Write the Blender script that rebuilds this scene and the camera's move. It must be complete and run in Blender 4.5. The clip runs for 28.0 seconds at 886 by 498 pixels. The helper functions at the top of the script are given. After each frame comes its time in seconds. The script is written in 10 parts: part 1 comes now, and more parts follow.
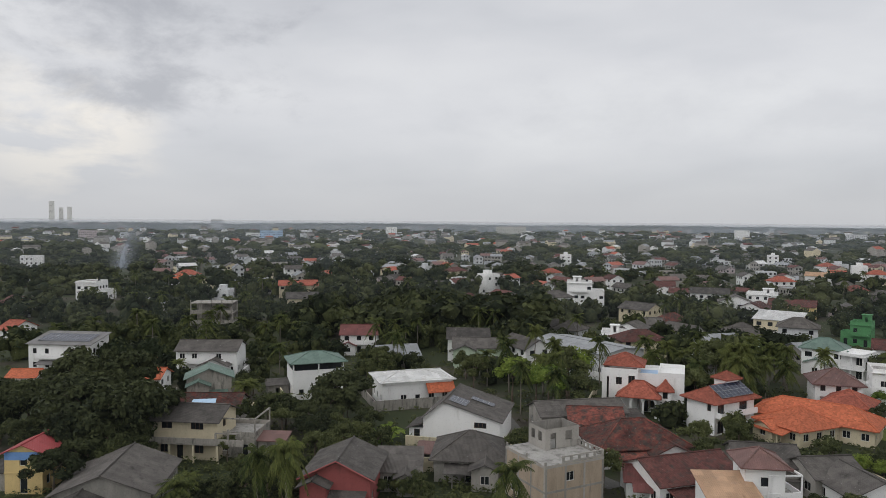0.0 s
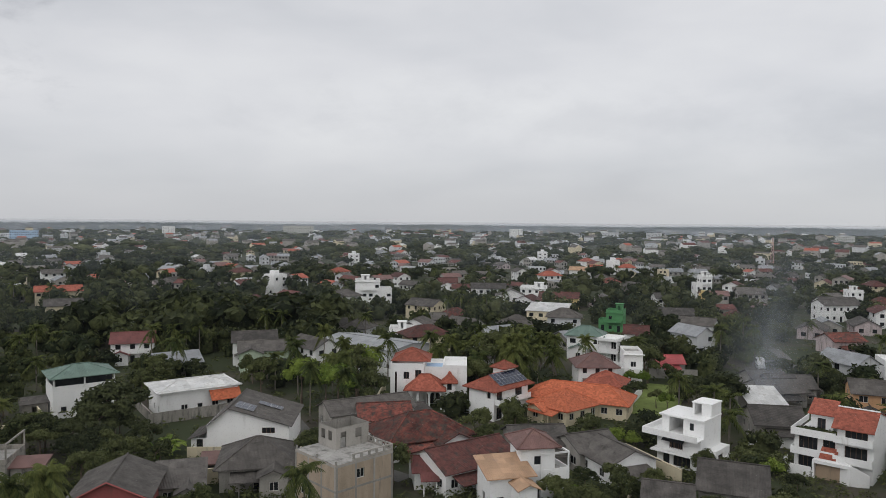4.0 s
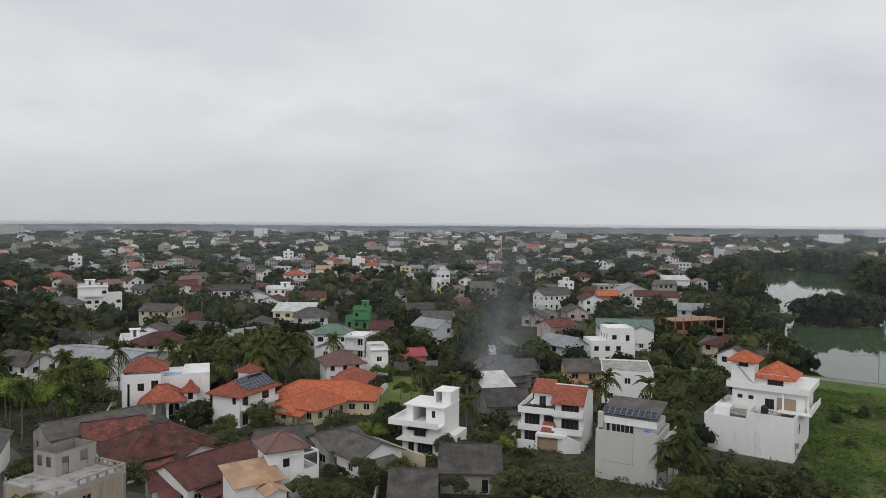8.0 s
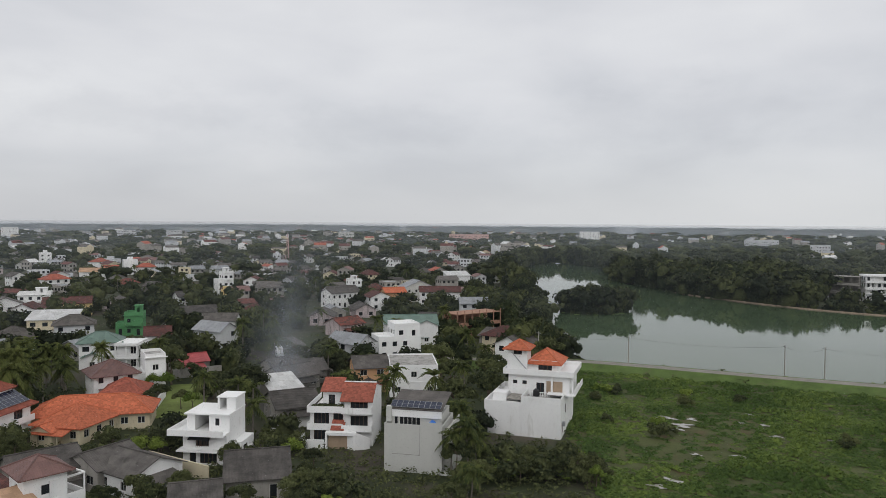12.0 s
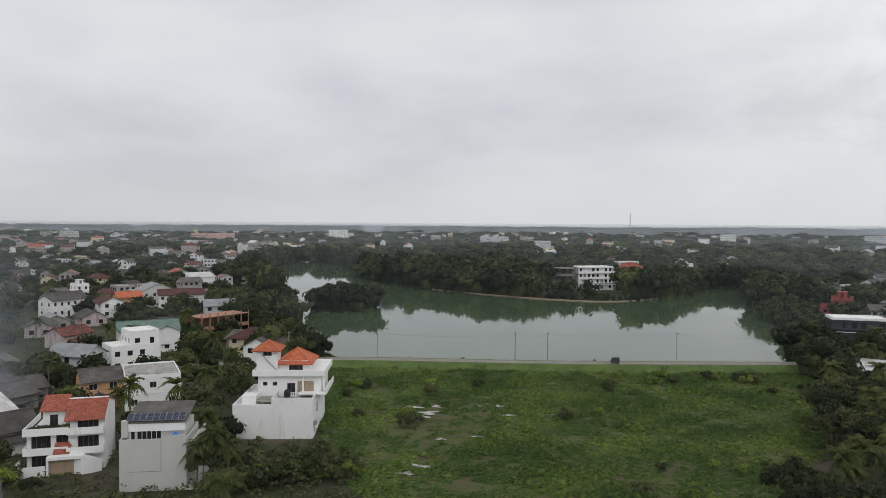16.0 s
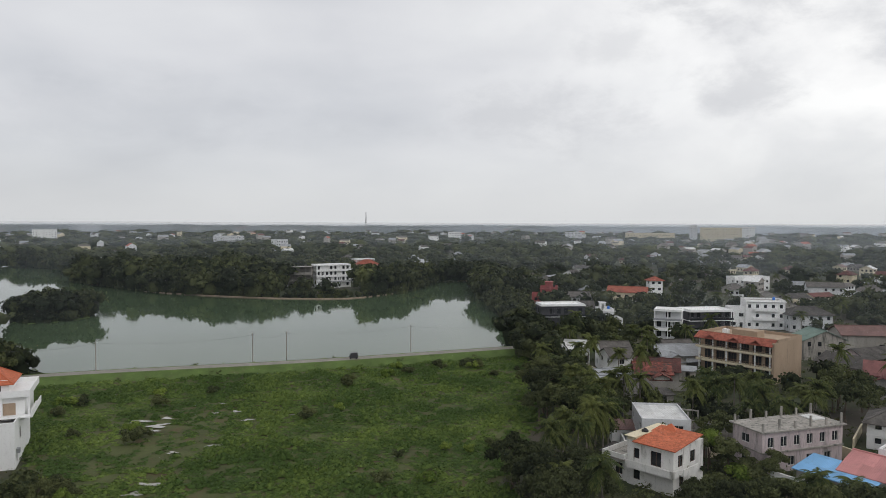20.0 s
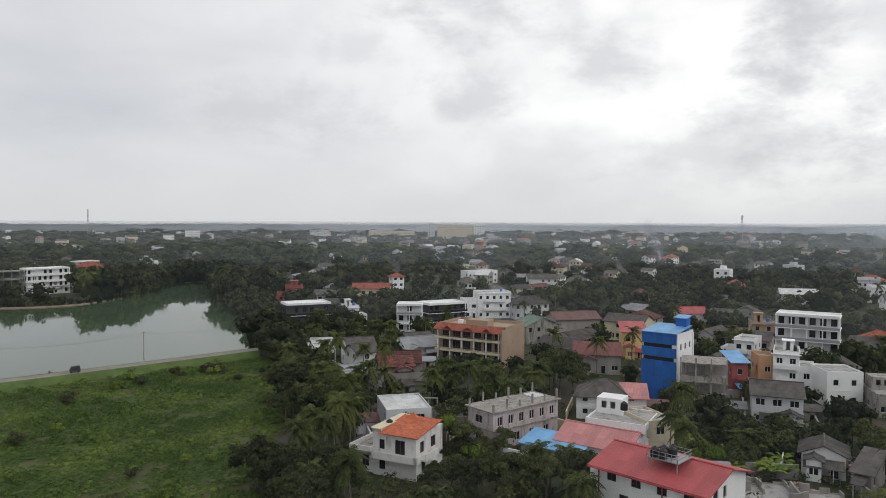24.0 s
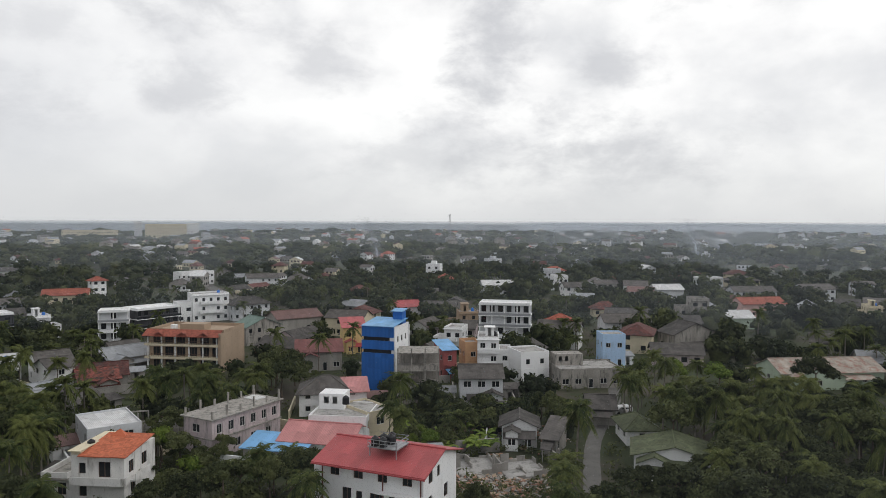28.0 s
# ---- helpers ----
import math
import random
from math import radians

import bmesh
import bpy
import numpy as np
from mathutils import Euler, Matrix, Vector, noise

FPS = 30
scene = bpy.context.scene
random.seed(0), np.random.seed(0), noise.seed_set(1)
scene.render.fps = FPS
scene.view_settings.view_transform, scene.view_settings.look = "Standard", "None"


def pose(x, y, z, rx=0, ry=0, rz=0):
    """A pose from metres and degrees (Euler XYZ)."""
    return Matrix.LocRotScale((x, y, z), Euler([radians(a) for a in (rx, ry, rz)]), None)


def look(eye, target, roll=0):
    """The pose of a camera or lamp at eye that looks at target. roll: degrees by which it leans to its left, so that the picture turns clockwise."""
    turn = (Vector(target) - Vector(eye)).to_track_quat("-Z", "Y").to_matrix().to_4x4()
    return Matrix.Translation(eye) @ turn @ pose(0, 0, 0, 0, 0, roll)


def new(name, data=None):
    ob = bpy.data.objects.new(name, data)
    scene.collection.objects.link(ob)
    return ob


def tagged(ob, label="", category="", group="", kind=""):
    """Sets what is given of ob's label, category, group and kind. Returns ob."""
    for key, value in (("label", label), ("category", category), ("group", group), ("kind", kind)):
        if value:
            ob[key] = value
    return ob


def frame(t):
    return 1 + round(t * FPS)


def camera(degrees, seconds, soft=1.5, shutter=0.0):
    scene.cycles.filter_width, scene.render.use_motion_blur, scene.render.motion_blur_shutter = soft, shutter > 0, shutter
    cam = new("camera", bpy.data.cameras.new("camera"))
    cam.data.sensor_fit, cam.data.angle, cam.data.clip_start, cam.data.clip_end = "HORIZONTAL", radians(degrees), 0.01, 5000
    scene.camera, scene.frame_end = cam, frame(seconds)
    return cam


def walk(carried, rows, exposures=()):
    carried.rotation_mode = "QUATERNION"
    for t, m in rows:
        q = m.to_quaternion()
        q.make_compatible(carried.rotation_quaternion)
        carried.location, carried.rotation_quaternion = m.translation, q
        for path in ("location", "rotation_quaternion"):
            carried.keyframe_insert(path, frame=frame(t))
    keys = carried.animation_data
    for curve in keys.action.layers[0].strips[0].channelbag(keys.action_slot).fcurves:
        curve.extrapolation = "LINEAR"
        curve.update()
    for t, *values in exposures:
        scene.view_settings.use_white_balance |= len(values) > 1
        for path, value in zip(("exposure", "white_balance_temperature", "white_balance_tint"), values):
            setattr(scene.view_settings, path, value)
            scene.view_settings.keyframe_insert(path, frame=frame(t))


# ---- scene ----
cam = camera(63.57, 28.0, soft=0.85)
PATH = [
    (0.0, pose(0, 0, 36, 87.79, -0.43, -0.00)),
    (0.5, pose(0, 0, 36, 87.79, -0.41, -1.04)),
    (1.0, pose(0, 0, 36, 87.80, -0.43, -2.78)),
    (1.5, pose(0, 0, 36, 87.80, -0.47, -5.20)),
    (2.0, pose(0, 0, 36, 87.78, -0.45, -7.09)),
    (2.5, pose(0, 0, 36, 87.80, -0.46, -9.14)),
    (3.0, pose(0, 0, 36, 87.82, -0.47, -11.53)),
    (3.5, pose(0, 0, 36, 87.84, -0.48, -14.18)),
    (5.5, pose(0, 0, 36, 87.88, -0.47, -24.92)),
    (6.0, pose(0, 0, 36, 87.90, -0.46, -27.67)),
    (6.5, pose(0, 0, 36, 87.91, -0.44, -30.42)),
    (7.0, pose(0, 0, 36, 87.91, -0.41, -32.83)),
    (7.5, pose(0, 0, 36, 87.92, -0.41, -34.96)),
    (8.0, pose(0, 0, 36, 87.94, -0.44, -37.00)),
    (8.5, pose(0, 0, 36, 87.93, -0.44, -39.65)),
    (9.0, pose(0, 0, 36, 87.94, -0.43, -42.26)),
    (9.5, pose(0, 0, 36, 87.95, -0.44, -44.88)),
    (10.0, pose(0, 0, 36, 87.95, -0.41, -47.32)),
    (10.5, pose(0, 0, 36, 87.96, -0.43, -49.42)),
    (11.0, pose(0, 0, 36, 87.94, -0.45, -50.97)),
    (11.5, pose(0, 0, 36, 87.94, -0.46, -52.54)),
    (12.0, pose(0, 0, 36, 87.93, -0.44, -53.91)),
    (12.5, pose(0, 0, 36, 87.94, -0.46, -56.70)),
    (14.5, pose(0, 0, 36, 87.93, -0.42, -66.88)),
    (15.0, pose(0, 0, 36, 87.93, -0.38, -68.96)),
    (15.5, pose(0, 0, 36, 87.93, -0.37, -71.34)),
    (16.0, pose(0, 0, 36, 87.93, -0.36, -73.81)),
    (16.5, pose(0, 0, 36, 87.92, -0.34, -76.56)),
    (17.0, pose(0, 0, 36, 87.91, -0.30, -79.03)),
    (17.5, pose(0, 0, 36, 87.91, -0.30, -81.57)),
    (18.0, pose(0, 0, 36, 87.90, -0.32, -84.04)),
    (18.5, pose(0, 0, 36, 87.92, -0.31, -86.90)),
    (19.0, pose(0, 0, 36, 87.92, -0.27, -89.60)),
    (19.5, pose(0, 0, 36, 87.91, -0.24, -92.24)),
    (20.0, pose(0, 0, 36, 87.90, -0.23, -94.62)),
    (20.5, pose(0, 0, 36, 87.89, -0.23, -96.76)),
    (21.0, pose(0, 0, 36, 87.89, -0.23, -98.90)),
    (21.5, pose(0, 0, 36, 87.89, -0.23, -101.47)),
    (23.5, pose(0, 0, 36, 87.85, -0.27, -112.19)),
    (24.0, pose(0, 0, 36, 87.84, -0.24, -114.86)),
    (24.5, pose(0, 0, 36, 87.83, -0.24, -117.71)),
    (25.0, pose(0, 0, 36, 87.83, -0.21, -120.37)),
    (25.5, pose(0, 0, 36, 87.81, -0.20, -123.23)),
    (26.0, pose(0, 0, 36, 87.80, -0.19, -125.89)),
    (26.5, pose(0, 0, 36, 87.79, -0.18, -128.81)),
    (27.0, pose(0, 0, 36, 87.79, -0.16, -131.50)),
    (27.5, pose(0, 0, 36, 87.77, -0.17, -134.36)),
    (28.0, pose(0, 0, 36, 87.78, -0.21, -137.01)),
]
walk(cam, PATH)

# ---- world, sun ----
def link(nt, a, b):
    nt.links.new(a, b)


def node(nt, kind, **props):
    n = nt.nodes.new(kind)
    for k, v in props.items():
        if k == "op":
            n.operation = v
        elif k == "blend":
            n.blend_type = v
        elif k == "mode":
            n.data_type = v
        else:
            n.inputs[k].default_value = v
    return n


def math_node(nt, op, a, b=None, c=None, clamp=False):
    n = nt.nodes.new("ShaderNodeMath")
    n.operation = op
    n.use_clamp = clamp
    for i, v in enumerate((a, b, c)):
        if v is None:
            continue
        if isinstance(v, (int, float)):
            n.inputs[i].default_value = v
        else:
            nt.links.new(v, n.inputs[i])
    return n.outputs[0]


def ramp(nt, fac, stops):
    n = nt.nodes.new("ShaderNodeValToRGB")
    while len(n.color_ramp.elements) < len(stops):
        n.color_ramp.elements.new(0.5)
    for e, (p, c) in zip(n.color_ramp.elements, stops):
        e.position = p
        e.color = (*c, 1) if len(c) == 3 else c
    nt.links.new(fac, n.inputs[0])
    return n.outputs[0]


SUN_AZ, SUN_EL = 116.0, 40.0
BREAK_AZ = -152.0
sun_way = Vector((-math.sin(radians(SUN_AZ)) * math.cos(radians(SUN_EL)), math.cos(radians(SUN_AZ)) * math.cos(radians(SUN_EL)), math.sin(radians(SUN_EL))))


def make_world():
    w = bpy.data.worlds.new("overcast_sky")
    w.use_nodes = True
    nt = w.node_tree
    nt.nodes.clear()
    out = nt.nodes.new("ShaderNodeOutputWorld")
    bg = nt.nodes.new("ShaderNodeBackground")
    link(nt, bg.outputs[0], out.inputs[0])
    tc = nt.nodes.new("ShaderNodeTexCoord")
    sep = nt.nodes.new("ShaderNodeSeparateXYZ")
    link(nt, tc.outputs["Generated"], sep.inputs[0])
    zc = math_node(nt, "MAXIMUM", sep.outputs[2], 0.0)
    # long flat cloud masses: the height counts about three times
    comb = nt.nodes.new("ShaderNodeCombineXYZ")
    link(nt, sep.outputs[0], comb.inputs[0])
    link(nt, sep.outputs[1], comb.inputs[1])
    link(nt, math_node(nt, "MULTIPLY", sep.outputs[2], 2.7), comb.inputs[2])

    def cloud(scale, detail, rough, offset, warp=0.0, flat_by=1.0):
        mp = nt.nodes.new("ShaderNodeMapping")
        mp.inputs["Scale"].default_value = (1, 1, flat_by)
        mp.inputs["Location"].default_value = offset
        link(nt, comb.outputs[0], mp.inputs[0])
        n = node(nt, "ShaderNodeTexNoise", Scale=scale, Detail=detail, Roughness=rough, Distortion=warp)
        link(nt, mp.outputs[0], n.inputs["Vector"])
        return n.outputs["Fac"]

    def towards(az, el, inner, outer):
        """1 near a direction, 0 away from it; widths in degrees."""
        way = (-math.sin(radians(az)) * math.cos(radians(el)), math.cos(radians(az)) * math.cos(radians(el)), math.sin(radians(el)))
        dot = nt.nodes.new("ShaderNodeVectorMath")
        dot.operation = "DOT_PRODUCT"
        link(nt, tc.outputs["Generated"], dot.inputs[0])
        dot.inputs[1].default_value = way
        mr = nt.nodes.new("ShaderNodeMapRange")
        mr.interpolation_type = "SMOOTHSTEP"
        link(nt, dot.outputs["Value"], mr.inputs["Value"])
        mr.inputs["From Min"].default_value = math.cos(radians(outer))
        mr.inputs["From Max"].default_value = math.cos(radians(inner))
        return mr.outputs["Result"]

    def blend(fac, a, b):
        mx = nt.nodes.new("ShaderNodeMix")
        mx.data_type = "RGBA"
        link(nt, fac, mx.inputs["Factor"])
        for sock, v in (("A", a), ("B", b)):
            if isinstance(v, tuple):
                mx.inputs[sock].default_value = (*v, 1)
            else:
                link(nt, v, mx.inputs[sock])
        return mx.outputs["Result"]

    big = cloud(2.0, 3.0, 0.5, (1.7, 0.4, 0.0), 0.2)
    mid = cloud(4.5, 7.0, 0.5, (4.1, 2.2, 0.3), 0.25)
    soft = cloud(1.5, 5.0, 0.45, (2.3, 5.4, 0.1), 0.15, 1.5)
    mix = math_node(nt, "ADD", math_node(nt, "MULTIPLY", big, 0.35), math_node(nt, "ADD", math_node(nt, "MULTIPLY", soft, 0.4), math_node(nt, "MULTIPLY", mid, 0.25)))
    grey = ramp(nt, mix, [(0.38, (0.535, 0.545, 0.58)), (0.46, (0.61, 0.62, 0.65)), (0.54, (0.675, 0.68, 0.705)), (0.64, (0.745, 0.75, 0.765))])
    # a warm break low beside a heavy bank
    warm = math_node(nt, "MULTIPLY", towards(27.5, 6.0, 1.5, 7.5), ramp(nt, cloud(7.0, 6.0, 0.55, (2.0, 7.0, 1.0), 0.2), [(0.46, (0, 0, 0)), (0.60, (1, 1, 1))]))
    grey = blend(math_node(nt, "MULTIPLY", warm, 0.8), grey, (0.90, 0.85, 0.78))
    # thin bright cloud with grey heaps towards the sun
    near_sun = towards(BREAK_AZ, 30, 14, 62)
    heaps = cloud(5.2, 9.0, 0.52, (0.35, 3.1, 0.6), 0.1, 0.62)
    bright = ramp(nt, heaps, [(0.36, (1.06, 1.055, 1.04)), (0.47, (0.96, 0.955, 0.95)), (0.56, (0.85, 0.85, 0.855)), (0.68, (0.75, 0.755, 0.77))])
    m1 = nt.nodes.new("ShaderNodeMix")
    m1.data_type = "RGBA"
    link(nt, near_sun, m1.inputs["Factor"])
    link(nt, grey, m1.inputs["A"])
    link(nt, bright, m1.inputs["B"])
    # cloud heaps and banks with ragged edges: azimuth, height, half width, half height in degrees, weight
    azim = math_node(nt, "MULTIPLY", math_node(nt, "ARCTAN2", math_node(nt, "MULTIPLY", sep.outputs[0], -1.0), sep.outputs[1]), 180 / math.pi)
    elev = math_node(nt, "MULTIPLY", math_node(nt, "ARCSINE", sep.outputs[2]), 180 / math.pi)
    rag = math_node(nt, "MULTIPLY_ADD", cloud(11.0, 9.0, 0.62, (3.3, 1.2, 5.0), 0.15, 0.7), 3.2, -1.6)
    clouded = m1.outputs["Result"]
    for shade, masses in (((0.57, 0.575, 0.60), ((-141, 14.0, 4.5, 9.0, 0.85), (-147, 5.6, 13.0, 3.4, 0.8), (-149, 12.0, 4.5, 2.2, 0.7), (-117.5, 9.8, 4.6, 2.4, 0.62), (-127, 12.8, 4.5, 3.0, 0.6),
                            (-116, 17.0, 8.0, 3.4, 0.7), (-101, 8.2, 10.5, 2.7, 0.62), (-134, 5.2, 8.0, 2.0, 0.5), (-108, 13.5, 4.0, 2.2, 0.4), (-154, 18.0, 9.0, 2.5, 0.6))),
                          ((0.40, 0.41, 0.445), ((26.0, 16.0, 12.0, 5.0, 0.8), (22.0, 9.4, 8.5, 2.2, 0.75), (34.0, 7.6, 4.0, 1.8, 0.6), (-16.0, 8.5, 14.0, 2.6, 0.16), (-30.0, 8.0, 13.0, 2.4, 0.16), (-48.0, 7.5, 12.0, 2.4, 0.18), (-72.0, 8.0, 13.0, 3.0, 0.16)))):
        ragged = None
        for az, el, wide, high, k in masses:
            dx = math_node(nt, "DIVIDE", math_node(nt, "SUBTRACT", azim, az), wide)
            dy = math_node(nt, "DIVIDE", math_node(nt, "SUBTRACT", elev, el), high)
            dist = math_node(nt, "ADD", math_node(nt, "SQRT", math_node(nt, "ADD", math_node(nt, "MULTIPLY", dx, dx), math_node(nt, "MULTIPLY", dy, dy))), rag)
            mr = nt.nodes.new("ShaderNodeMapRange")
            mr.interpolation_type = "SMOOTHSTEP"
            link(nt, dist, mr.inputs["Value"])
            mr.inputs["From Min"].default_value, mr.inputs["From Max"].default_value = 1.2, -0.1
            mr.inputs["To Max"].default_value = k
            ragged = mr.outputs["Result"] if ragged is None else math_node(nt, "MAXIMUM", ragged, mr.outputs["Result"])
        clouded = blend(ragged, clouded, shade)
    # haze along the horizon
    low = math_node(nt, "POWER", math_node(nt, "SUBTRACT", 1.0, math_node(nt, "MULTIPLY", zc, 7.0), clamp=True), 1.6)
    m2 = nt.nodes.new("ShaderNodeMix")
    m2.data_type = "RGBA"
    link(nt, math_node(nt, "MULTIPLY", low, 0.8), m2.inputs["Factor"])
    link(nt, clouded, m2.inputs["A"])
    link(nt, blend(towards(-125, 0, 25, 100), (0.50, 0.51, 0.535), (0.645, 0.66, 0.675)), m2.inputs["B"])
    # the cloud is thinner and lighter round the hidden sun
    veil = math_node(nt, "MULTIPLY_ADD", towards(SUN_AZ, 42, 12, 72), 0.3, 1.0)
    lit = nt.nodes.new("ShaderNodeVectorMath")
    lit.operation = "SCALE"
    link(nt, m2.outputs["Result"], lit.inputs[0])
    link(nt, veil, lit.inputs["Scale"])
    sky = nt.nodes.new("ShaderNodeTexSky")
    sky.sky_type = "NISHITA"
    sky.sun_disc = False
    sky.sun_elevation = radians(SUN_EL)
    sky.sun_rotation = radians(-SUN_AZ)
    m3 = nt.nodes.new("ShaderNodeMix")
    m3.data_type = "RGBA"
    m3.blend_type = "ADD"
    m3.inputs["Factor"].default_value = 0.006
    link(nt, lit.outputs[0], m3.inputs["A"])
    link(nt, sky.outputs[0], m3.inputs["B"])
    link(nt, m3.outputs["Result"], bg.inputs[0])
    bg.inputs[1].default_value = 1.0
    scene.world = w


make_world()
sun = new("sun", bpy.data.lights.new("sun", "SUN"))
sun.data.energy, sun.data.angle, sun.data.color = 0.5, radians(28), (1.0, 0.965, 0.92)
sun.matrix_world = look(sun_way * 400, (0, 0, 0))

# ---- materials ----
def surface(name, base, rough=0.85, var=0.25, scale=0.6, fine=6.0, metal=0.0, bump=0.15, stain=None, stain_at=0.58, spec=0.3, per_object=0.0, streak=False):
    """A weathered surface: large blotches, fine grain, optional stains, small relief."""
    m = bpy.data.materials.new(name)
    m.use_nodes = True
    nt = m.node_tree
    b = nt.nodes["Principled BSDF"]
    b.inputs["Roughness"].default_value = rough
    b.inputs["Metallic"].default_value = metal
    b.inputs["Specular IOR Level"].default_value = spec
    tc = nt.nodes.new("ShaderNodeTexCoord")
    info = nt.nodes.new("ShaderNodeObjectInfo")
    off = nt.nodes.new("ShaderNodeVectorMath")
    off.operation = "ADD"
    link(nt, tc.outputs["Object"], off.inputs[0])
    link(nt, math_node(nt, "MULTIPLY", info.outputs["Random"], 60.0), off.inputs[1])
    n1 = node(nt, "ShaderNodeTexNoise", Scale=scale, Detail=4.0, Roughness=0.6)
    n2 = node(nt, "ShaderNodeTexNoise", Scale=fine, Detail=3.0)
    vec = off.outputs[0]
    if streak:
        mp = nt.nodes.new("ShaderNodeMapping")
        mp.inputs["Scale"].default_value = (1.0, 1.0, 0.22)
        link(nt, vec, mp.inputs[0])
        vec = mp.outputs[0]
    link(nt, vec, n1.inputs["Vector"])
    link(nt, off.outputs[0], n2.inputs["Vector"])
    f = math_node(nt, "ADD", math_node(nt, "MULTIPLY", n1.outputs["Fac"], 0.7), math_node(nt, "MULTIPLY", n2.outputs["Fac"], 0.3))
    if per_object:
        f = math_node(nt, "ADD", f, math_node(nt, "MULTIPLY", math_node(nt, "SUBTRACT", info.outputs["Random"], 0.5), per_object))
    lo = tuple(max(0.0, c * (1 - var)) for c in base)
    hi = tuple(min(0.9, c * (1 + var)) for c in base)
    col = ramp(nt, f, [(0.3, lo), (0.7, hi)])
    if stain:
        n3 = node(nt, "ShaderNodeTexNoise", Scale=scale * 1.7, Detail=6.0, Roughness=0.7)
        link(nt, vec, n3.inputs["Vector"])
        fac = ramp(nt, n3.outputs["Fac"], [(stain_at, (0, 0, 0)), (stain_at + 0.16, (1, 1, 1))])
        mx = nt.nodes.new("ShaderNodeMix")
        mx.data_type = "RGBA"
        link(nt, fac, mx.inputs["Factor"])
        link(nt, col, mx.inputs["A"])
        mx.inputs["B"].default_value = (*stain, 1)
        col = mx.outputs["Result"]
    link(nt, col, b.inputs["Base Color"])
    if bump:
        bp = node(nt, "ShaderNodeBump", Strength=bump, Distance=0.05)
        link(nt, n2.outputs["Fac"], bp.inputs["Height"])
        link(nt, bp.outputs[0], b.inputs["Normal"])
    return m


def roofing(name, base, var=0.3, stain=None, pitch=0.18, rows=0.34, rough=0.8, metal=0.0, tile=True, stain_at=0.55):
    """Tiles in courses or ribbed sheets, from the roof's own u (along the eave) and v (up the slope), in metres."""
    m = surface(name, base, rough, var, 0.5, 5.0, metal, 0.0, stain, stain_at, per_object=0.25)
    nt = m.node_tree
    b = nt.nodes["Principled BSDF"]
    uv = nt.nodes.new("ShaderNodeUVMap")
    sep = nt.nodes.new("ShaderNodeSeparateXYZ")
    link(nt, uv.outputs[0], sep.inputs[0])
    wave = math_node(nt, "SINE", math_node(nt, "MULTIPLY", sep.outputs[0], 2 * math.pi / pitch))
    saw = math_node(nt, "FRACT", math_node(nt, "DIVIDE", sep.outputs[1], rows))
    h = math_node(nt, "ADD", math_node(nt, "MULTIPLY", wave, 0.4), math_node(nt, "MULTIPLY", saw, 0.9 if tile else 0.25))
    bp = node(nt, "ShaderNodeBump", Strength=0.8, Distance=0.05)
    link(nt, h, bp.inputs["Height"])
    link(nt, bp.outputs[0], b.inputs["Normal"])
    # each tile or sheet has a tone of its own
    cell = nt.nodes.new("ShaderNodeCombineXYZ")
    link(nt, math_node(nt, "FLOOR", math_node(nt, "DIVIDE", sep.outputs[0], pitch * (1.5 if tile else 5.0))), cell.inputs[0])
    link(nt, math_node(nt, "FLOOR", math_node(nt, "DIVIDE", sep.outputs[1], rows)), cell.inputs[1])
    wn = nt.nodes.new("ShaderNodeTexWhiteNoise")
    link(nt, cell.outputs[0], wn.inputs["Vector"])
    src = b.inputs["Base Color"].links[0].from_socket
    hsv = nt.nodes.new("ShaderNodeHueSaturation")
    link(nt, src, hsv.inputs["Color"])
    link(nt, math_node(nt, "ADD", math_node(nt, "MULTIPLY", wn.outputs["Value"], 0.5 if tile else 0.3), 0.76 if tile else 0.85), hsv.inputs["Value"])
    link(nt, hsv.outputs[0], b.inputs["Base Color"])
    return m


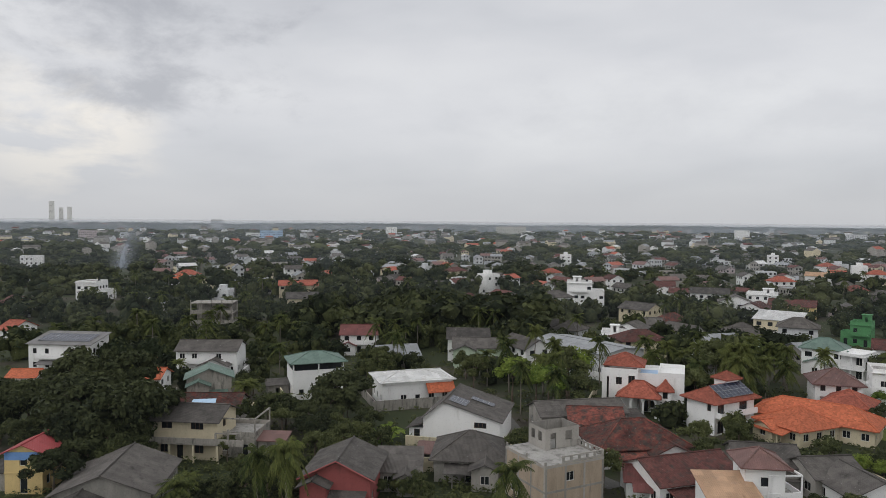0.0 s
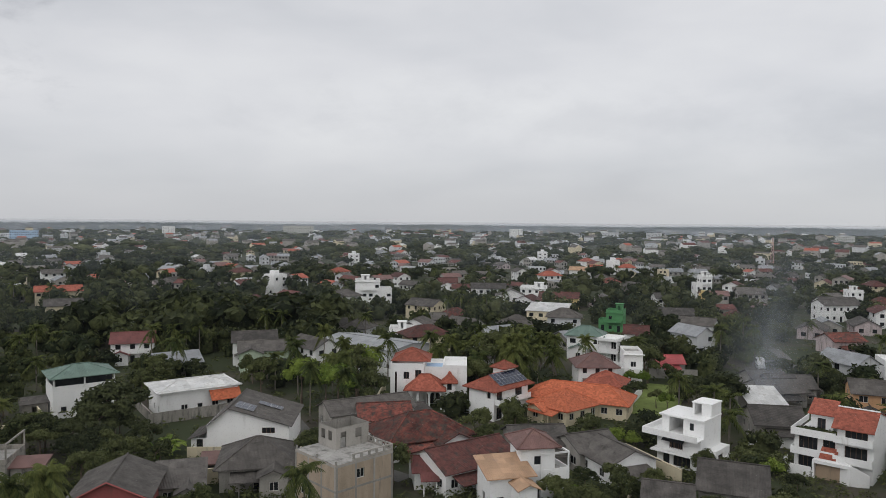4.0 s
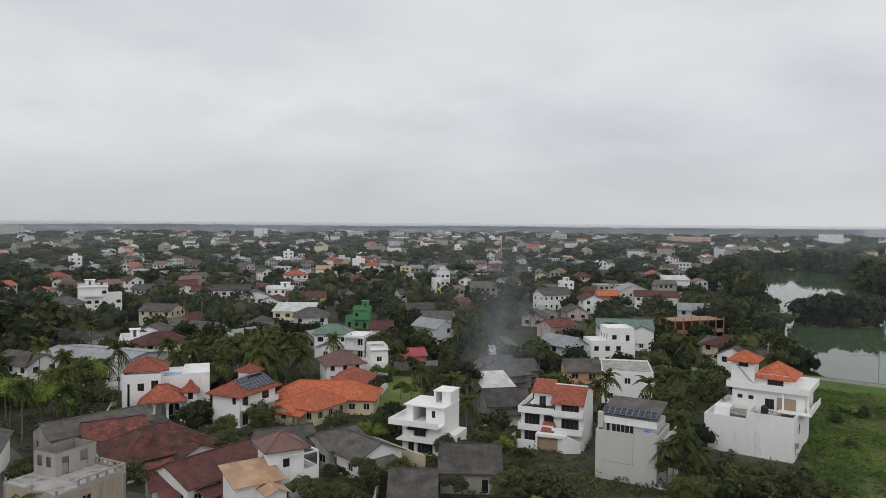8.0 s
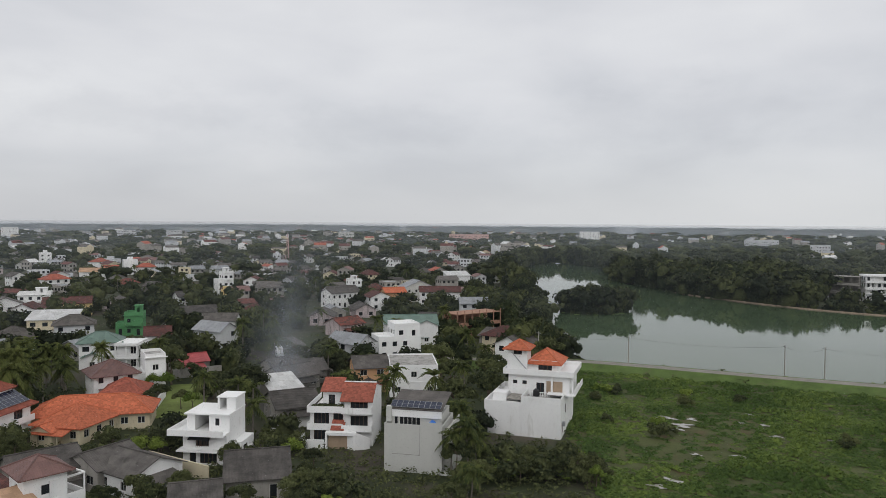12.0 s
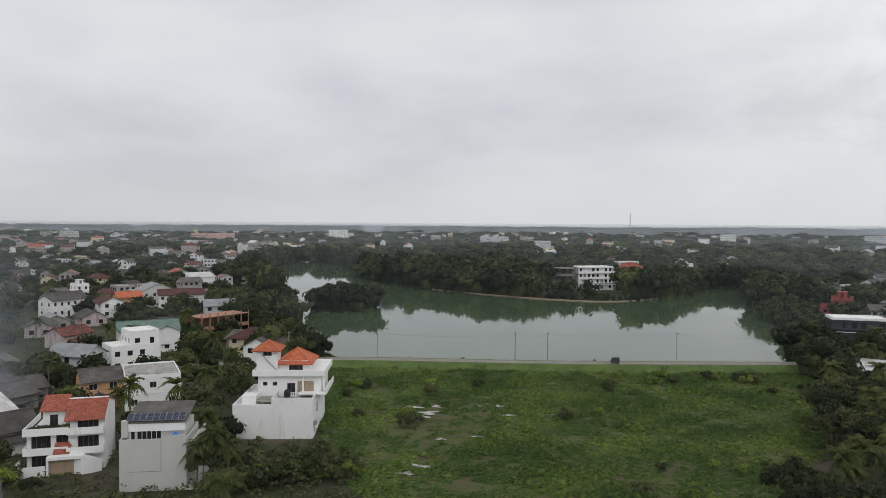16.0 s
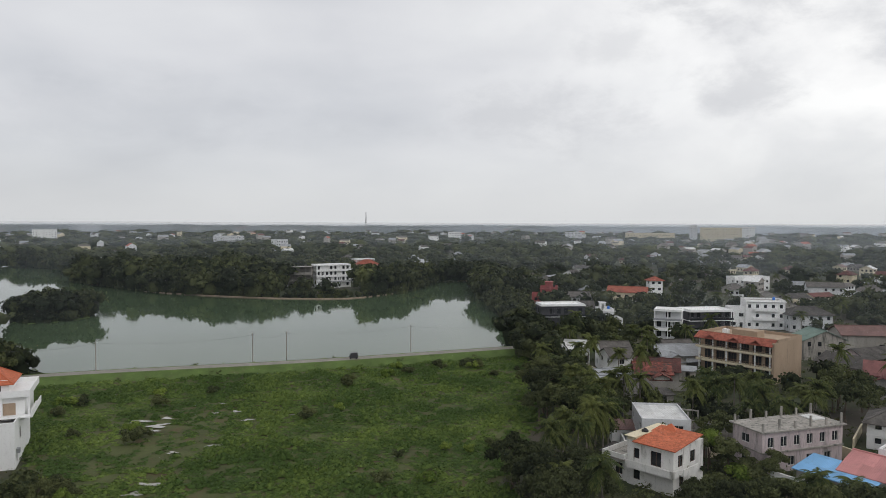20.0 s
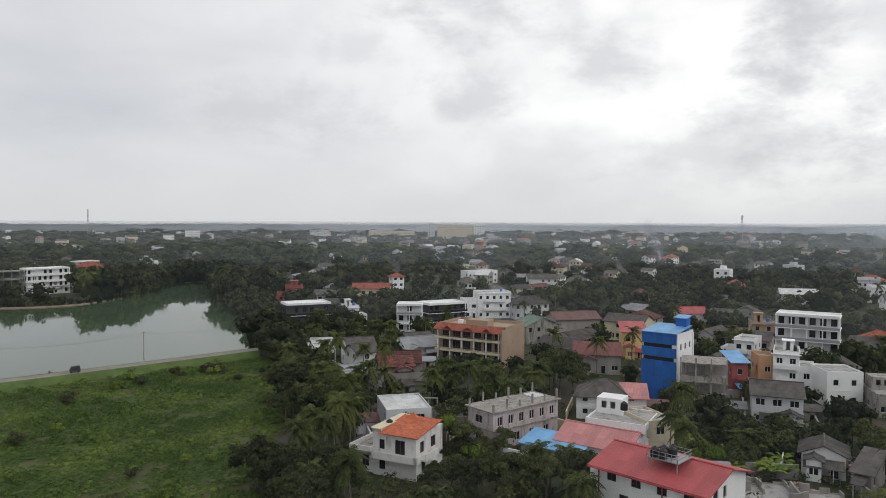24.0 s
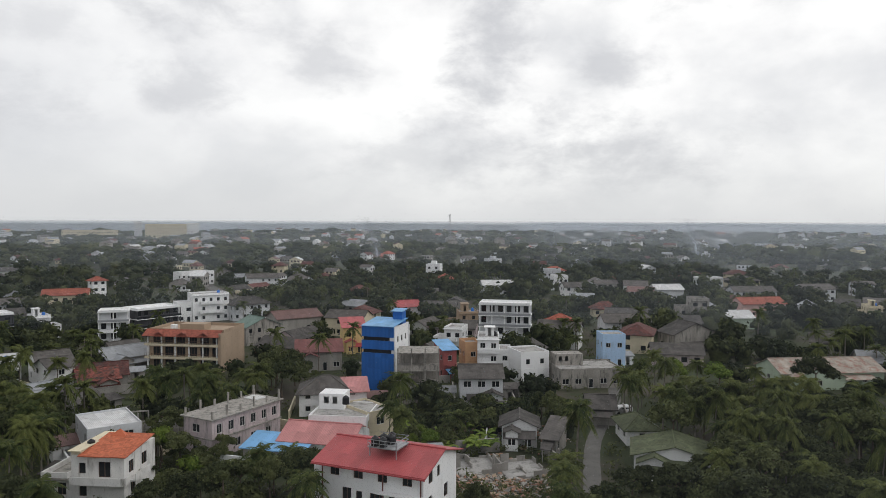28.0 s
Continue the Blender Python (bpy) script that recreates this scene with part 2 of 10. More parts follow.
def leafy(name, dark, light, per=0.5, scale=0.35, swing=0.9, grain=2.4):
    m = bpy.data.materials.new(name)
    m.use_nodes = True
    nt = m.node_tree
    b = nt.nodes["Principled BSDF"]
    b.inputs["Roughness"].default_value = 0.7
    b.inputs["Specular IOR Level"].default_value = 0.12
    info = nt.nodes.new("ShaderNodeObjectInfo")
    geo = nt.nodes.new("ShaderNodeNewGeometry")
    tc = nt.nodes.new("ShaderNodeTexCoord")
    n = node(nt, "ShaderNodeTexNoise", Scale=scale, Detail=4.0)
    link(nt, tc.outputs["Object"], n.inputs["Vector"])
    f = math_node(nt, "ADD", math_node(nt, "MULTIPLY", geo.outputs["Random Per Island"], 0.45), math_node(nt, "MULTIPLY", info.outputs["Random"], per))
    f = math_node(nt, "ADD", f, math_node(nt, "MULTIPLY", math_node(nt, "SUBTRACT", n.outputs["Fac"], 0.5), swing))
    # tufts of leaves within the mass
    tuft = node(nt, "ShaderNodeTexNoise", Scale=grain, Detail=3.0, Roughness=0.65)
    link(nt, tc.outputs["Object"], tuft.inputs["Vector"])
    f = math_node(nt, "ADD", f, math_node(nt, "MULTIPLY", math_node(nt, "SUBTRACT", tuft.outputs["Fac"], 0.5), 0.9))
    bp = node(nt, "ShaderNodeBump", Strength=0.9, Distance=0.6 / grain)
    link(nt, tuft.outputs["Fac"], bp.inputs["Height"])
    link(nt, bp.outputs[0], b.inputs["Normal"])
    col = ramp(nt, f, [(0.1, dark), (0.85, light)])
    link(nt, col, b.inputs["Base Color"])
    tl = nt.nodes.new("ShaderNodeBsdfTranslucent")
    link(nt, col, tl.inputs[0])
    mx = nt.nodes.new("ShaderNodeMixShader")
    mx.inputs[0].default_value = 0.22
    link(nt, b.outputs[0], mx.inputs[1])
    link(nt, tl.outputs[0], mx.inputs[2])
    link(nt, mx.outputs[0], nt.nodes["Material Output"].inputs[0])
    return m


WALL = {
    "white": surface("white_paint", (0.78, 0.78, 0.77), 0.8, 0.07, 0.35, 3.0, stain=(0.56, 0.55, 0.52), stain_at=0.60, streak=True, per_object=0.1),
    "palegrey": surface("pale_grey_paint", (0.56, 0.57, 0.58), 0.8, 0.12, 0.35, 3.0, stain=(0.3, 0.3, 0.29), streak=True, per_object=0.2),
    "greywall": surface("grey_render", (0.50, 0.50, 0.47), 0.85, 0.08, 0.3, 3.0, stain=(0.36, 0.35, 0.32), stain_at=0.62, streak=True),
    "cream": surface("cream_paint", (0.60, 0.53, 0.38), 0.8, 0.15, 0.4, 3.0, stain=(0.28, 0.26, 0.22), streak=True, per_object=0.2),
    "yellow": surface("yellow_paint", (0.62, 0.47, 0.22), 0.8, 0.15, 0.4, 3.0, stain=(0.34, 0.28, 0.17), streak=True),
    "orange": surface("orange_paint", (0.52, 0.31, 0.17), 0.8, 0.15),
    "cement": surface("bare_cement", (0.29, 0.275, 0.25), 0.92, 0.25, 0.5, 4.0, stain=(0.13, 0.125, 0.115), streak=True, per_object=0.3),
    "stained": surface("stained_cement", (0.31, 0.29, 0.26), 0.92, 0.3, 0.7, 4.0, stain=(0.09, 0.09, 0.08), stain_at=0.5, streak=True),
    "brown": surface("brown_paint", (0.36, 0.27, 0.19), 0.85, 0.15, 0.4, 3.0, stain=(0.2, 0.16, 0.12), streak=True),
    "brick": surface("brick_wall", (0.33, 0.19, 0.13), 0.9, 0.25, 0.8, 6.0),
    "redwall": surface("dull_red_paint", (0.30, 0.085, 0.08), 0.8, 0.15, 0.4, 3.0, stain=(0.18, 0.07, 0.06), streak=True),
    "pink": surface("pink_paint", (0.58, 0.38, 0.34), 0.8, 0.15, 0.4, 3.0, stain=(0.33, 0.26, 0.24), streak=True),
    "pinkgrey": surface("faded_pink_paint", (0.50, 0.42, 0.42), 0.88, 0.2, 0.6, 4.0, stain=(0.24, 0.22, 0.21), stain_at=0.5, streak=True),
    "green": surface("green_paint", (0.085, 0.25, 0.10), 0.8, 0.15),
    "palegreen": surface("pale_green_paint", (0.42, 0.50, 0.38), 0.85, 0.15, stain=(0.26, 0.3, 0.24), streak=True),
    "lightblue": surface("light_blue_paint", (0.40, 0.55, 0.74), 0.8, 0.1, stain=(0.3, 0.4, 0.52), streak=True),
    "offwhite": surface("weathered_white_paint", (0.66, 0.65, 0.62), 0.85, 0.14, 0.5, 3.0, stain=(0.30, 0.29, 0.26), stain_at=0.54, streak=True),
    "skyblue": surface("sky_blue_paint", (0.16, 0.30, 0.58), 0.7, 0.1, stain=(0.14, 0.25, 0.44), streak=True),
    "darkwall": surface("dark_paint", (0.05, 0.05, 0.055), 0.6, 0.2),
}
ROOF = {
    "asbestos": roofing("asbestos_sheet", (0.088, 0.080, 0.073), 0.5, (0.045, 0.040, 0.036), 0.18, 1.6, tile=False),
    "redtile": roofing("red_tile", (0.29, 0.085, 0.055), 0.3, (0.14, 0.065, 0.045), 0.22, 0.34, stain_at=0.6),
    "orangetile": roofing("orange_tile", (0.45, 0.125, 0.06), 0.10, (0.36, 0.11, 0.058), 0.22, 0.34, stain_at=0.62),
    "oldtile": roofing("old_tile", (0.15, 0.046, 0.034), 0.7, (0.055, 0.042, 0.036), 0.22, 0.34, stain_at=0.44),
    "darkredtile": roofing("dark_red_tile", (0.10, 0.038, 0.032), 0.4, (0.05, 0.04, 0.035), 0.22, 0.34, stain_at=0.5),
    "darkred": roofing("dark_red_sheet", (0.16, 0.06, 0.055), 0.2, (0.09, 0.05, 0.045), 0.2, 1.8, tile=False),
    "redmetal": roofing("red_metal_sheet", (0.36, 0.070, 0.072), 0.12, (0.33, 0.09, 0.08), 0.25, 2.4, 0.5, 0.0, False, 0.6),
    "pinkmetal": roofing("faded_red_sheet", (0.46, 0.20, 0.19), 0.15, (0.33, 0.16, 0.15), 0.25, 2.4, 0.6, 0.0, False),
    "greenmetal": roofing("green_metal_sheet", (0.125, 0.185, 0.155), 0.15, (0.09, 0.15, 0.12), 0.25, 2.4, 0.55, 0.0, False),
    "bluemetal": roofing("blue_metal_sheet", (0.16, 0.36, 0.60), 0.12, (0.13, 0.27, 0.44), 0.25, 2.4, 0.5, 0.0, False),
    "greymetal": roofing("grey_metal_sheet", (0.25, 0.26, 0.27), 0.2, (0.17, 0.17, 0.17), 0.25, 2.4, 0.5, 0.0, False),
    "whitemetal": roofing("pale_metal_sheet", (0.56, 0.56, 0.55), 0.15, (0.36, 0.34, 0.31), 0.25, 2.4, 0.5, 0.0, False),
    "rusty": roofing("rusting_sheet", (0.34, 0.30, 0.25), 0.3, (0.26, 0.12, 0.09), 0.25, 2.4, 0.7, 0.0, False, 0.48),
    "brownmetal": roofing("brown_sheet", (0.16, 0.09, 0.08), 0.2, (0.1, 0.065, 0.06), 0.25, 2.4, 0.6, 0.0, False),
    "tan": roofing("tan_sheet", (0.42, 0.27, 0.17), 0.15, (0.33, 0.22, 0.15), 0.25, 1.2, 0.7, 0.0, False),
    "mossy": roofing("mossy_tile", (0.10, 0.115, 0.06), 0.4, (0.05, 0.06, 0.03), 0.22, 0.34),
    "solar": roofing("sheet_under_panels", (0.17, 0.165, 0.16), 0.2, None, 0.25, 2.4, 0.6, 0.0, False),
    "concrete": surface("roof_concrete", (0.34, 0.33, 0.31), 0.9, 0.22, 0.4, 4.0, stain=(0.14, 0.135, 0.125), stain_at=0.5),
}
GLASS = surface("window_glass", (0.02, 0.022, 0.025), 0.12, 0.3, 0.8, 2.0, bump=0.0, spec=0.5)
FRAME = surface("window_frame_paint", (0.62, 0.61, 0.58), 0.6, 0.1, bump=0.0)
WOODF = surface("dark_wood_frame", (0.10, 0.06, 0.04), 0.6, 0.3, bump=0.0)
PANEL = surface("solar_glass", (0.022, 0.028, 0.05), 0.15, 0.2, 1.0, 4.0, bump=0.0, spec=0.5)
STEEL = surface("galvanised_steel", (0.34, 0.35, 0.36), 0.5, 0.15, metal=0.6, bump=0.0)
TANK = surface("black_plastic", (0.018, 0.018, 0.02), 0.45, 0.2, bump=0.0)
BLUETANK = surface("blue_plastic", (0.03, 0.16, 0.55), 0.45, 0.1, bump=0.0)
BLUECLAD = roofing("blue_cladding", (0.02, 0.125, 0.42), 0.08, (0.02, 0.11, 0.36), 0.3, 2.4, 0.5, 0.0, False, 0.6)
BARK = surface("bark", (0.13, 0.10, 0.075), 0.95, 0.3, 2.0, 8.0)
PALMBARK = surface("palm_bark", (0.17, 0.15, 0.125), 0.95, 0.25, 2.0, 8.0)
LEAF_B = leafy("broad_leaves", (0.028, 0.038, 0.017), (0.128, 0.142, 0.054))
LEAF_D = leafy("dark_leaves", (0.020, 0.027, 0.014), (0.082, 0.094, 0.039))
LEAF_P = leafy("palm_leaves", (0.026, 0.042, 0.012), (0.135, 0.150, 0.042))
LEAF_Y = leafy("light_leaves", (0.07, 0.12, 0.018), (0.22, 0.28, 0.055))
LEAF_FB = leafy("farther_broad_leaves", (0.026, 0.036, 0.016), (0.150, 0.164, 0.060), 0.0, 0.06, 1.9, 1.3)
LEAF_FD = leafy("farther_dark_leaves", (0.020, 0.027, 0.014), (0.110, 0.124, 0.048), 0.0, 0.06, 1.9, 1.3)
LEAF_F = leafy("far_leaves", (0.030, 0.040, 0.021), (0.122, 0.133, 0.058), 0.1, 0.045, 1.9, 0.7)
LEAF_G = leafy("marsh_leaves", (0.054, 0.094, 0.020), (0.180, 0.242, 0.050), 0.0, 0.07, 1.7, 2.0)

# ---- mesh helpers ----
class Shape:
    """Collects faces for one mesh."""

    def __init__(self):
        self.v, self.f, self.uv, self.mi = [], [], [], []

    def face(self, pts, uv=None, mi=0):
        n = len(self.v)
        self.v += [tuple(p) for p in pts]
        self.f.append(tuple(range(n, n + len(pts))))
        self.uv += uv if uv else [(0, 0)] * len(pts)
        self.mi.append(mi)

    def box(self, x0, x1, y0, y1, z0, z1, mi=0):
        p = [(x0, y0, z0), (x1, y0, z0), (x1, y1, z0), (x0, y1, z0), (x0, y0, z1), (x1, y0, z1), (x1, y1, z1), (x0, y1, z1)]
        for q in ((0, 3, 2, 1), (4, 5, 6, 7), (0, 1, 5, 4), (1, 2, 6, 5), (2, 3, 7, 6), (3, 0, 4, 7)):
            a, b = Vector(p[q[0]]), Vector(p[q[1]])
            c = Vector(p[q[3]])
            l, h = (b - a).length, (c - a).length
            self.face([p[i] for i in q], [(0, 0), (l, 0), (l, h), (0, h)], mi)
        return self

    def prism(self, cx, cy, z0, z1, r0, r1, n=8):
        a = [(cx + r0 * math.cos(2 * math.pi * i / n), cy + r0 * math.sin(2 * math.pi * i / n), z0) for i in range(n)]
        b = [(cx + r1 * math.cos(2 * math.pi * i / n), cy + r1 * math.sin(2 * math.pi * i / n), z1) for i in range(n)]
        for i in range(n):
            j = (i + 1) % n
            self.face([a[i], a[j], b[j], b[i]])
        self.face(b)
        self.face(a[::-1])
        return self

    def beam(self, a, b, r=0.05, n=4):
        a, b = Vector(a), Vector(b)
        d = (b - a).normalized()
        s = d.orthogonal().normalized()
        t = d.cross(s)
        ring = [s * math.cos(2 * math.pi * (i + 0.5) / n) * r + t * math.sin(2 * math.pi * (i + 0.5) / n) * r for i in range(n)]
        for i in range(n):
            j = (i + 1) % n
            self.face([a + ring[i], a + ring[j], b + ring[j], b + ring[i]])
        self.face([a + q for q in ring[::-1]])
        self.face([b + q for q in ring])
        return self

    def mesh(self, name, *mats):
        me = bpy.data.meshes.new(name)
        me.from_pydata(self.v, [], self.f)
        if any(u != (0, 0) for u in self.uv):
            layer = me.uv_layers.new(name="UVMap")
            layer.data.foreach_set("uv", np.array(self.uv, dtype=np.float32).ravel())
        for m in mats:
            me.materials.append(m)
        if len(mats) > 1:
            me.polygons.foreach_set("material_index", self.mi)
        return me


def part(name, data, parent, m=None, label=""):
    ob = new(name, data)
    ob.parent = parent
    if m is not None:
        ob.matrix_basis = m
    if label:
        ob["label"] = label
    return ob


def shift(x=0, y=0, z=0, turn=0):
    return Matrix.Translation((x, y, z)) @ Matrix.Rotation(radians(turn), 4, "Z")


def walls(w, d, z0, z1, holes, name="wall", mat=None, deep=0.2, cap=True, extra=()):
    """Four outer wall faces of a block with real openings and their reveals. holes: {side: [(u0, u1, v0, v1)]}, u along the side from its left, v up from z0."""
    s = Shape()
    for side, length, m in (("F", w, shift(0, -d / 2)), ("R", d, shift(w / 2, 0, 0, 90)), ("B", w, shift(0, d / 2, 0, 180)), ("L", d, shift(-w / 2, 0, 0, -90))):
        hs = holes.get(side, [])
        us = sorted({0.0, length, *(h[0] for h in hs), *(h[1] for h in hs)})
        vs = sorted({0.0, z1 - z0, *(h[2] for h in hs), *(h[3] for h in hs)})
        def at(u, v, y=0.0):
            return m @ Vector((u - length / 2, y, z0 + v))
        for u0, u1 in zip(us, us[1:]):
            for v0, v1 in zip(vs, vs[1:]):
                if any(h[0] <= u0 + 1e-6 and u1 <= h[1] + 1e-6 and h[2] <= v0 + 1e-6 and v1 <= h[3] + 1e-6 for h in hs):
                    continue
                s.face([at(u0, v0), at(u1, v0), at(u1, v1), at(u0, v1)])
        for u0, u1, v0, v1 in hs:
            for (a, b), (c, e) in (((u0, v0), (u1, v0)), ((u1, v0), (u1, v1)), ((u1, v1), (u0, v1)), ((u0, v1), (u0, v0))):
                s.face([at(a, b), at(a, b, deep), at(c, e, deep), at(c, e)])
    if cap:
        s.face([(-w / 2, -d / 2, z1), (w / 2, -d / 2, z1), (w / 2, d / 2, z1), (-w / 2, d / 2, z1)])
    for f in extra:
        s.face(f)
    return s.mesh(name, mat)


def gable_faces(w, d, h, rise, along):
    """The wall triangles that fill a gable roof's ends."""
    if along == "x":
        return [[(x * s, -d / 2 * s, h), (x * s, d / 2 * s, h), (x * s, 0, h + rise - 0.12)] for s in (1, -1) for x in (w / 2,)]
    return [[(w / 2 * s, y * s, h), (-w / 2 * s, y * s, h), (0, y * s, h + rise - 0.12)] for s in (1, -1) for y in (d / 2,)]


WINDOWS = {}


def lattice(us, vs, open_cell, half):
    """A flat frame of one piece: a grid of bars with open cells, in the x-z plane."""
    s = Shape()
    index = {}

    def at(i, k, y):
        key = (i, k, y)
        if key not in index:
            index[key] = len(s.v)
            s.v.append((us[i], y, vs[k]))
        return index[key]

    def add(*keys):
        s.f.append(tuple(at(*k) for k in keys))
        s.uv += [(0, 0)] * len(keys)
        s.mi.append(0)

    nu, nv = len(us) - 1, len(vs) - 1
    full = lambda i, k: 0 <= i < nu and 0 <= k < nv and (i, k) not in open_cell
    for i in range(nu):
        for k in range(nv):
            if not full(i, k):
                continue
            add((i, k, -half), (i + 1, k, -half), (i + 1, k + 1, -half), (i, k + 1, -half))
            add((i + 1, k, half), (i, k, half), (i, k + 1, half), (i + 1, k + 1, half))
            if not full(i - 1, k):
                add((i, k, half), (i, k, -half), (i, k + 1, -half), (i, k + 1, half))
            if not full(i + 1, k):
                add((i + 1, k, -half), (i + 1, k, half), (i + 1, k + 1, half), (i + 1, k + 1, -half))
            if not full(i, k - 1):
                add((i, k, half), (i + 1, k, half), (i + 1, k, -half), (i, k, -half))
            if not full(i, k + 1):
                add((i, k + 1, -half), (i + 1, k + 1, -half), (i + 1, k + 1, half), (i, k + 1, half))
    return s


def window_mesh(w, h, wood=False):
    """Frame with mullions, and its pane, both centred."""
    key = (round(w, 1), round(h, 1), wood)
    if key not in WINDOWS:
        w, h = key[0], key[1]
        t = 0.07
        n = max(1, round(w / 0.7))
        us = [-w / 2]
        for i in range(n):
            us += [us[0] + i * (w - t) / n + t, us[0] + (i + 1) * (w - t) / n]
        us.append(w / 2)
        vs = [-h / 2, -h / 2 + t, h / 2 - t, h / 2]
        open_cell = {(i, 1) for i in range(1, len(us) - 1, 2)}
        s = lattice(us, vs, open_cell, 0.04)
        g = Shape().box(-w / 2, w / 2, -0.01, 0.01, -h / 2, h / 2)
        WINDOWS[key] = (s.mesh("window", WOODF if wood else FRAME), g.mesh("pane", GLASS))
    return WINDOWS[key]


def fit_windows(ob, w, d, z0, holes, fine=True, wood=False, deep=0.15):
    if math.hypot(*ob.matrix_world.translation.xy) > 330:
        g = Shape()
        for side, length, m in (("F", w, shift(0, -d / 2)), ("R", d, shift(w / 2, 0, 0, 90)), ("B", w, shift(0, d / 2, 0, 180)), ("L", d, shift(-w / 2, 0, 0, -90))):
            for u0, u1, v0, v1 in holes.get(side, []):
                g.face([m @ Vector((u - length / 2, deep, z0 + v)) for u, v in ((u0, v0), (u1, v0), (u1, v1), (u0, v1))])
        tagged(part("glazing", g.mesh("glazing", GLASS), ob), kind="stuff")
        return
    for side, length, m in (("F", w, shift(0, -d / 2)), ("R", d, shift(w / 2, 0, 0, 90)), ("B", w, shift(0, d / 2, 0, 180)), ("L", d, shift(-w / 2, 0, 0, -90))):
        for u0, u1, v0, v1 in holes.get(side, []):
            fr, pane = window_mesh(u1 - u0, v1 - v0, wood)
            tall = v1 - v0 > 1.9 and v0 < 0.2
            at = m @ Matrix.Translation((u0 / 2 + u1 / 2 - length / 2, deep, z0 + (v0 + v1) / 2))
            if fine:
                win = part("door" if tall else "window", fr, ob, at)
                part("pane", pane, win)
            else:
                part("window", pane, ob, at)


def rows_of_windows(w, d, storeys, h, rnd, every=2.7, sides="FRBL", size=None, door=True):
    holes = {}
    step = h / storeys
    ww, wh = size or (rnd.choice((1.0, 1.2, 1.5)), 1.2)
    for side in sides:
        length = w if side in "FB" else d
        n = max(1, int(length / every))
        for k in range(storeys):
            for i in range(n):
                u = (i + 0.5) * length / n
                if rnd.random() < 0.18:
                    continue
                a, b = ww, min(wh, step - 1.3)
                v = k * step + min(0.95, step - b - 0.3)
                if door and k == 0 and i == n // 2 and side == "F" and step > 2.5:
                    a, b, v = 1.0, 2.05, 0.05
                if length < a + 0.5:
                    continue
                holes.setdefault(side, []).append((u - a / 2, u + a / 2, v, v + b))
    return holes


def roof_hip(w, d, rise, over, mat, thick=0.14):
    s = Shape()
    W, D = w / 2 + over, d / 2 + over
    drop = over * rise / max(min(w, d) / 2, 0.1)
    z = -drop
    if w >= d:
        r = W - D
        a, b = (-r, 0, rise), (r, 0, rise)
        sl = math.hypot(D, rise - z)
        s.face([(-W, -D, z), (W, -D, z), b, a], [(0, 0), (2 * W, 0), (W + r, sl), (W - r, sl)])
        s.face([(W, D, z), (-W, D, z), a, b], [(0, 0), (2 * W, 0), (W + r, sl), (W - r, sl)])
        s.face([(W, -D, z), (W, D, z), b], [(0, 0), (2 * D, 0), (D, sl)])
        s.face([(-W, D, z), (-W, -D, z), a], [(0, 0), (2 * D, 0), (D, sl)])
    else:
        r = D - W
        a, b = (0, -r, rise), (0, r, rise)
        sl = math.hypot(W, rise - z)
        s.face([(W, -D, z), (W, D, z), b, a], [(0, 0), (2 * D, 0), (D + r, sl), (D - r, sl)])
        s.face([(-W, D, z), (-W, -D, z), a, b], [(0, 0), (2 * D, 0), (D + r, sl), (D - r, sl)])
        s.face([(-W, -D, z), (W, -D, z), a], [(0, 0), (2 * W, 0), (W, sl)])
        s.face([(W, D, z), (-W, D, z), b], [(0, 0), (2 * W, 0), (W, sl)])
    edge(s, W, D, z, thick)
    ridge = Shape()
    corners = [(-W, -D, z), (W, -D, z), (W, D, z), (-W, D, z)]
    ends = (a, b, b, a) if w >= d else (a, a, b, b)
    for c, e in zip(corners, ends):
        ridge.beam(Vector(c) + Vector((0, 0, 0.03)), Vector(e) + Vector((0, 0, 0.03)), 0.11, 5)
    if (Vector(a) - Vector(b)).length > 0.2:
        ridge.beam(Vector(a) + Vector((0, 0, 0.03)), Vector(b) + Vector((0, 0, 0.03)), 0.11, 5)
    return s.mesh("roof", mat), ridge.mesh("ridge_tiles", mat)


def edge(s, W, D, z, t):
    c = [(-W, -D), (W, -D), (W, D), (-W, D)]
    for (x0, y0), (x1, y1) in zip(c, c[1:] + c[:1]):
        l = math.hypot(x1 - x0, y1 - y0)
        s.face([(x0, y0, z - t), (x1, y1, z - t), (x1, y1, z), (x0, y0, z)], [(0, 0), (l, 0), (l, t), (0, t)])
    s.face([(x, y, z - t) for x, y in c[::-1]])


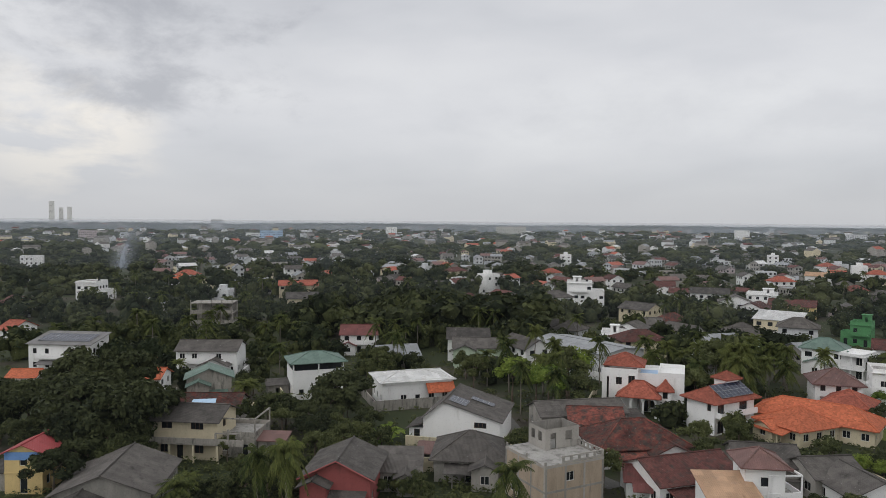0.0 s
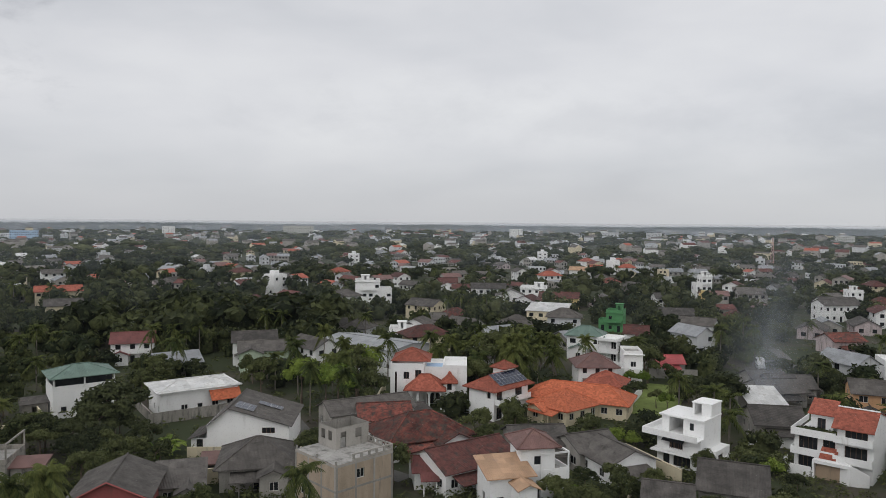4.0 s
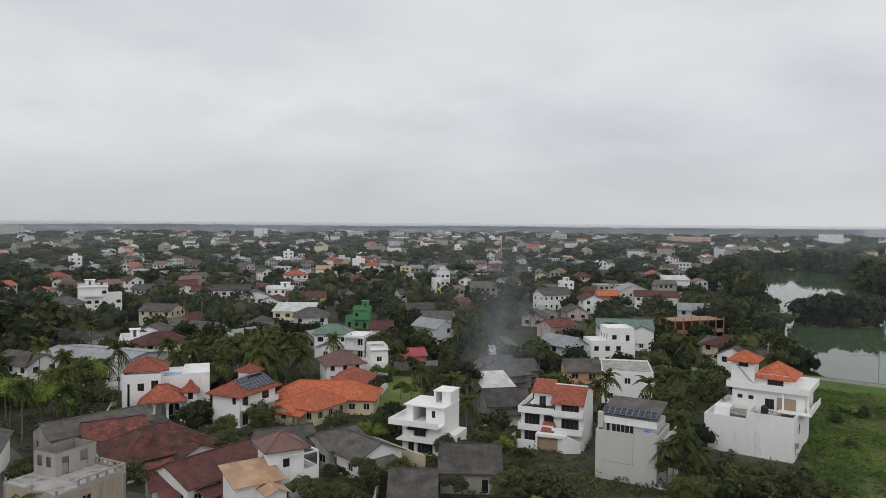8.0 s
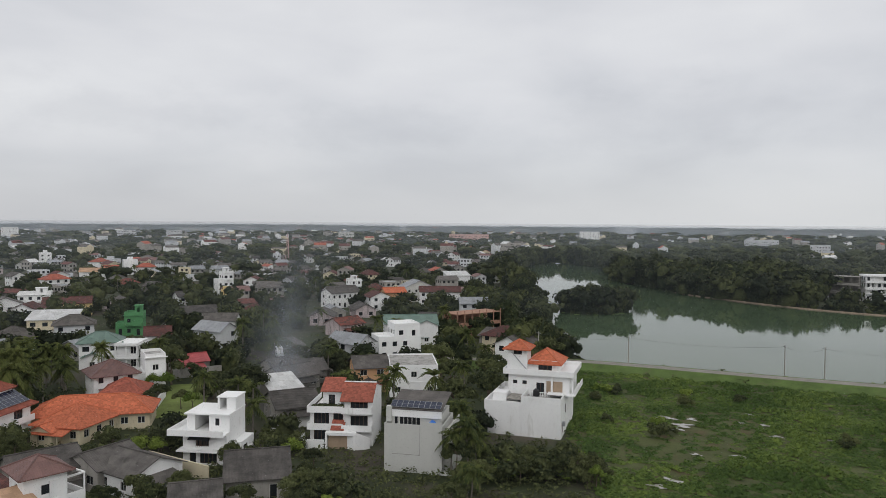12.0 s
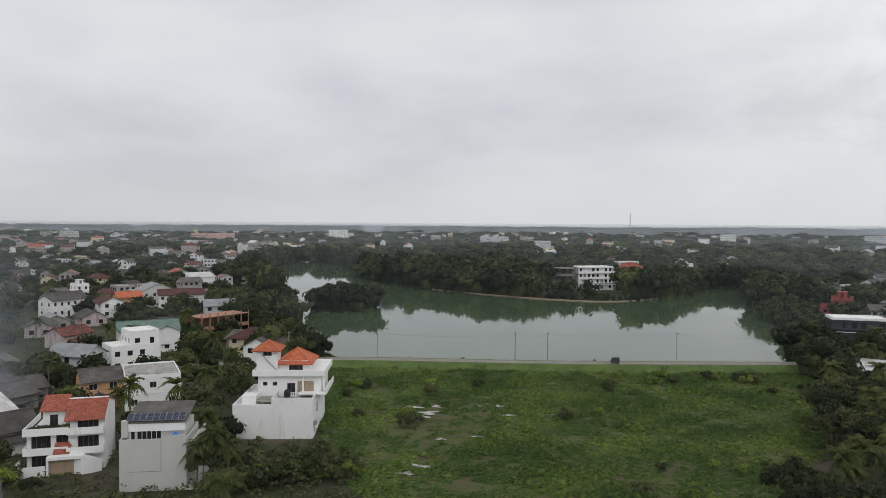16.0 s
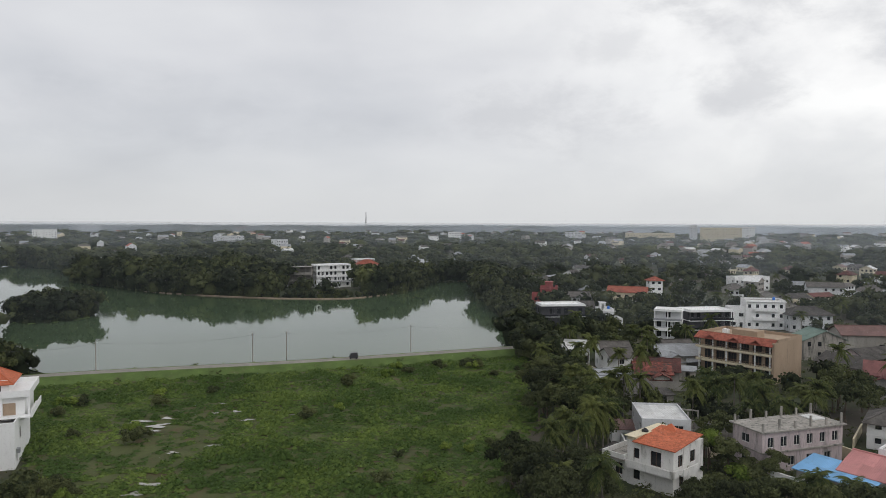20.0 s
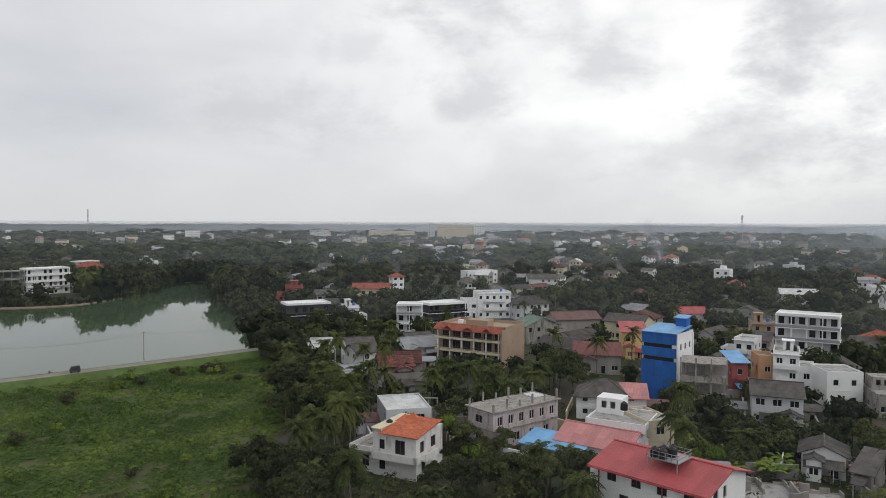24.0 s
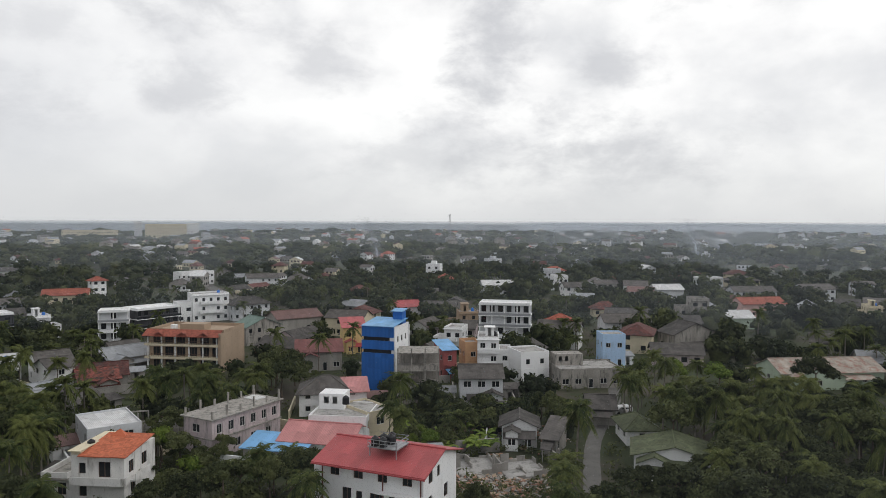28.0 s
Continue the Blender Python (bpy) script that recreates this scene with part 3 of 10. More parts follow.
def roof_gable(w, d, rise, over, mat, along="x", thick=0.12):
    """Two slopes with thickness. Ridge along x, or along y."""
    s = Shape()
    if along == "y":
        w, d = d, w
    W, D = w / 2 + over * 0.7, d / 2 + over
    k = rise / (d / 2)
    z = -over * k
    sl = math.hypot(D, rise - z)
    for sg in (1, -1):
        lo0, lo1, hi1, hi0 = (-W * sg, -D * sg, z), (W * sg, -D * sg, z), (W * sg, 0, rise), (-W * sg, 0, rise)
        s.face([lo0, lo1, hi1, hi0], [(0, 0), (2 * W, 0), (2 * W, sl), (0, sl)])
        dn = Vector((0, 0, -thick))
        l2 = [Vector(p) + dn for p in (lo0, lo1, hi1, hi0)]
        s.face([l2[1], l2[0], l2[3], l2[2]], [(0, 0), (2 * W, 0), (2 * W, sl), (0, sl)])
        s.face([l2[0], l2[1], lo1, lo0], [(0, 0), (2 * W, 0), (2 * W, thick), (0, thick)])
        s.face([l2[1], l2[2], hi1, lo1], [(0, 0), (sl, 0), (sl, thick), (0, thick)])
        s.face([l2[3], l2[0], lo0, hi0], [(0, 0), (sl, 0), (sl, thick), (0, thick)])
    ridge = Shape().beam((-W, 0, rise + 0.03), (W, 0, rise + 0.03), 0.12, 5)
    return s.mesh("roof", mat), ridge.mesh("ridge_cap", mat)


def roof_shed(w, d, rise, over, mat, thick=0.12):
    s = Shape()
    W, D = w / 2 + over, d / 2 + over
    k = rise / d
    z0, z1 = -over * k + 0.1, rise + over * k + 0.1
    lo = [(-W, -D, z0), (W, -D, z0), (W, D, z1), (-W, D, z1)]
    sl = math.hypot(2 * D, z1 - z0)
    s.face(lo, [(0, 0), (2 * W, 0), (2 * W, sl), (0, sl)])
    dn = [(x, y, z - thick) for x, y, z in lo]
    s.face(dn[::-1])
    for i in range(4):
        j = (i + 1) % 4
        s.face([dn[i], dn[j], lo[j], lo[i]], [(0, 0), (1, 0), (1, 0.1), (0, 0.1)])
    g = Shape()
    g.face([(-w / 2, d / 2, 0), (-w / 2, -d / 2, 0), (-w / 2, d / 2, rise)])
    g.face([(w / 2, -d / 2, 0), (w / 2, d / 2, 0), (w / 2, d / 2, rise)])
    g.face([(w / 2, d / 2, 0), (-w / 2, d / 2, 0), (-w / 2, d / 2, rise), (w / 2, d / 2, rise)])
    return s, g


def parapet(w, d, z, h=0.8, t=0.15, mat=None, gap=None):
    s = Shape()
    s.box(-w / 2, w / 2, -d / 2, -d / 2 + t, z, z + h).box(-w / 2, w / 2, d / 2 - t, d / 2, z, z + h)
    s.box(-w / 2, -w / 2 + t, -d / 2 + t, d / 2 - t, z, z + h).box(w / 2 - t, w / 2, -d / 2 + t, d / 2 - t, z, z + h)
    return s.mesh("parapet", mat)


def slab(x0, x1, y0, y1, z, t=0.18, mat=None, name="slab"):
    return Shape().box(x0, x1, y0, y1, z, z + t).mesh(name, mat)


def railing(x0, x1, y, z, h=0.95, mat=None, posts=0.5):
    """A rail with thin posts along x."""
    s = Shape().box(x0, x1, y - 0.03, y + 0.03, z + h - 0.06, z + h).box(x0, x1, y - 0.02, y + 0.02, z + 0.08, z + 0.12)
    n = max(1, int((x1 - x0) / posts))
    for i in range(n + 1):
        x = x0 + (x1 - x0) * i / n
        s.box(x - 0.02, x + 0.02, y - 0.02, y + 0.02, z, z + h)
    return s.mesh("railing", mat or STEEL)


def water_tank(x, y, z, colour="black", r=0.55, h=1.3):
    s = Shape().prism(0, 0, 0, h * 0.75, r, r * 0.97, 12).prism(0, 0, h * 0.75, h * 0.93, r * 0.97, r * 0.45, 12).prism(0, 0, h * 0.93, h, r * 0.3, r * 0.28, 10)
    ob = new("water_tank", s.mesh("water_tank", TANK if colour == "black" else BLUETANK))
    ob.location = (x, y, z)
    return tagged(ob, "%s plastic water tank standing on a roof" % colour, "water tank", "water tanks")


def panel_array(ob, m, nx, ny, pw=1.0, ph=1.65):
    """Solar panels side by side on the plane m."""
    for i in range(nx):
        for j in range(ny):
            key = ("panel", pw, ph)
            if key not in WINDOWS:
                us = [-pw / 2 + 0.01, -pw / 2 + 0.04, pw / 2 - 0.04, pw / 2 - 0.01]
                vs = [-ph / 2 + 0.01, -ph / 2 + 0.04, -0.01, 0.01, ph / 2 - 0.04, ph / 2 - 0.01]
                fr = lattice(us, vs, {(1, 1), (1, 3)}, 0.03).mesh("panel_frame", STEEL)
                fr.transform(Matrix.Rotation(radians(-90), 4, "X"))
                WINDOWS[key] = (Shape().box(-pw / 2 + 0.03, pw / 2 - 0.03, -ph / 2 + 0.03, ph / 2 - 0.03, -0.02, 0.02).mesh("solar_panel", PANEL), fr)
            pan = part("solar_panel", WINDOWS[key][0], ob, m @ Matrix.Translation(((i - (nx - 1) / 2) * pw, (j - (ny - 1) / 2) * ph, 0.12)))
            part("panel_frame", WINDOWS[key][1], pan)


HOUSES = []
CUSTOM = {}


def house(x, y, turn, w, d, h, storeys, wall, roof, roofing_kind, label, ridge=None, custom=None, top=None, solar=None):
    """A house at its plan place: w along its front, d deep, h to the eaves."""
    far = math.hypot(x, y)
    rnd = random.Random(int(x * 13 + y * 7))
    ob = new("house" if h < 20 else "apartment_block")
    ob.matrix_world = shift(x, y, 0, turn)
    tagged(ob, label, "house" if h < 20 else "building", "houses")
    HOUSES.append((x, y, radians(turn), w, d, h))
    wm, rm = WALL[wall], ROOF[roofing_kind]
    if custom:
        CUSTOM[custom](ob, w, d, h, wm, rm)
        ob.scale.z = {"modern": 0.87, "tower": 0.95}.get(custom, 1.0)
        return ob
    fine = far < 190
    if roof in ("frame",):
        frame_building(ob, w, d, h, storeys, wm, rm, far)
        return ob
    holes = rows_of_windows(w, d, storeys, h, rnd, 2.7 if h < 20 else 5.0, "FRL")
    if roof == "opentop":
        low = h - 2.6
        holes = rows_of_windows(w, d, max(1, storeys - 1), low, rnd)
        part("wall", walls(w, d, 0, low, holes, mat=wm), ob)
        fit_windows(ob, w, d, 0, holes, fine)
        part("parapet", parapet(w, d, low, 0.9, mat=wm), ob)
        for px in (-w / 2 + 0.2, 0, w / 2 - 0.2):
            for py in (-d / 2 + 0.2, d / 2 - 0.2):
                part("post", Shape().box(px - 0.12, px + 0.12, py - 0.12, py + 0.12, low + 0.01, h).mesh("post", wm), ob)
        part("glazed_room", walls(w - 1.0, d - 1.0, low + 0.01, h - 0.05, {}, mat=GLASS), ob)
        r, rt = roof_hip(w, d, ridge or min(w, d) * 0.22, 0.6, rm)
        part("roof", r, ob, shift(0, 0, h))
        part("ridge_tiles", rt, ob, shift(0, 0, h))
        return ob
    if roof == "balcony":
        step = h / storeys
        holes = rows_of_windows(w, d - 1.4, storeys, h, rnd, 2.2, "FRL", (1.4, 1.8), False)
        part("wall", walls(w, d - 1.4, 0, h, holes, mat=wm), ob, shift(0, 0.7))
        inner_windows(ob, w, d - 1.4, holes, fine, shift(0, 0.7))
        for k in range(1, storeys + 1):
            part("balcony_slab", slab(-w / 2 - 0.2, w / 2 + 0.2, -d / 2, d / 2 - 0.01, k * step - 0.1, 0.2, WALL["white"]), ob)
            if k < storeys:
                part("balcony_wall", Shape().box(-w / 2 - 0.18, w / 2 + 0.18, -d / 2 + 0.02, -d / 2 + 0.12, k * step + 0.1, k * step + 0.75).mesh("balcony_wall", GLASS if wall == "darkwall" else (WALL["white"] if rnd.random() < 0.6 else STEEL)), ob)
        n = max(2, int(w / 3.2))
        for i in range(n + 1):
            px = -w / 2 + 0.1 + (w - 0.2) * i / n
            part("column", Shape().box(px - 0.14, px + 0.14, -d / 2 + 0.13, -d / 2 + 0.4, 0, h - 0.1).mesh("column", wm if wall == "darkwall" else WALL["white"]), ob)
        part("parapet", parapet(w, d, h + 0.1, 0.5, mat=WALL["white"]), ob)
        return ob
    if roof == "step":
        part("wall", walls(w, d, 0, h * 0.62, holes := rows_of_windows(w, d, 2, h * 0.62, rnd), mat=wm), ob)
        fit_windows(ob, w, d, 0, holes, fine)
        part("parapet", parapet(w, d, h * 0.62, 0.7, mat=wm), ob)
        h2 = rows_of_windows(w * 0.6, d - 0.6, 1, h * 0.38, rnd, 2.4, "FL")
        top_m = shift(w * 0.19, 0.2, h * 0.62 + 0.004)
        part("upper_wall", walls(w * 0.6, d - 0.6, 0, h * 0.38, h2, mat=wm), ob, top_m)
        inner_windows(ob, w * 0.6, d - 0.6, h2, fine, top_m)
        part("upper_parapet", parapet(w * 0.6, d - 0.6, h, 0.5, mat=wm), ob, shift(w * 0.19, 0.2, 0.008))
        return ob
    if roof == "flat" and 5.5 < w < 24 and far < 420:
        flat_house(ob, w, d, h, storeys, wm, rm, rnd, fine)
        return ob
    extra = ()
    if roof in ("gable", "gabley"):
        al = "x" if roof == "gable" else "y"
        rise = ridge or (d if al == "x" else w) * 0.21
        extra = gable_faces(w, d, h, rise, al)
    part("wall", walls(w, d, 0, h, holes, mat=wm, extra=extra), ob)
    fit_windows(ob, w, d, 0, holes, fine)
    if storeys > 1 and far < 260:
        for k in range(1, storeys):
            part("string_course", Shape().box(-w / 2 - 0.06, w / 2 + 0.06, -d / 2 - 0.06, d / 2 + 0.06, h / storeys * k - 0.08, h / storeys * k + 0.06).mesh("string_course", wm), ob)
    if far < 260 and roof in ("hip", "gable", "gabley", "shed") and "tower" not in label and "wing" not in label:
        dress(ob, w, d, h, storeys, wm, rm, rnd)
    if roof == "hip":
        r, rt = roof_hip(w, d, ridge or min(w, d) * 0.27, 0.7, rm)
        part("roof", r, ob, shift(0, 0, h))
        part("ridge_tiles", rt, ob, shift(0, 0, h))
    elif roof in ("gable", "gabley"):
        r, c = roof_gable(w, d, rise, 0.6, rm, al)
        at = shift(0, 0, h, 0 if al == "x" else 90)
        part("roof", r, ob, at)
        part("ridge_cap", c, ob, at)
        if solar:
            panel_array(ob, at @ Matrix.Translation((0, -d / 4, rise / 2 + 0.02)) @ Matrix.Rotation(math.atan2(rise, d / 2), 4, "X"), *solar)
    elif roof == "shed":
        rise = ridge or d * 0.2
        s, g = roof_shed(w, d, rise, 0.5, rm)
        part("roof", s.mesh("roof", rm), ob, shift(0, 0, h))
        part("upper_wall", g.mesh("upper_wall", wm), ob, shift(0, 0, h))
        if roofing_kind == "solar":
            tilt = math.atan2(rise, d)
            panel_array(ob, shift(0, 0, h + rise / 2 + 0.1) @ Matrix.Rotation(tilt, 4, "X"), max(2, int(w / 1.1)), 3)
    elif roof in ("flat", "deck", "terrace", "box"):
        part("parapet", parapet(w, d, h, 0.35 if roof in ("deck", "box") else 0.7, mat=wm), ob)
        part("roof_deck", slab(-w / 2 + 0.16, w / 2 - 0.16, -d / 2 + 0.16, d / 2 - 0.16, h + 0.004, 0.05, rm, "roof_deck"), ob)
        if roof == "terrace":
            for px in (-w / 2 + 0.1, w / 2 - 0.1):
                for py in (-d / 2 + 0.1, d / 2 - 0.1):
                    part("post", Shape().box(px - 0.09, px + 0.09, py - 0.09, py + 0.09, h + 0.7, h + 2.6).mesh("post", wm), ob)
            part("beam", Shape().box(-w / 2, w / 2, -d / 2, -d / 2 + 0.2, h + 2.6, h + 2.8).box(w / 2 - 0.2, w / 2, -d / 2 + 0.2, d / 2, h + 2.6, h + 2.8).mesh("beam", wm), ob)
        if roof == "deck":
            part("roof_room", walls(w * 0.45, d * 0.4, 0, 2.5, {"F": [(0.8, 1.6, 0.9, 2.0), (2.2, 3.0, 0.9, 2.0)]} if w * 0.45 > 3.4 else {}, mat=wm), ob, shift(-w * 0.24, d * 0.22, h + 0.058))
        elif roof != "box" and far < 400 and rnd.random() < 0.6 and w > 5:
            tw = w * rnd.uniform(0.25, 0.4)
            th = rnd.uniform(1.8, 2.5)
            tx = rnd.uniform(-0.25, 0.25) * w
            part("stair_room", walls(tw, d * 0.4, 0, th, {}, mat=wm), ob, shift(tx, d * 0.15, h + 0.06))
            part("stair_roof", slab(-tw / 2 - 0.2, tw / 2 + 0.2, -d * 0.2 - 0.2, d * 0.2 + 0.2, th, 0.12, wm), ob, shift(tx, d * 0.15, h + 0.064))
        if top == "pinkroof":
            r, rt = roof_hip(w * 0.4, d * 0.5, 1.2, 0.3, ROOF["redtile"])
            part("top_wall", walls(w * 0.4, d * 0.5, 0, 2.4, {}, mat=wm), ob, shift(-w * 0.2, 0, h + 0.06))
            part("top_roof", r, ob, shift(-w * 0.2, 0, h + 2.5))
    return ob


def flat_house(ob, w, d, h, storeys, wm, rm, rnd, fine):
    """A flat-roofed house in two heights, with balconies, terrace walls and a stair room."""
    step = h / storeys
    side = rnd.choice((-1, 1))
    cut = w * rnd.uniform(0.28, 0.42)
    low = h - step if storeys > 1 else h * 0.8
    for x0, x1, z, back in ((-w / 2, w / 2 - cut, h, 0.0), (w / 2 - cut + 0.004, w / 2, low, rnd.uniform(0.0, 1.4))):
        if side < 0:
            x0, x1 = -x1, -x0
        bw, bd = x1 - x0, d - back
        holes = rows_of_windows(bw, bd, max(1, round(z / step)), z, rnd, 2.4, "FRL")
        m = shift((x0 + x1) / 2, back / 2)
        part("wall", walls(bw, bd, 0, z, holes, mat=wm), ob, m)
        inner_windows(ob, bw, bd, holes, fine, m)
        part("parapet", parapet(bw, bd, z, rnd.uniform(0.5, 0.95), mat=wm), ob, m)
        part("roof_deck", slab(-bw / 2 + 0.16, bw / 2 - 0.16, -bd / 2 + 0.16, bd / 2 - 0.16, z + 0.004, 0.05, rm, "roof_deck"), ob, m)
        if z == h:
            for k in range(1, storeys):
                if rnd.random() < 0.8:
                    bx = bw * rnd.uniform(0.5, 0.96) / 2
                    zz = k * step
                    s = Shape().box(-bx, bx, -bd / 2 - 1.1, -bd / 2 - 0.004, zz - 0.08, zz + 0.1)
                    s.box(-bx, bx, -bd / 2 - 1.1, -bd / 2 - 0.99, zz + 0.1, zz + 0.85).box(-bx, -bx + 0.1, -bd / 2 - 0.99, -bd / 2 - 0.004, zz + 0.1, zz + 0.85).box(bx - 0.1, bx, -bd / 2 - 0.99, -bd / 2 - 0.004, zz + 0.1, zz + 0.85)
                    part("balcony", s.mesh("balcony", wm), ob, m)
            part("eave_slab", slab(-bw / 2 - 0.35, bw / 2 + 0.35, -bd / 2 - 0.45, -bd / 2 - 0.004, h - 0.15, 0.16, wm, "eave_slab"), ob, m)
            if rnd.random() < 0.7:
                tw, td, th = bw * rnd.uniform(0.3, 0.5), bd * rnd.uniform(0.3, 0.5), rnd.uniform(2.0, 2.6)
                tm = m @ shift(rnd.uniform(-0.2, 0.2) * bw, bd * 0.2, z + 0.058)
                part("stair_room", walls(tw, td, 0, th, {"F": [(tw / 2 - 0.4, tw / 2 + 0.4, 0.05, 1.95)]} if tw > 1.5 else {}, mat=wm), ob, tm)
                part("stair_roof", slab(-tw / 2 - 0.25, tw / 2 + 0.25, -td / 2 - 0.3, td / 2 + 0.2, th, 0.12, wm, "stair_roof"), ob, tm)
            if rnd.random() < 0.5:
                p = ob.matrix_world @ m @ Vector((bw * 0.3, bd * 0.1, z + 0.054))
                water_tank(p.x, p.y, p.z, rnd.choice(("black", "black", "blue")), 0.5, 1.2)


def dress(ob, w, d, h, storeys, wm, rm, rnd):
    """A porch or front wing under its own roof, and a lean-to roof along one side."""
    if w > 5.5 and rnd.random() < 0.7:
        pw, pd = w * rnd.uniform(0.32, 0.48), rnd.uniform(1.6, 3.0)
        ph = h * rnd.uniform(0.8, 0.95) if storeys == 1 or rnd.random() < 0.5 else h / storeys
        x = rnd.choice((-1, 1)) * (w - pw) / 2 * rnd.uniform(0.5, 0.98)
        hs = {"F": [(pw / 2 - 0.6, pw / 2 + 0.6, 0.9, min(2.1, ph - 0.4))]}
        m = shift(x, -d / 2 - pd / 2 + 0.02)
        rise = pw * 0.22
        part("wing_wall", walls(pw, pd, 0, ph, hs, mat=wm, extra=gable_faces(pw, pd, ph, rise, "y")), ob, m)
        inner_windows(ob, pw, pd, hs, True, m)
        r, c = roof_gable(pw, pd + 1.4, rise, 0.45, rm, "y")
        part("wing_roof", r, ob, m @ shift(0, 0.5, ph, 90))
        part("ridge_cap", c, ob, m @ shift(0, 0.5, ph, 90))
    if rnd.random() < 0.55:
        s, g = roof_shed(w * rnd.uniform(0.5, 0.9), 2.2, 0.5, 0.2, None)
        z = min(h, 2.7) - 0.65
        part("veranda_roof", s.mesh("veranda_roof", rm), ob, shift(0, -d / 2 - 1.3, z))
        for px in (-w * 0.22, w * 0.22):
            part("veranda_post", Shape().box(px - 0.07, px + 0.07, -d / 2 - 2.3, -d / 2 - 2.16, 0, z + 0.02).mesh("veranda_post", wm), ob)
    if storeys > 1 and rnd.random() < 0.6:
        bx = w * rnd.uniform(0.25, 0.42)
        zz = h / storeys
        s = Shape().box(-bx, bx, -d / 2 - 1.0, -d / 2 - 0.07, zz - 0.08, zz + 0.1).box(-bx, bx, -d / 2 - 1.0, -d / 2 - 0.9, zz + 0.1, zz + 0.85)
        part("balcony", s.mesh("balcony", wm), ob)


def inner_windows(ob, w, d, holes, fine, m):
    """Windows of a block that stands off the house's middle."""
    for side, length, sm in (("F", w, shift(0, -d / 2)), ("R", d, shift(w / 2, 0, 0, 90)), ("B", w, shift(0, d / 2, 0, 180)), ("L", d, shift(-w / 2, 0, 0, -90))):
        for u0, u1, v0, v1 in holes.get(side, []):
            fr, pane = window_mesh(u1 - u0, v1 - v0)
            at = m @ sm @ Matrix.Translation((u0 / 2 + u1 / 2 - length / 2, 0.15, (v0 + v1) / 2))
            if fine:
                part("pane", pane, part("window", fr, ob, at))
            else:
                part("window", pane, ob, at)


def frame_building(ob, w, d, h, storeys, wm, rm, far):
    """Columns and slabs of an unfinished building, with some walls filled in."""
    step = h / storeys
    for k in range(1, storeys + 1):
        part("floor_slab", slab(-w / 2, w / 2, -d / 2, d / 2, k * step - 0.2, 0.2, wm, "floor_slab"), ob)
    nx = max(2, round(w / 3.2))
    col = Shape().box(-0.14, 0.14, -0.14, 0.14, 0, step - 0.204).mesh("column", wm)
    for k in range(storeys):
        for i in range(nx + 1):
            for py in (-d / 2 + 0.16, d / 2 - 0.16):
                part("column", col, ob, shift(-w / 2 + 0.16 + (w - 0.32) * i / nx, py, k * step + 0.002))
        back = Shape().box(-w / 2 + 0.2, w / 2 - 0.2, d / 2 - 0.6, d / 2 - 0.45, k * step + 0.002, (k + 1) * step - 0.204)
        part("back_wall", back.mesh("back_wall", wm), ob)
        part("low_wall", Shape().box(-w / 2 + 0.02, w / 2 - 0.02, -d / 2 + 0.02, -d / 2 + 0.01 + 0.005, k * step, k * step + 0.01).box(-w / 2 + 0.3, w / 2 - 0.3, -d / 2 + 0.32, -d / 2 + 0.45, k * step + 0.002, k * step + 0.9).mesh("low_wall", wm), ob)
    for i in range(nx + 1):
        px = -w / 2 + 0.16 + (w - 0.32) * i / nx
        part("column_stub", Shape().box(px - 0.12, px + 0.12, -d / 2 + 0.05, -d / 2 + 0.28, h, h + 0.9).mesh("column_stub", wm), ob)


# ---- the large structure: ground, water, dam, field ----
LAKE = [(172, 76), (185, 23), (199, -34), (210, -42), (274, -43), (354, -47), (444, -55), (416, -25), (372, -10), (336, 18), (337, 42), (348, 77), (370, 116),
        (403, 148), (432, 178), (554, 236), (586, 310), (481, 286), (366, 212), (302, 163), (228, 121), (192, 98), (174, 80)]
FIELD = [(160, 80), (104, 50), (86, 36), (60, 22), (66, -22), (97, -16), (125, -27), (160, -34), (190, -38)]
DAM = [(140, 122), (155, 95), (167, 75), (179, 22), (192, -22), (198, -42), (203, -70)]


def inside(x, y, poly):
    hit = False
    for (x0, y0), (x1, y1) in zip(poly, poly[1:] + poly[:1]):
        if (y0 > y) != (y1 > y) and x < (x1 - x0) * (y - y0) / (y1 - y0) + x0:
            hit = not hit
    return hit


def near_line(x, y, line):
    best = 1e9
    for (x0, y0), (x1, y1) in zip(line, line[1:]):
        dx, dy = x1 - x0, y1 - y0
        k = max(0.0, min(1.0, ((x - x0) * dx + (y - y0) * dy) / (dx * dx + dy * dy)))
        best = min(best, math.hypot(x - x0 - k * dx, y - y0 - k * dy))
    return best


def ground_material():
    m = surface("ground_soil", (0.070, 0.060, 0.044), 0.95, 0.4, 0.06, 1.2, bump=0.3)
    nt = m.node_tree
    b = nt.nodes["Principled BSDF"]
    src = b.inputs["Base Color"].links[0].from_socket
    n = node(nt, "ShaderNodeTexNoise", Scale=0.045, Detail=6.0, Roughness=0.65)
    tc = nt.nodes.new("ShaderNodeTexCoord")
    link(nt, tc.outputs["Object"], n.inputs["Vector"])
    fac = ramp(nt, n.outputs["Fac"], [(0.48, (1, 1, 1)), (0.62, (0, 0, 0))])
    mx = nt.nodes.new("ShaderNodeMix")
    mx.data_type = "RGBA"
    link(nt, fac, mx.inputs["Factor"])
    link(nt, src, mx.inputs["A"])
    mx.inputs["B"].default_value = (0.036, 0.046, 0.018, 1)
    link(nt, mx.outputs["Result"], b.inputs["Base Color"])
    return m


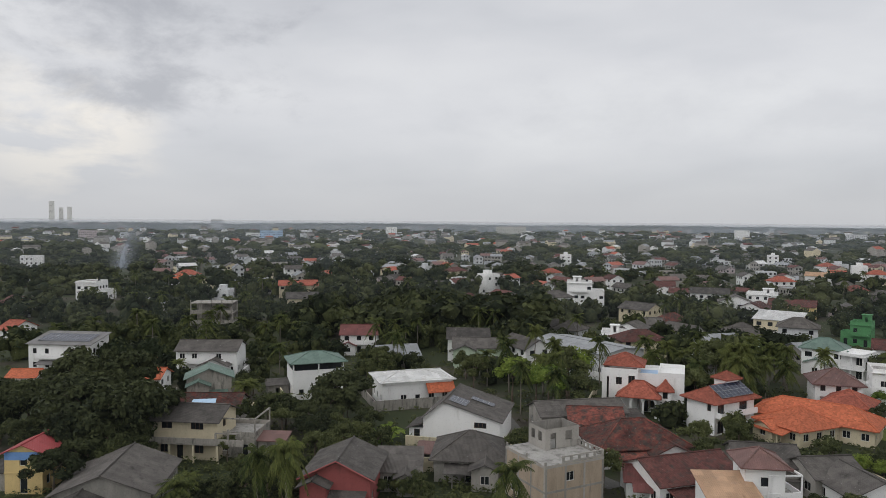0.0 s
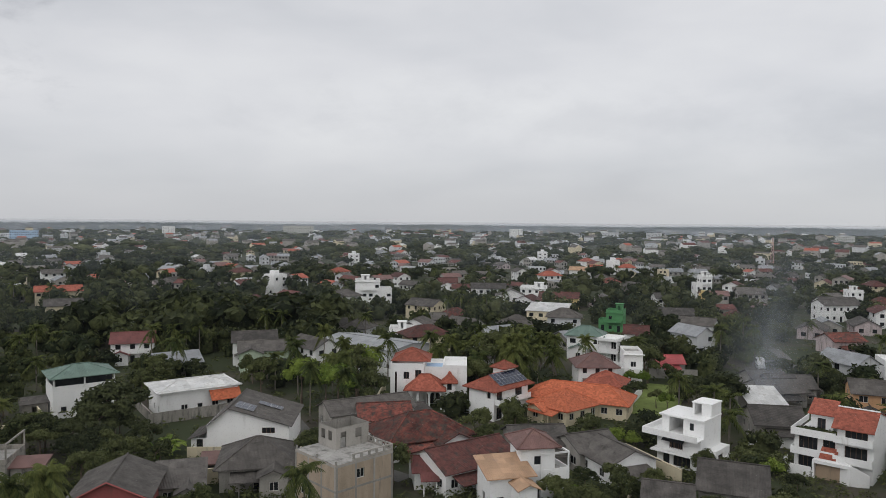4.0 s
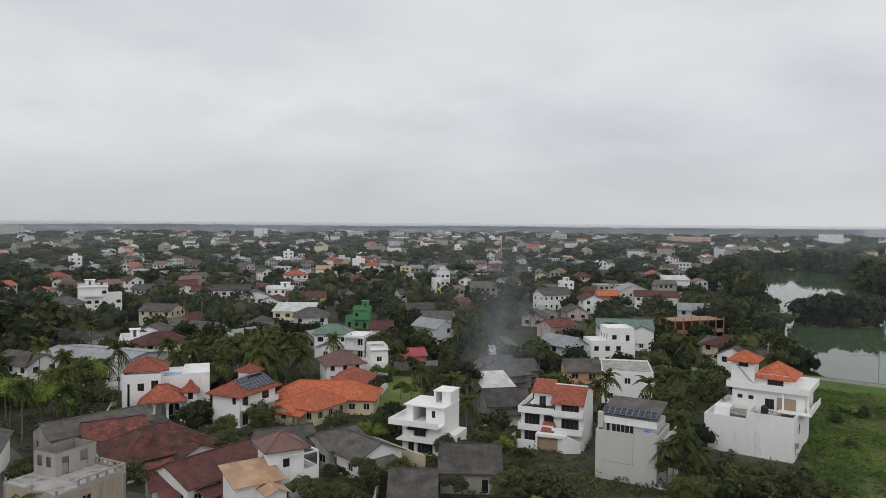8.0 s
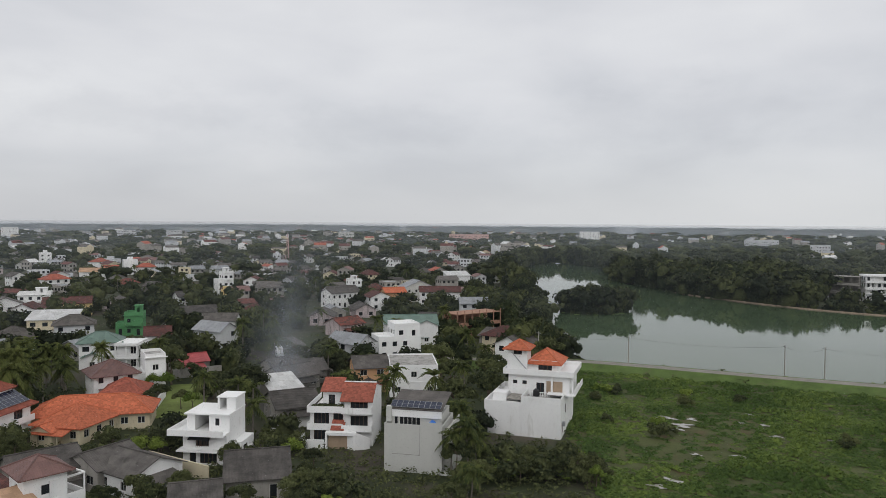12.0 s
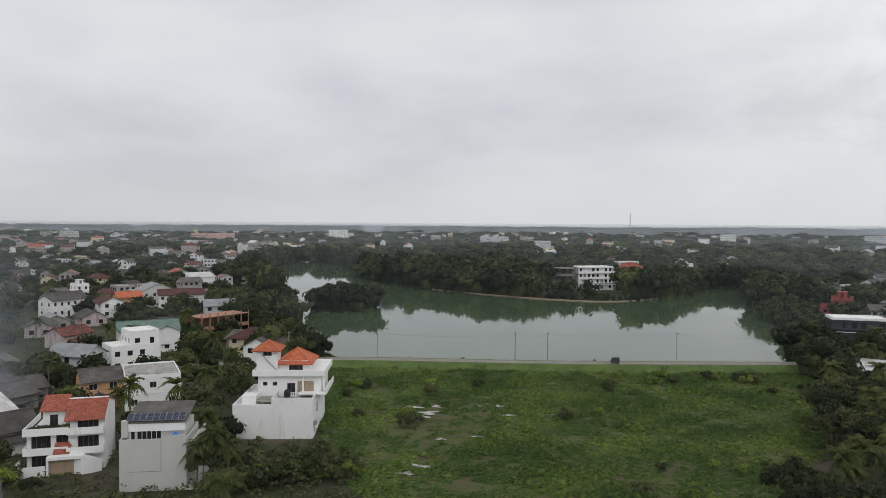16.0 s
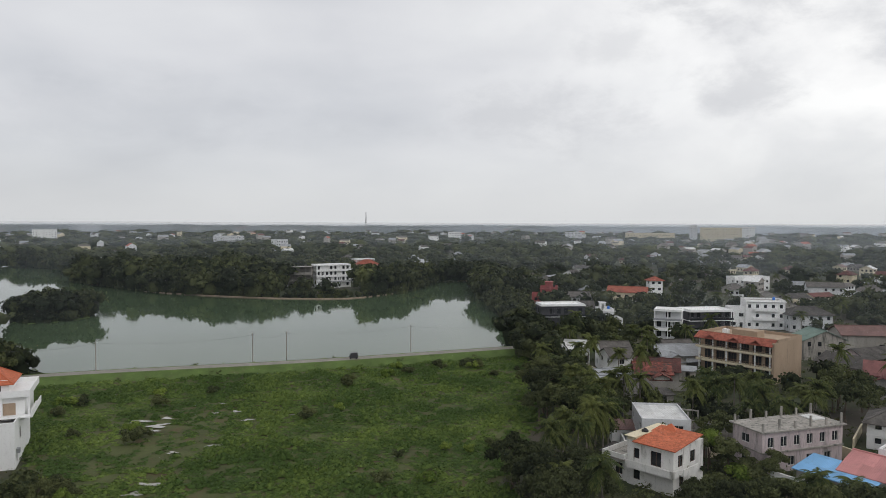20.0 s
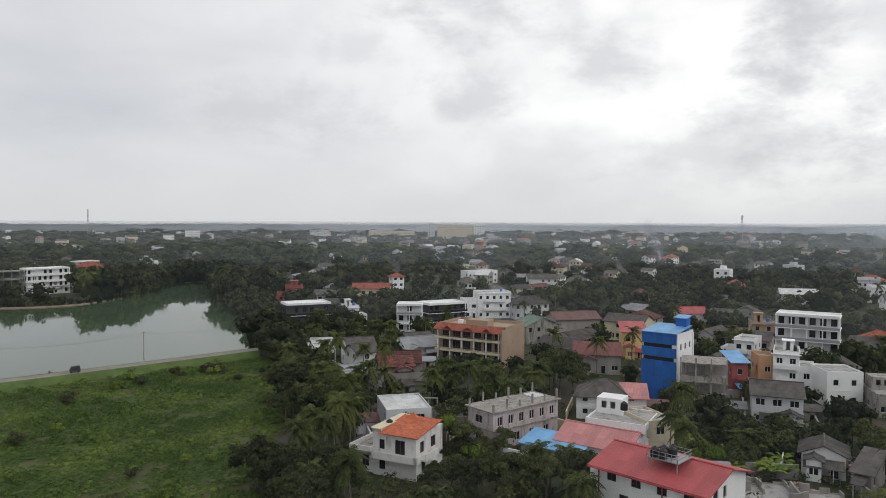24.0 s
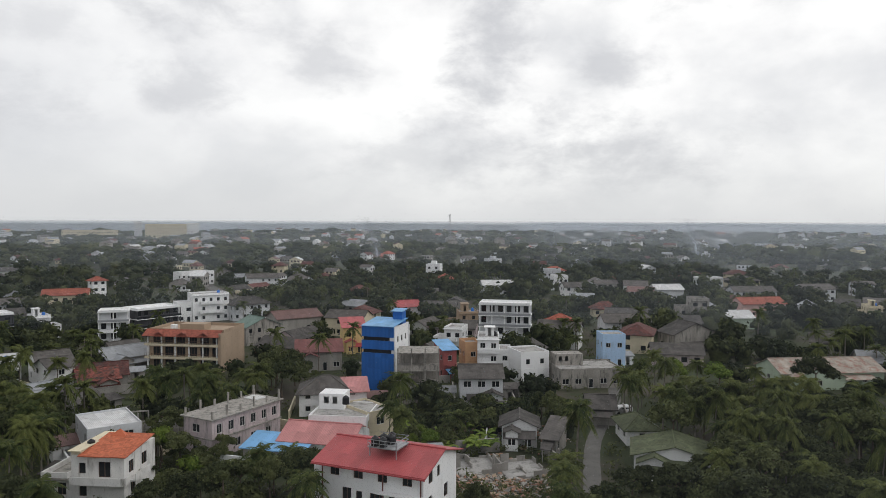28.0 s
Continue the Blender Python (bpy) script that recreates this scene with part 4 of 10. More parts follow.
def flat(name, poly, z, mat, kind="structure", label=""):
    bm = bmesh.new()
    f = bm.faces.new([bm.verts.new((x, y, z)) for x, y in poly])
    f.normal_update()
    if f.normal.z < 0:
        f.normal_flip()
    bmesh.ops.triangulate(bm, faces=[f])
    me = bpy.data.meshes.new(name)
    bm.to_mesh(me)
    bm.free()
    me.materials.append(mat)
    return tagged(new(name, me), label, name.replace("_", " "), "", kind)


def ribbon(line, width, z, mat, name, thick=0.0):
    """A strip of even width along a line."""
    s = Shape()
    pts = [Vector((x, y, 0)) for x, y in line]
    sides = []
    for i, p in enumerate(pts):
        a, b = pts[max(i - 1, 0)], pts[min(i + 1, len(pts) - 1)]
        t = (b - a).normalized()
        sides.append(Vector((-t.y, t.x, 0)) * width / 2)
    for i in range(len(pts) - 1):
        a, b, c, e = pts[i] - sides[i], pts[i + 1] - sides[i + 1], pts[i + 1] + sides[i + 1], pts[i] + sides[i]
        up = Vector((0, 0, z))
        s.face([a + up, b + up, c + up, e + up])
        if thick:
            dn = Vector((0, 0, z - thick))
            s.face([a + dn, b + dn, b + up, a + up])
            s.face([c + dn, e + dn, e + up, c + up])
    return s.mesh(name, mat)


def smooth_line(line, n=6):
    """Catmull-Rom through the points."""
    out = []
    p = [Vector((x, y)) for x, y in line]
    for i in range(len(p) - 1):
        a, b, c, e = p[max(i - 1, 0)], p[i], p[i + 1], p[min(i + 2, len(p) - 1)]
        for k in range(n):
            t = k / n
            q = 0.5 * (2 * b + (c - a) * t + (2 * a - 5 * b + 4 * c - e) * t * t + (3 * b - a - 3 * c + e) * t ** 3)
            out.append((q.x, q.y))
    return out + [line[-1]]


def water_material():
    m = bpy.data.materials.new("lake_water")
    m.use_nodes = True
    nt = m.node_tree
    b = nt.nodes["Principled BSDF"]
    b.inputs["Base Color"].default_value = (0.060, 0.092, 0.048, 1)
    b.inputs["IOR"].default_value = 1.33
    b.inputs["Specular IOR Level"].default_value = 0.5
    tc = nt.nodes.new("ShaderNodeTexCoord")
    n1 = node(nt, "ShaderNodeTexNoise", Scale=0.9, Detail=3.0)
    n2 = node(nt, "ShaderNodeTexNoise", Scale=0.035, Detail=4.0, Roughness=0.6, Distortion=0.6)
    link(nt, tc.outputs["Object"], n1.inputs["Vector"])
    link(nt, tc.outputs["Object"], n2.inputs["Vector"])
    ruffle = ramp(nt, n2.outputs["Fac"], [(0.42, (0.10, 0.10, 0.10)), (0.62, (1, 1, 1))])
    bp = node(nt, "ShaderNodeBump", Distance=0.02)
    link(nt, math_node(nt, "MULTIPLY", ruffle, 0.10), bp.inputs["Strength"])
    link(nt, n1.outputs["Fac"], bp.inputs["Height"])
    link(nt, bp.outputs[0], b.inputs["Normal"])
    link(nt, math_node(nt, "MULTIPLY_ADD", ruffle, 0.045, 0.02), b.inputs["Roughness"])
    return m


WATER = water_material()
GRASS = surface("bank_grass", (0.075, 0.115, 0.028), 0.95, 0.4, 0.25, 3.0, bump=0.4, stain=(0.10, 0.085, 0.05))
ASPHALT = surface("lane_concrete", (0.13, 0.125, 0.115), 0.92, 0.25, 0.3, 3.0, stain=(0.10, 0.095, 0.085))
TRACK = surface("dam_road_gravel", (0.22, 0.205, 0.18), 0.95, 0.25, 0.3, 3.0)
MUD = surface("marsh_ground", (0.062, 0.072, 0.022), 0.9, 0.4, 0.12, 1.5, bump=0.4, stain=(0.085, 0.060, 0.028), stain_at=0.52)
STONE = surface("bank_stone", (0.27, 0.20, 0.15), 0.9, 0.3, 0.5, 3.0)

g = Shape()
g.face([(-5000, -5000, 0), (5000, -5000, 0), (5000, 5000, 0), (-5000, 5000, 0)])
tagged(new("ground", g.mesh("ground", ground_material())), "dark soil and low green growth between houses", "ground", "", "structure")

LAKE_LINE = smooth_line(LAKE + LAKE[:1], 5)[:-1]
flat("lake", LAKE_LINE, 0.30, WATER, label="still green-grey lake water reflecting the sky")
flat("marsh_ground", FIELD, 0.02, MUD, label="wet open ground under marsh plants")
# the dam: grassy slopes and a gravel road on the crest
dam_line = smooth_line(DAM, 6)


def bank(line, widths, heights, mat, name, label):
    s = Shape()
    pts = [Vector((x, y, 0)) for x, y in line]
    rows = []
    for i, p in enumerate(pts):
        t = (pts[min(i + 1, len(pts) - 1)] - pts[max(i - 1, 0)]).normalized()
        o = Vector((-t.y, t.x, 0))
        rows.append([p + o * q + Vector((0, 0, z)) for q, z in zip(widths, heights)])
    for a, b in zip(rows, rows[1:]):
        for k in range(len(widths) - 1):
            s.face([a[k], a[k + 1], b[k + 1], b[k]][::-1])
    return tagged(new(name, s.mesh(name, mat)), label, name.replace("_", " "), "", "structure")


bank(dam_line, (-6.5, -2.4, 2.4, 5.0), (0.0, 1.3, 1.3, 0.1), GRASS, "dam_embankment", "long grassy dam between lake and marsh")
tagged(new("dam_road", ribbon(dam_line, 3.6, 1.306, TRACK, "dam_road")), "narrow pale road along the crest of the dam", "road", "", "structure")
# low stone wall round the far shore
shore = smooth_line([(416, -26), (372, -12), (338, 14), (336, 42), (348, 77), (370, 116), (403, 148), (432, 178)], 8)
bank(shore, (-0.4, -0.2, 0.15, 0.4), (0.0, 0.75, 0.77, 0.1), STONE, "shore_wall", "low brown stone wall along the far shore")

LANES = [[(4, 152), (10, 138), (13, 120), (18, 106), (24, 96)], [(44, -70), (48, -80), (61, -102), (74, -132), (92, -156)],
         [(190, -139), (206, -145), (254, -160), (340, -191), (430, -226)], [(134, 156), (121, 137), (98, 116), (88, 104)], [(142, 154), (129, 135), (112, 120), (98, 116)], [(152, 170), (142, 154), (134, 156)], [(128, -128), (150, -110), (172, -128), (206, -145)]]
for i, l in enumerate(LANES):
    tagged(new("lane", ribbon(smooth_line(l, 5), 6.0 if i == 2 else 2.5 if i == 1 else 3.2, 0.03, ASPHALT, "lane")), "narrow worn concrete lane between houses", "road", "", "structure")


# ---- plants ----
def quads_mesh(name, corners, mat):
    """corners: array (n, 4, 3)."""
    n = len(corners)
    me = bpy.data.meshes.new(name)
    me.vertices.add(4 * n)
    me.vertices.foreach_set("co", np.ascontiguousarray(corners, dtype=np.float32).ravel())
    me.loops.add(4 * n)
    me.loops.foreach_set("vertex_index", np.arange(4 * n, dtype=np.int32))
    me.polygons.add(n)
    me.polygons.foreach_set("loop_start", np.arange(0, 4 * n, 4, dtype=np.int32))
    me.polygons.foreach_set("loop_total", np.full(n, 4, dtype=np.int32))
    me.update(calc_edges=True)
    me.validate()
    me.materials.append(mat)
    return me


def sprays(rng, centres, normals, size, jitter=0.45, narrow=0.72):
    """Bent leaf sprays as quads: one at each centre, facing about its normal."""
    n = len(centres)
    nor = normals + rng.normal(0, jitter, (n, 3))
    nor /= np.linalg.norm(nor, axis=1)[:, None] + 1e-9
    t = np.cross(nor, rng.normal(0, 1, (n, 3)))
    t /= np.linalg.norm(t, axis=1)[:, None] + 1e-9
    b = np.cross(nor, t)
    s = (size * rng.uniform(0.6, 1.3, n))[:, None]
    a0 = centres - t * s * 0.5
    a1 = centres - b * s * 0.5 * narrow
    a2 = centres + t * s * 0.5 - nor * s * 0.12
    a3 = centres + b * s * 0.5 * narrow
    return np.stack([a0, a1, a2, a3], 1)


class Foliage:
    """Gathers leaf sprays and dense bumpy lumps into one mesh; lumps share their corners and are smooth."""

    def __init__(self):
        self.v, self.f, self.s, self.n = [], [], [], 0

    def leaves(self, corners):
        k = len(corners)
        self.v.append(corners.reshape(-1, 3))
        self.f.append(np.arange(4 * k).reshape(-1, 4) + self.n)
        self.s.append(np.zeros(k, bool))
        self.n += 4 * k
        return self

    def lump(self, rng, c, r, squash=0.8, nu=8, nv=4, low=-0.9, bump=0.22):
        u = np.arange(nu) * 2 * math.pi / nu + rng.uniform(0, 1)
        lat = np.linspace(low, 1.35, nv + 1)
        g = r * (1 + rng.uniform(-bump, bump, (nv + 1, nu)))
        p = np.stack([g * np.cos(lat)[:, None] * np.cos(u), g * np.cos(lat)[:, None] * np.sin(u), g * np.sin(lat)[:, None] * squash], -1) + np.asarray(c)
        i, k = np.meshgrid(np.arange(nv), np.arange(nu), indexing="ij")
        a, b = i * nu + k, i * nu + (k + 1) % nu
        q = np.stack([a, b, b + nu, a + nu], -1).reshape(-1, 4)
        self.v.append(p.reshape(-1, 3))
        self.f.append(q + self.n)
        self.s.append(np.ones(len(q), bool))
        self.n += nu * (nv + 1)
        return self

    def arrays(self):
        return np.concatenate(self.v), np.concatenate(self.f), np.concatenate(self.s)

    def mesh(self, name, mat):
        return foliage_mesh(name, *self.arrays(), mat)


def foliage_mesh(name, v, f, smooth, mat):
    me = bpy.data.meshes.new(name)
    me.vertices.add(len(v))
    me.vertices.foreach_set("co", np.ascontiguousarray(v, dtype=np.float32).ravel())
    me.loops.add(4 * len(f))
    me.loops.foreach_set("vertex_index", np.ascontiguousarray(f, dtype=np.int32).ravel())
    me.polygons.add(len(f))
    me.polygons.foreach_set("loop_start", np.arange(0, 4 * len(f), 4, dtype=np.int32))
    me.polygons.foreach_set("loop_total", np.full(len(f), 4, dtype=np.int32))
    me.polygons.foreach_set("use_smooth", smooth)
    me.update(calc_edges=True)
    me.validate()
    me.materials.append(mat)
    return me


def blob_points(rng, n, radius, squash=0.8):
    v = rng.normal(0, 1, (n, 3))
    v /= np.linalg.norm(v, axis=1)[:, None]
    v[:, 2] = np.where(v[:, 2] < -0.45, -v[:, 2], v[:, 2])
    r = radius * (1 - 0.35 * rng.random(n) ** 2)
    return v * r[:, None] * np.array([1, 1, squash]), v


def crown_mesh(seed, mat, lobes=13, per=120, leaf=0.44, wide=1.0, tall=1.0):
    """A crown on a 7 m tree: dense leaf masses round several limb ends, ragged with leaf sprays."""
    rng = np.random.default_rng(seed)
    out = Foliage()
    for i in range(lobes):
        a = i * 2.399 + rng.uniform(-0.5, 0.5)
        q = math.sqrt((i + rng.random()) / lobes) * 2.5 * wide
        r = rng.uniform(0.75, 1.4) * (1.12 if q < 1 else 0.88)
        c = np.array([q * math.cos(a), q * math.sin(a), 4.5 + (2.2 - 0.48 * q / wide) * rng.uniform(0.25, 1.0) * tall - 0.8 * (q / 2.4) ** 2])
        out.lump(rng, c, r * 0.64, 0.8, 7, 3, -0.9, 0.35)
        p, nrm = blob_points(rng, per, r * 1.05)
        out.leaves(sprays(rng, p + c, nrm + np.array([0, 0, 0.25]), leaf, 0.55, 0.5))
    return out.mesh("crown", mat)


def trunk_mesh(seed, height=4.8, r=0.2):
    rnd = random.Random(seed)
    s = Shape()
    p = Vector((0, 0, -0.1))
    pts = [(p, r)]
    for k in range(3):
        p = p + Vector((rnd.uniform(-0.2, 0.2), rnd.uniform(-0.2, 0.2), height / 3.4))
        pts.append((p, r * (1 - 0.22 * (k + 1))))
    tube(s, pts)
    for k in range(5):
        a = rnd.uniform(0, 6.28)
        e = p + Vector((math.cos(a) * 1.7, math.sin(a) * 1.7, rnd.uniform(0.6, 1.6)))
        tube(s, [(p - Vector((0, 0, 0.3)), r * 0.4), ((p + e) / 2 + Vector((0, 0, 0.15)), r * 0.28), (e, r * 0.1)], 5)
    return s.mesh("trunk", BARK)


def tube(s, pts, n=7):
    rings = []
    for i, (p, r) in enumerate(pts):
        d = (pts[min(i + 1, len(pts) - 1)][0] - pts[max(i - 1, 0)][0]).normalized()
        u = d.orthogonal().normalized() if abs(d.z) < 0.9 else Vector((1, 0, 0))
        v = d.cross(u).normalized()
        u = v.cross(d)
        rings.append([p + (u * math.cos(2 * math.pi * k / n) + v * math.sin(2 * math.pi * k / n)) * r for k in range(n)])
    for a, b in zip(rings, rings[1:]):
        for k in range(n):
            j = (k + 1) % n
            s.face([a[k], a[j], b[j], b[k]])
    s.face(rings[-1])


def palm_meshes(seed, fronds=24, n=13):
    """A coconut palm 10 m high at scale 1."""
    rnd = random.Random(seed)
    s = Shape()
    lean = rnd.uniform(0.0, 0.9)
    pts = [(Vector((lean * (k / 6) ** 2, 0.15 * math.sin(k), 8.4 * k / 6 - 0.1)), 0.2 - 0.018 * k) for k in range(7)]
    tube(s, pts)
    head = pts[-1][0]
    q = []
    for i in range(fronds):
        a = i * 2.399 + rnd.uniform(-0.2, 0.2)
        up = rnd.uniform(-0.45, 1.25) if i > 4 else rnd.uniform(1.0, 1.5)
        length = rnd.uniform(2.9, 3.9)
        d = Vector((math.cos(a), math.sin(a), 0))
        side = Vector((-d.y, d.x, 0))
        prev = None
        for k in range(n + 1):
            t = k / n
            p = head + d * (length * t * math.cos(up * (1 - 0.4 * t))) + Vector((0, 0, length * (math.sin(up) * t - (0.55 + 0.25 * math.cos(up)) * t * t)))
            if prev is not None:
                ll = 0.95 * math.sin(math.pi * (0.16 + 0.8 * t)) + 0.1
                ax = (p - prev)
                for sg in (1, -1):
                    tip = p + side * sg * ll * 0.72 + ax * 0.8 - Vector((0, 0, ll * rnd.uniform(0.3, 0.6)))
                    q.append([prev, prev + ax * 0.95, tip + ax * 0.5, tip - ax * 0.1])
                q.append([prev + side * 0.04, p + side * 0.03, p - side * 0.03, prev - side * 0.04])
            prev = p
    return s.mesh("trunk", PALMBARK), quads_mesh("crown", np.array([[tuple(v) for v in f] for f in q]), LEAF_P)


def banana_mesh(seed):
    rnd = random.Random(seed)
    q = []
    for i in range(11):
        a = i * 2.4
        d = Vector((math.cos(a), math.sin(a), 0))
        side = Vector((-d.y, d.x, 0))
        base = Vector((rnd.uniform(-0.8, 0.8), rnd.uniform(-0.8, 0.8), 1.4))
        up = rnd.uniform(0.7, 1.3)
        prev = None
        for k in range(6):
            t = k / 5
            p = base + d * 2.2 * t * math.cos(up) * 1.2 + Vector((0, 0, 2.5 * (math.sin(up) * t - 0.62 * t * t)))
            wd = 0.36 * math.sin(math.pi * (0.1 + 0.86 * t)) + 0.03
            if prev is not None:
                for sg in (1, -1):
                    q.append([prev[0], p, p + side * sg * wd - Vector((0, 0, 0.1)), prev[0] + side * sg * prev[1] - Vector((0, 0, 0.1))])
            prev = (p, wd)
    return quads_mesh("leaves", np.array([[tuple(v) for v in f] for f in q]), LEAF_Y)


def shrub_mesh(seed, mat):
    rng = np.random.default_rng(seed)
    out = Foliage()
    for i in range(6):
        c = np.array([rng.uniform(-1, 1), rng.uniform(-1, 1), rng.uniform(0.5, 1.5)])
        r = rng.uniform(0.6, 1.0)
        out.lump(rng, c, r * 0.6, 0.85, 6, 2, -0.9, 0.35)
        p, nrm = blob_points(rng, 90, r)
        out.leaves(sprays(rng, p + c, nrm + np.array([0, 0, 0.3]), 0.32))
    return out.mesh("leaves", mat)


TRUNKS = [trunk_mesh(k) for k in range(4)]
CROWNS = {
    "b": [crown_mesh(10 + k, LEAF_B, 10 + k, 125, 0.50, 0.85 + 0.1 * k) for k in range(5)],
    "d": [crown_mesh(30 + k, LEAF_D, 13 + k, 115, 0.50, 1.15, 1.0) for k in range(4)],
    "y": [crown_mesh(50 + k, LEAF_Y, 9, 130, 0.46, 0.8) for k in range(2)],
}
PALMS = [palm_meshes(70 + k) for k in range(5)]
SHRUBS = [shrub_mesh(90 + k, LEAF_B if k < 3 else LEAF_Y) for k in range(4)]
BANANAS = [banana_mesh(95), banana_mesh(96)]
PLANTED = []
TALL = {"b": 7.4, "d": 7.6, "y": 7.2, "p": 9.6, "s": 2.3, "n": 3.3}
LABEL = {"b": "leafy green tree with a rounded uneven crown", "d": "large dense dark green tree", "y": "light yellow-green tree among houses",
         "p": "tall coconut palm with drooping fronds", "s": "low leafy green bush", "n": "clump of banana plants with broad leaves"}


FAR_TREES = {"b": [], "d": [], "p": []}
CLEAR = [(238, -128, 15), (220, -102, 12), (245, -61, 11), (126, -162, 12), (374, -197, 14), (394, 47, 12), (400, 30, 14), (-26, 147, 9), (-6, 143, 11), (-54, 168, 9), (-46, 142, 7), (60, 298, 12), (92, 171, 9),
         (139, 304, 13), (106, 226, 11), (188, 250, 9), (138, 185, 9), (220, 294, 9)]


def in_sight_line(x, y):
    """In the open strip before a house that stands clear of trees."""
    r = math.hypot(x, y)
    for hx, hy, w in CLEAR:
        far = math.hypot(hx, hy)
        if 0.91 * far < r < far + 2 and abs(x * hy - y * hx) / far < w * 0.75:
            return True
    return False



def plant(x, y, kind, height, rnd):
    if kind in "bdyp" and height > 4.5 and in_sight_line(x, y):
        return
    if math.hypot(x, y) > 175 and kind in "bdyp":
        FAR_TREES["b" if kind == "y" else kind].append((x, y, height))
        PLANTED.append((x, y))
        return
    ob = new({"p": "coconut_palm", "s": "bush", "n": "banana_clump"}.get(kind, "tree"))
    k = height / TALL[kind]
    ob.location = (x, y, 0.1 if kind in "sn" else 0)
    ob.rotation_euler = (0, 0, rnd.uniform(0, 6.28))
    wide = k * rnd.uniform(0.9, 1.15)
    if kind == "p":
        wide = 0.68 + 0.2 * rnd.random()
    ob.scale = (wide, wide, k)
    tagged(ob, LABEL[kind], {"p": "palm", "s": "bush", "n": "banana plant"}.get(kind, "tree"), "trees" if kind not in "sn" else "bushes")
    if kind == "p":
        t, c = rnd.choice(PALMS)
        part("trunk", t, ob)
        part("crown", c, ob)
    elif kind == "s":
        part("leaves", rnd.choice(SHRUBS), ob)
    elif kind == "n":
        part("leaves", rnd.choice(BANANAS), ob)
    else:
        part("trunk", rnd.choice(TRUNKS), ob)
        part("crown", rnd.choice(CROWNS[kind]), ob)
    PLANTED.append((x, y))


def blocked(x, y, margin=1.0, water=True):
    for hx, hy, a, w, d, h in HOUSES:
        if abs(x - hx) + abs(y - hy) > 60 + w + d:
            continue
        dx, dy = x - hx, y - hy
        u, v = dx * math.cos(a) + dy * math.sin(a), -dx * math.sin(a) + dy * math.cos(a)
        if abs(u) < w / 2 + margin and abs(v) < d / 2 + margin:
            return True
    if water and (inside(x, y, LAKE) or near_line(x, y, DAM) < 3.5 or (margin >= 1.2 and inside(x, y, FIELD))):
        return True
    return any(near_line(x, y, l) < 2.2 for l in LANES)


def grove(x, y, turn, w, d, n, height, kinds):
    """n trees spread over a patch of the plan, w across and d deep."""
    rnd = random.Random(int(x * 31 + y * 17 + n))
    a = radians(turn)
    for i in range(n):
        for trial in range(12):
            u, v = rnd.uniform(-0.5, 0.5) * w, rnd.uniform(-0.5, 0.5) * d
            px, py = x + u * math.cos(a) - v * math.sin(a), y + u * math.sin(a) + v * math.cos(a)
            kind = rnd.choice(kinds)
            gap = {"s": 1.2, "n": 1.5, "p": 2.0}.get(kind, 2.6)
            if not blocked(px, py, {"s": 0.8, "n": 1.0, "p": 1.2}.get(kind, 2.0)) and all(abs(px - q) + abs(py - r) > gap for q, r in PLANTED[-60:]):
                hgt = height * rnd.uniform(0.75, 1.12)
                if kind == "s":
                    hgt = min(hgt, 3.0)
                if kind == "n":
                    hgt = min(hgt, 3.6)
                plant(px, py, kind, hgt, rnd)
                break


def scatter(name, templates, place, size, mat, label, category, turn_seed=1):
    """Joins many small copies of leafy templates into one mesh. place: (n, 3), size: (n, 3)."""
    rng = np.random.default_rng(turn_seed)
    pick = rng.integers(0, len(templates), len(place))
    vs, fs, ss, start = [], [], [], 0
    for k, (v, f, smooth) in enumerate(templates):
        sel = pick == k
        if not sel.any():
            continue
        p, s = place[sel], size[sel]
        a = rng.uniform(0, 2 * math.pi, len(p))
        c, sn = np.cos(a)[:, None], np.sin(a)[:, None]
        q = np.stack([v[:, 0] * c - v[:, 1] * sn, v[:, 0] * sn + v[:, 1] * c, np.broadcast_to(v[:, 2], (len(p), len(v)))], -1) * s[:, None, :] + p[:, None, :]
        vs.append(q.reshape(-1, 3))
        fs.append((f[None] + (np.arange(len(p)) * len(v))[:, None, None] + start).reshape(-1, 4))
        ss.append(np.tile(smooth, len(p)))
        start += len(p) * len(v)
    return tagged(new(name, foliage_mesh(name, np.concatenate(vs), np.concatenate(fs), np.concatenate(ss), mat)), label, category, "", "stuff")


def clump(seed, n, leaf, squash=0.8, lobes=3, nu=6, nv=2):
    """A low clump about 1 across: leaf masses with sprays over them."""
    rng = np.random.default_rng(seed)
    out = Foliage()
    for k in range(lobes):
        c = np.array([rng.uniform(-0.42, 0.42), rng.uniform(-0.42, 0.42), rng.uniform(0.3, 0.6)])
        r = rng.uniform(0.34, 0.52)
        if nu:
            out.lump(rng, c - np.array([0, 0, 0.06]), r * 0.8, squash, nu, nv, -0.55, 0.3)
        if n >= lobes:
            p, nrm = blob_points(rng, n // lobes, r * 1.05, squash)
            out.leaves(sprays(rng, p + c, nrm + np.array([0, 0, 0.3]), leaf, 0.5, 0.55))
    return out.arrays()


